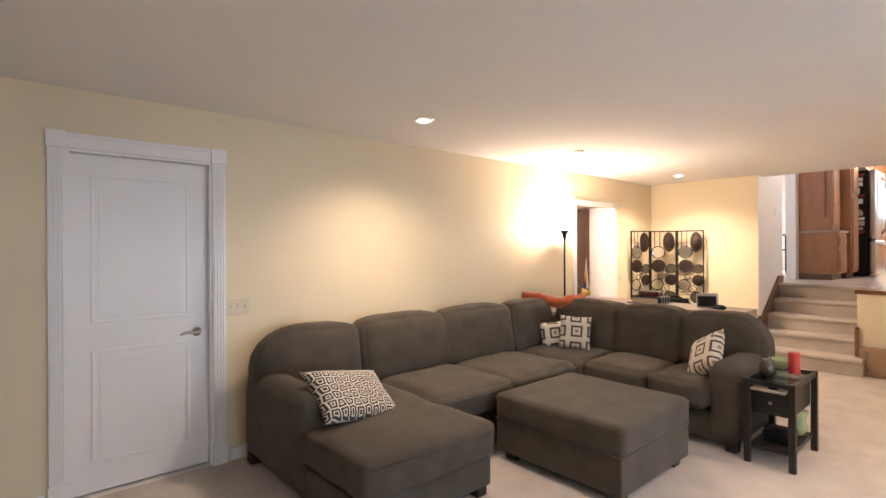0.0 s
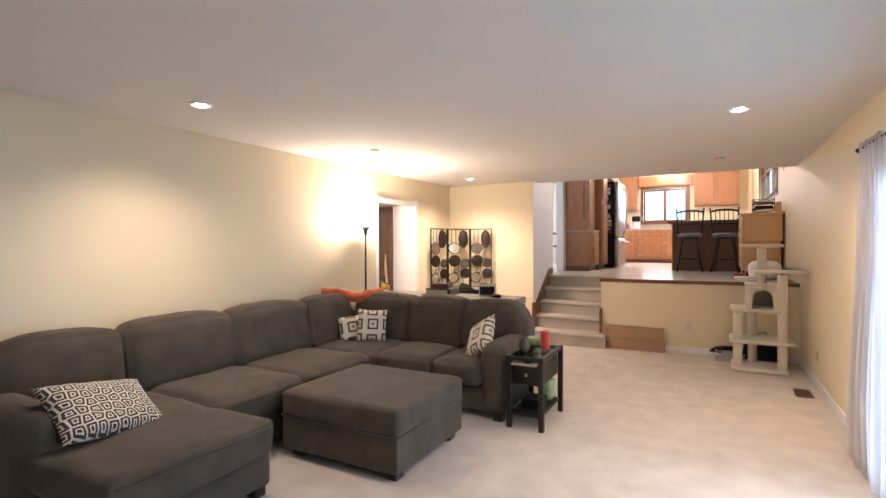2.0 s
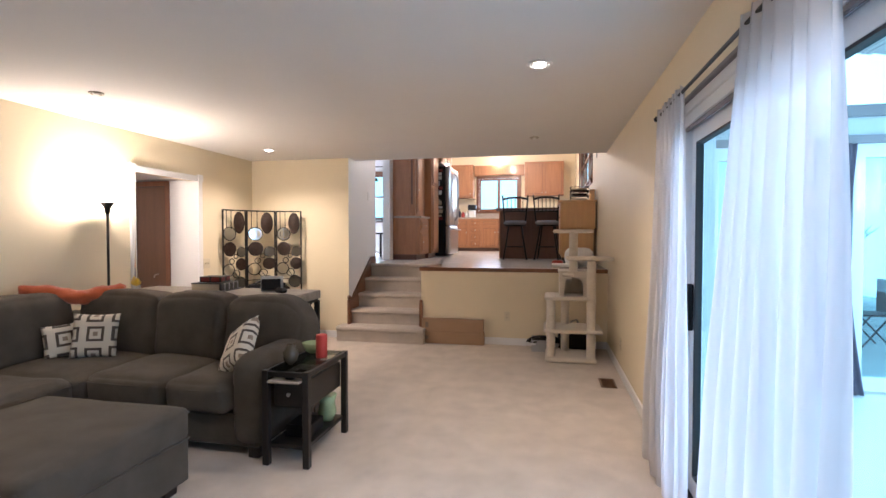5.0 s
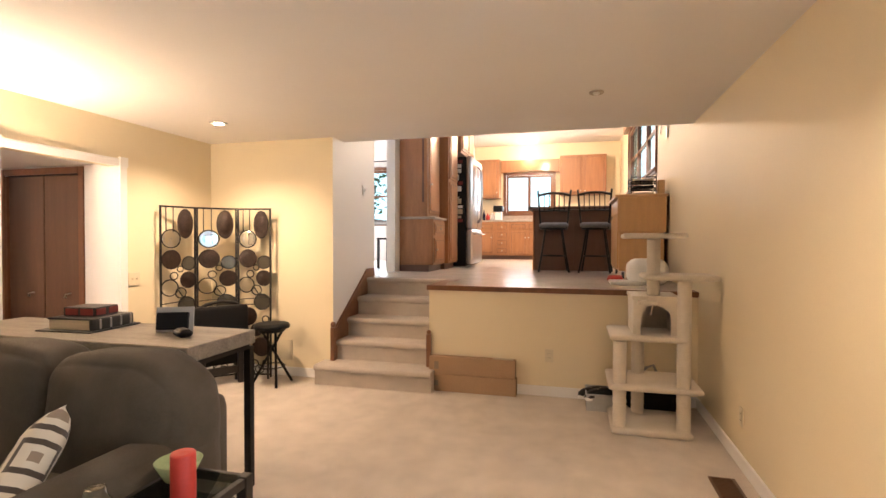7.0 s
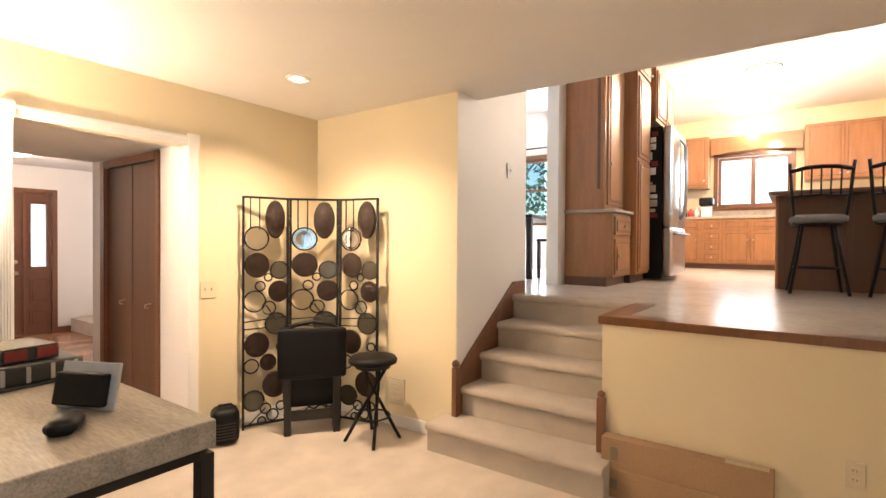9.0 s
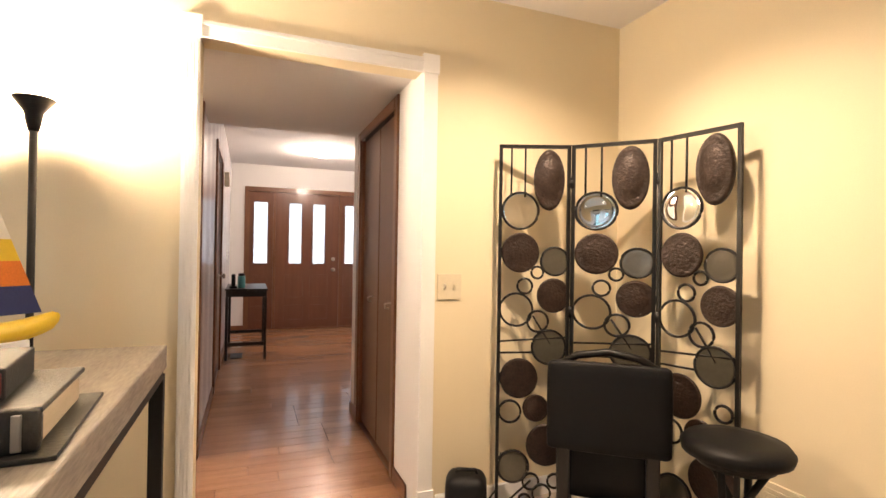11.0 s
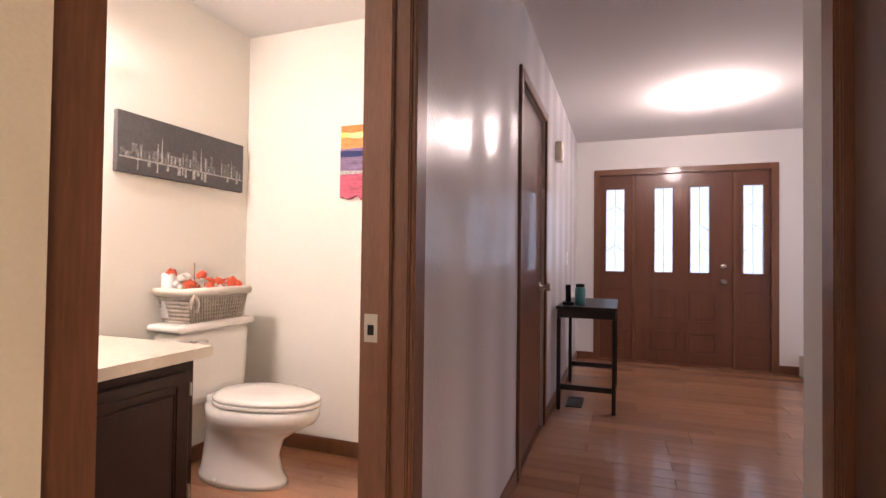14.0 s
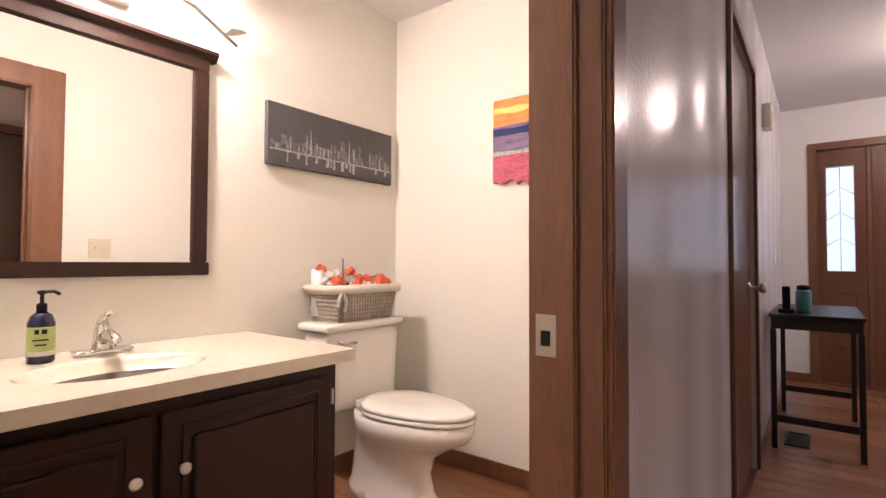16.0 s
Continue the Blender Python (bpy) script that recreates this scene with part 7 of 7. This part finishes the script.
# branch-shaped vanity light
vl = thing("vanity_light", (BX, 4.7, 2.0), "brushed nickel branch-shaped vanity light with leaf shades", "wall light")
part("back_plate", puff(BX + 0.001, BX + 0.03, 4.60, 4.80, 1.945, 2.02, 0.012, 0, 7), "nickel", vl)
part("branch", tube(bmesh.new(), [(BX + 0.07, 4.28, 2.06), (BX + 0.07, 4.45, 2.00), (BX + 0.06, 4.62, 2.03), (BX + 0.06, 4.80, 2.07), (BX + 0.07, 5.0, 2.02), (BX + 0.075, 5.17, 1.925)], [0.006, 0.008, 0.009, 0.009, 0.008, 0.006], 8), "nickel", vl)
part("curl", tube(bmesh.new(), [(BX + 0.05 , 4.66 + 0.05 * math.cos(k * 0.5), 1.965 + 0.04 * math.sin(k * 0.5)) for k in range(11)], 0.006, 6), "nickel", vl)
for ly, lz, sg in ((5.15, 1.965, 1), (4.82, 1.985, 1), (4.40, 2.02, -1)):
    bm = bmesh.new()
    prism(bm, [(ly - 0.03 * sg, lz - 0.01), (ly + 0.02 * sg, lz + 0.005), (ly + 0.07 * sg, lz + 0.035), (ly + 0.05 * sg, lz + 0.04), (ly, lz + 0.03)], 0, BX + 0.06, BX + 0.068)
    part("leaf", bm, "nickel", vl)
for ly in (4.45, 4.72, 5.0):
    part("bulb_shade", lathe(bmesh.new(), (BX + 0.13, ly, 2.10), [(0.02, 0), (0.045, 0.03), (0.05, 0.08), (0.04, 0.11), (0.01, 0.12)], 18), "dome_on", vl, "lit frosted glass shade")
# city canvas
cv = thing("canvas_print", (BX, 5.73, 1.49), "panoramic black and white city skyline canvas print", "picture")
CY0, CY1, CZ0, CZ1 = 5.345, 6.13, 1.485, 1.765
part("canvas", bbox(BX + 0.001, BX + 0.028, CY0, CY1, CZ0, CZ1, 0.003), "grey_shade", cv)
rng = random.Random(11)
bm, bl = bmesh.new(), bmesh.new()
y = CY0 + 0.015
while y < CY1 - 0.03:
    w = rng.uniform(0.008, 0.028)
    h = rng.uniform(0.025, 0.085) * (0.6 + 0.7 * math.sin(math.pi * (y - CY0) / (CY1 - CY0)))
    box(bm, BX + 0.0282, BX + 0.0292, y, y + w, CZ0 + 0.075, CZ0 + 0.075 + h)
    if rng.random() < 0.6:
        box(bl, BX + 0.0293, BX + 0.0298, y + w * 0.3, y + w * 0.6, CZ0 + 0.08, CZ0 + 0.075 + h * rng.uniform(0.4, 1.0))
    if rng.random() < 0.45:
        box(bl, BX + 0.0293, BX + 0.0298, y, y + w * 0.7, CZ0 + rng.uniform(0.02, 0.05), CZ0 + 0.066)
    y += w + rng.uniform(0, 0.006)
for yy, hh in ((CY0 + 0.23, 0.13), (CY0 + 0.47, 0.12), (CY0 + 0.69, 0.10)):
    prism(bl, [(yy - 0.006, CZ0 + 0.075), (yy + 0.006, CZ0 + 0.075), (yy, CZ0 + 0.075 + hh)], 0, BX + 0.0293, BX + 0.0299)
part("printed_buildings", bm, "print_mid", cv)
part("printed_lights", bl, "print_white", cv)
part("printed_shore", box(bmesh.new(), BX + 0.0282, BX + 0.0289, CY0 + 0.01, CY1 - 0.01, CZ0 + 0.067, CZ0 + 0.0745), "print_white", cv)
# sunset canvas
sv = thing("canvas_print", (4.95, 6.20, 1.42), "colourful sunset seascape canvas with orange sky", "picture")
part("canvas", bbox(4.712, 5.14, 6.172, 6.199, 1.47, 1.845, 0.003), "sun_orange", sv)


def print_band(name, z0, z1, wave, material, y, seed):
    """A printed stripe whose upper and lower edges wander."""
    xs = [4.712 + 0.428 * k / 16 for k in range(17)]
    top = [(x, z1 + wave * noise.noise(Vector((x * 9, seed, 0)))) for x in xs]
    low = [(x, z0 + wave * noise.noise(Vector((x * 9, seed + 5, 0)))) for x in xs]
    part(name, prism(bmesh.new(), low + top[::-1], 1, y, 6.1721), material, sv)


print_band("printed_glow", 1.775, 1.80, 0.02, "yellow", 6.1705, 1)
print_band("printed_sea", 1.575, 1.715, 0.006, "sun_violet", 6.1700, 3)
print_band("printed_horizon", 1.665, 1.70, 0.010, "sail_navy", 6.1692, 4)
print_band("printed_foam", 1.57, 1.59, 0.008, "print_white", 6.1690, 6)
shore = [(4.712 + 0.428 * k / 20, 1.44 + 0.03 * noise.noise(Vector((k * 0.9, 3, 0))) - (0.03 if 8 < k < 15 else 0)) for k in range(21)]
part("printed_shore", prism(bmesh.new(), [(4.712, 1.572)] + shore + [(5.14, 1.572)], 1, 6.1695, 6.198), "sun_pink", sv)
# toilet
TY = 5.77
wc = thing("toilet", (4.5, TY, 0), "white porcelain two-piece toilet with closed lid", "toilet")
tank = puff(BX + 0.02, BX + 0.22, TY - 0.235, TY + 0.235, 0.37, 0.735, 0.04, 0.006, 9)
for v in tank.verts:
    v.co.y = TY + (v.co.y - TY) * (0.88 + 0.12 * (v.co.z - 0.37) / 0.365)
part("tank", tank, "porcelain", wc)
part("tank_lid", puff(BX + 0.015, BX + 0.235, TY - 0.255, TY + 0.255, 0.735, 0.775, 0.018, 0.002, 9), "porcelain", wc)
part("flush_lever", tube(bmesh.new(), [(BX + 0.225, TY - 0.18, 0.69), (BX + 0.245, TY - 0.18, 0.69), (BX + 0.25, TY - 0.10, 0.685)], 0.007, 6), "chrome", wc)


def oval(xc, a_back, a_front, b, z, n=36):
    out = []
    for k in range(n):
        t = 2 * math.pi * k / n
        c_, s_ = math.cos(t), math.sin(t)
        out.append((xc + (a_front if c_ > 0 else a_back) * c_, TY + b * s_, z))
    return out


def loft(rings):
    bm = bmesh.new()
    rr = [[bm.verts.new(p) for p in r] for r in rings]
    for A, B in zip(rr, rr[1:]):
        for k in range(len(A)):
            bm.faces.new((A[k], A[(k + 1) % len(A)], B[(k + 1) % len(A)], B[k])).smooth = True
    bm.faces.new(rr[0][::-1])
    bm.faces.new(rr[-1])
    return bm


part("bowl", loft([oval(4.42, 0.25, 0.265, 0.125, 0.0), oval(4.42, 0.25, 0.26, 0.122, 0.025), oval(4.42, 0.235, 0.235, 0.108, 0.06), oval(4.42, 0.225, 0.215, 0.104, 0.14), oval(4.43, 0.22, 0.23, 0.115, 0.22), oval(4.46, 0.23, 0.29, 0.150, 0.275), oval(4.48, 0.235, 0.350, 0.178, 0.315), oval(4.48, 0.235, 0.372, 0.188, 0.345), oval(4.48, 0.235, 0.376, 0.190, 0.385), oval(4.48, 0.22, 0.36, 0.175, 0.392)]), "porcelain", wc)
part("seat", loft([oval(4.49, 0.19, 0.365, 0.182, 0.394), oval(4.49, 0.195, 0.372, 0.188, 0.400), oval(4.49, 0.195, 0.372, 0.188, 0.410), oval(4.49, 0.19, 0.365, 0.182, 0.414)]), "porcelain", wc)
part("lid", loft([oval(4.49, 0.19, 0.36, 0.180, 0.416), oval(4.49, 0.195, 0.368, 0.186, 0.422), oval(4.49, 0.195, 0.366, 0.184, 0.434), oval(4.49, 0.17, 0.33, 0.155, 0.441), oval(4.49, 0.08, 0.16, 0.07, 0.444)]), "porcelain", wc)
for s in (-1, 1):
    part("lid_hinge", bbox(4.285, 4.325, TY + s * 0.08 - 0.02, TY + s * 0.08 + 0.02, 0.393, 0.425, 0.006), "porcelain", wc)
    part("bolt_cap", lathe(bmesh.new(), (4.36, TY + s * 0.118, 0.022), [(0.014, 0), (0.013, 0.012), (0.005, 0.018)], 12), "porcelain", wc)
# basket of silk flowers
bk = thing("wicker_basket", (BX + 0.125, TY, 0.776), "grey wicker basket with linen lining on the toilet tank", "basket")
rows = []
for j in range(9):
    z = 0.778 + 0.155 * j / 8
    f = 0.86 + 0.14 * j / 8
    rows.append((f, z))
bm = bmesh.new()
for i, (f, z) in enumerate(rows):
    a, b = 0.085 * f, 0.205 * f
    tube(bm, [(BX + 0.125 - a, TY - b, z), (BX + 0.125 + a, TY - b, z), (BX + 0.125 + a, TY + b, z), (BX + 0.125 - a, TY + b, z)], 0.0115, 6, True)
for k in range(22):
    yy = -0.19 + 0.38 * k / 21
    for sg in (-1, 1):
        tube(bm, [(BX + 0.125 + sg * 0.085 * 0.86 + sg * 0.008, TY + yy * 0.86, 0.778), (BX + 0.125 + sg * 0.085 + sg * 0.008, TY + yy, 0.93)], 0.006, 5)
part("weave", bm, "basket", bk)
part("basket_floor", box(bmesh.new(), BX + 0.055, BX + 0.195, TY - 0.17, TY + 0.17, 0.778, 0.79), "basket", bk)
bm = bmesh.new()
tube(bm, [(BX + 0.125 - 0.09, TY - 0.212, 0.925), (BX + 0.125 + 0.09, TY - 0.212, 0.925), (BX + 0.125 + 0.09, TY + 0.212, 0.925), (BX + 0.125 - 0.09, TY + 0.212, 0.925)], 0.022, 8, True)
for v in bm.verts:
    v.co += 0.005 * noise.noise_vector(v.co * 30)
part("lining", bm, "linen", bk, "cream linen lining folded over the rim")
bm = tube(bmesh.new(), [(BX + 0.235, TY - 0.17, 0.915), (BX + 0.242, TY - 0.155, 0.87), (BX + 0.24, TY - 0.165, 0.83)], 0.008, 6)
tube(bm, [(BX + 0.235, TY - 0.175, 0.915), (BX + 0.242, TY - 0.20, 0.88), (BX + 0.24, TY - 0.205, 0.85)], 0.008, 6)
part("bow", bm, "linen", bk)
fl = thing("silk_flowers", (BX + 0.125, TY, 0.80), "orange and white silk flowers filling the basket", "flowers")
rng = random.Random(3)


def blossom(c, r, mt):
    bm = bmesh.new()
    for _ in range(26):
        d = Vector((rng.gauss(0, 1), rng.gauss(0, 1), abs(rng.gauss(0, 1)) + 0.1)).normalized()
        p = Vector(c) + d * r * rng.uniform(0.55, 1)
        m_ = d.to_track_quat("Z", "Y").to_matrix()
        s = r * rng.uniform(0.35, 0.55)
        vs = [bm.verts.new(p + m_ @ Vector(q)) for q in ((-s, 0, -s * 0.3), (0, -s, -s * 0.2), (s, 0, -s * 0.3), (0, s, s * 0.25))]
        bm.faces.new((vs[0], vs[1], vs[3])).smooth = True
        bm.faces.new((vs[1], vs[2], vs[3])).smooth = True
    part("blossom", bm, mt, fl)


for k in range(34):
    yy = TY - 0.17 + 0.34 * rng.random()
    blossom((BX + 0.07 + 0.13 * rng.random(), yy, 0.935 + 0.03 * rng.random() + (0.05 if yy < TY - 0.02 and rng.random() < 0.4 else 0)), rng.uniform(0.022, 0.036), "orange_flower" if rng.random() < 0.66 else "white_flower")
blossom((BX + 0.16, TY + 0.15, 0.955), 0.042, "orange_flower")
blossom((BX + 0.18, TY - 0.15, 0.955), 0.034, "orange_flower")
part("stem", tube(bmesh.new(), [(BX + 0.11, TY - 0.05, 0.90), (BX + 0.11, TY - 0.06, 1.0), (BX + 0.12, TY - 0.07, 1.07)], 0.003, 5), "bark", fl)
single("white_candle", lathe(bmesh.new(), (BX + 0.06, TY - 0.17, 0.80), [(0.03, 0), (0.03, 0.215), (0.02, 0.22)], 16), "white_plastic", "white pillar candle in the basket", "candle")

# ---- outdoors ----
g = setting("ground", [(-300, 300, -300, 300, -0.45, -0.35)], "snow", "pale ground outside the house", "ground")
patio = setting("patio", [(6.7, 14, -9, SY - 0.2, -0.35, -0.12)], "snow", "pale concrete patio beyond the sunroom", "ground")
# flat glowing sheets stand in for the bright distance and add daylight
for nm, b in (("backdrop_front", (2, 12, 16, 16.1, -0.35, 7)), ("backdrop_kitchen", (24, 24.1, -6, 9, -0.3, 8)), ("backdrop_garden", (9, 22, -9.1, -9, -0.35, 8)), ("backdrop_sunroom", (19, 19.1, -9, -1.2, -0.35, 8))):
    setting(nm, [b], "day", "plain glowing sheet standing in for the bright outdoors", "backdrop")
pt = thing("patio_table", (9.6, -3.6, -0.12), "small folding patio table", "table")
part("tabletop", bbox(9.4, 9.8, -3.75, -3.35, 0.58, 0.60, 0.004), "steel", pt)
for s in (-1, 1):
    part("leg", tube(bmesh.new(), [(9.6 + s * 0.18, -3.7, 0.58), (9.6 - s * 0.18, -3.7, -0.12)], 0.012, 6), "black_metal", pt)
    part("leg", tube(bmesh.new(), [(9.6 + s * 0.18, -3.4, 0.58), (9.6 - s * 0.18, -3.4, -0.12)], 0.012, 6), "black_metal", pt)
pc = thing("patio_chair", (9.3, -4.4, -0.12), "dark folding patio chair", "chair")
part("seat", bbox(9.1, 9.5, -4.55, -4.15, 0.30, 0.33, 0.006), "black_plastic", pc)
part("backrest", bbox(9.12, 9.48, -4.58, -4.55, 0.33, 0.78, 0.006), "black_plastic", pc)
for a in (9.13, 9.47):
    part("leg", tube(bmesh.new(), [(a, -4.52, 0.30), (a, -4.2, -0.12)], 0.012, 6), "black_metal", pc)
    part("leg", tube(bmesh.new(), [(a, -4.18, 0.30), (a, -4.55, -0.12)], 0.012, 6), "black_metal", pc)


def bare_shrub(x, y, seed, hgt=1.8):
    """Leafless shrub: branching tapered twigs."""
    rng = random.Random(seed)
    s = thing("bare_shrub", (x, y, -0.35), "leafless grey-brown garden shrub", "shrub", "garden shrubs")
    bm = bmesh.new()

    def grow(p, d, length, r, depth):
        q = p + d * length
        tube(bm, [p, p.lerp(q, 0.5) + 0.06 * length * noise.noise_vector(p * 3), q], [r, r * 0.8, r * 0.6], 5)
        if depth:
            for _ in range(3):
                e = (d + Vector((rng.gauss(0, 0.5), rng.gauss(0, 0.5), rng.uniform(-0.05, 0.45)))).normalized()
                grow(q, e, length * rng.uniform(0.55, 0.8), r * 0.6, depth - 1)
    for _ in range(4):
        grow(Vector((x, y, -0.35)), Vector((rng.gauss(0, 0.3), rng.gauss(0, 0.3), 1)).normalized(), hgt * 0.4, 0.03, 3)
    part("branches", bm, "bark", s)


bare_shrub(13.5, -5.3, 1)
bare_shrub(14.5, -6.6, 2, 2.2)
bare_shrub(14.0, -4.2, 3, 1.6)
bare_shrub(15.5, -5.8, 5, 2.4)


def tree(x, y, seed, hgt=6):
    rng = random.Random(seed)
    t = thing("garden_tree", (x, y, -0.35), "leafy green garden tree seen through the windows", "tree", "garden trees")
    bm = bmesh.new()
    tube(bm, [(x, y, -0.35), (x + 0.1, y, hgt * 0.3), (x, y + 0.1, hgt * 0.6)], [0.18, 0.14, 0.07], 10)
    for k in range(6):
        a = k * 1.05
        tube(bm, [(x, y, hgt * (0.28 + 0.04 * k)), (x + 1.1 * math.cos(a), y + 1.1 * math.sin(a), hgt * (0.42 + 0.06 * k))], [0.06, 0.02], 6)
    part("trunk", bm, "bark", t)
    verts, faces = [], []
    for _ in range(1500):
        u = Vector((rng.gauss(0, 1), rng.gauss(0, 1), rng.gauss(0, 1))).normalized() * rng.uniform(0.4, 1) ** 0.5
        c = Vector((x + u.x * 1.9, y + u.y * 1.9, hgt * 0.62 + u.z * hgt * 0.36))
        if noise.noise(c * 0.9) < -0.15:
            continue
        r1, r2 = (Vector((rng.gauss(0, 1), rng.gauss(0, 1), rng.gauss(0, 1))).normalized() * 0.13 for _ in range(2))
        i = len(verts)
        verts += [c, c + r1, c + r1 + r2, c + r2]
        faces.append((i, i + 1, i + 2, i + 3))
    me = bpy.data.meshes.new("crown")
    me.from_pydata([v - Vector((x, y, -0.35)) for v in verts], [], faces)
    me.materials.append(M["leaf"])
    cr = new("crown", me)
    cr.parent = t


tree(19.5, 8.3, 1)

# ---- wooden floor planks ----
floor_hall = thing("floor_hall", (6.0, 6.0, 0), "brown wooden plank floor of hall, entry and bathroom", "floor")
floor_hall["kind"] = "structure"
rng = random.Random(8)
PWID = 0.115
shared = {}


def plank(x0, x1, y):
    ln = round(x1 - x0, 2)
    if ln not in shared:
        b2 = box(bmesh.new(), 0, ln - 0.0015, 0.0007, PWID - 0.0007, -0.012, 0.0)
        top_edges = [e for e in b2.edges if all(v.co.z > -0.001 for v in e.verts)]
        bmesh.ops.bevel(b2, geom=top_edges, offset=0.001, segments=1, affect="EDGES")
        me = bpy.data.meshes.new("plank")
        b2.to_mesh(me)
        b2.free()
        me.materials.append(M["plank"])
        shared[ln] = me
    o = new("plank", shared[ln])
    o.parent = floor_hall
    o.location = (x0 - 6.0, y - 6.0, 0)


y = WY
while y < 9.59:
    spans = [(HX, RX)] if y < 5.36 else [(HX, 7.85)]
    if 4.03 <= y < 6.19:
        spans = [(4.04, spans[0][1])] if 4.14 <= y < 4.80 else [(4.04, 5.59)] + spans
    for a, b in spans:
        x = a
        while x < b - 0.02:
            ln = rng.choice((0.45, 0.6, 0.75, 0.9, 1.05))
            if x == a:
                ln = rng.choice((0.3, 0.45, 0.6, 0.75))
            e = min(b, x + ln)
            if b - e < 0.15:
                e = b
            plank(x, e, y)
            x = e
    y += PWID
setting("trim_threshold", [(5.795, RX - 0.005, WY - 0.02, WY + 0.004, 0.0, 0.008)], "oak_brown", "brown threshold strip at the hall opening", "trim")
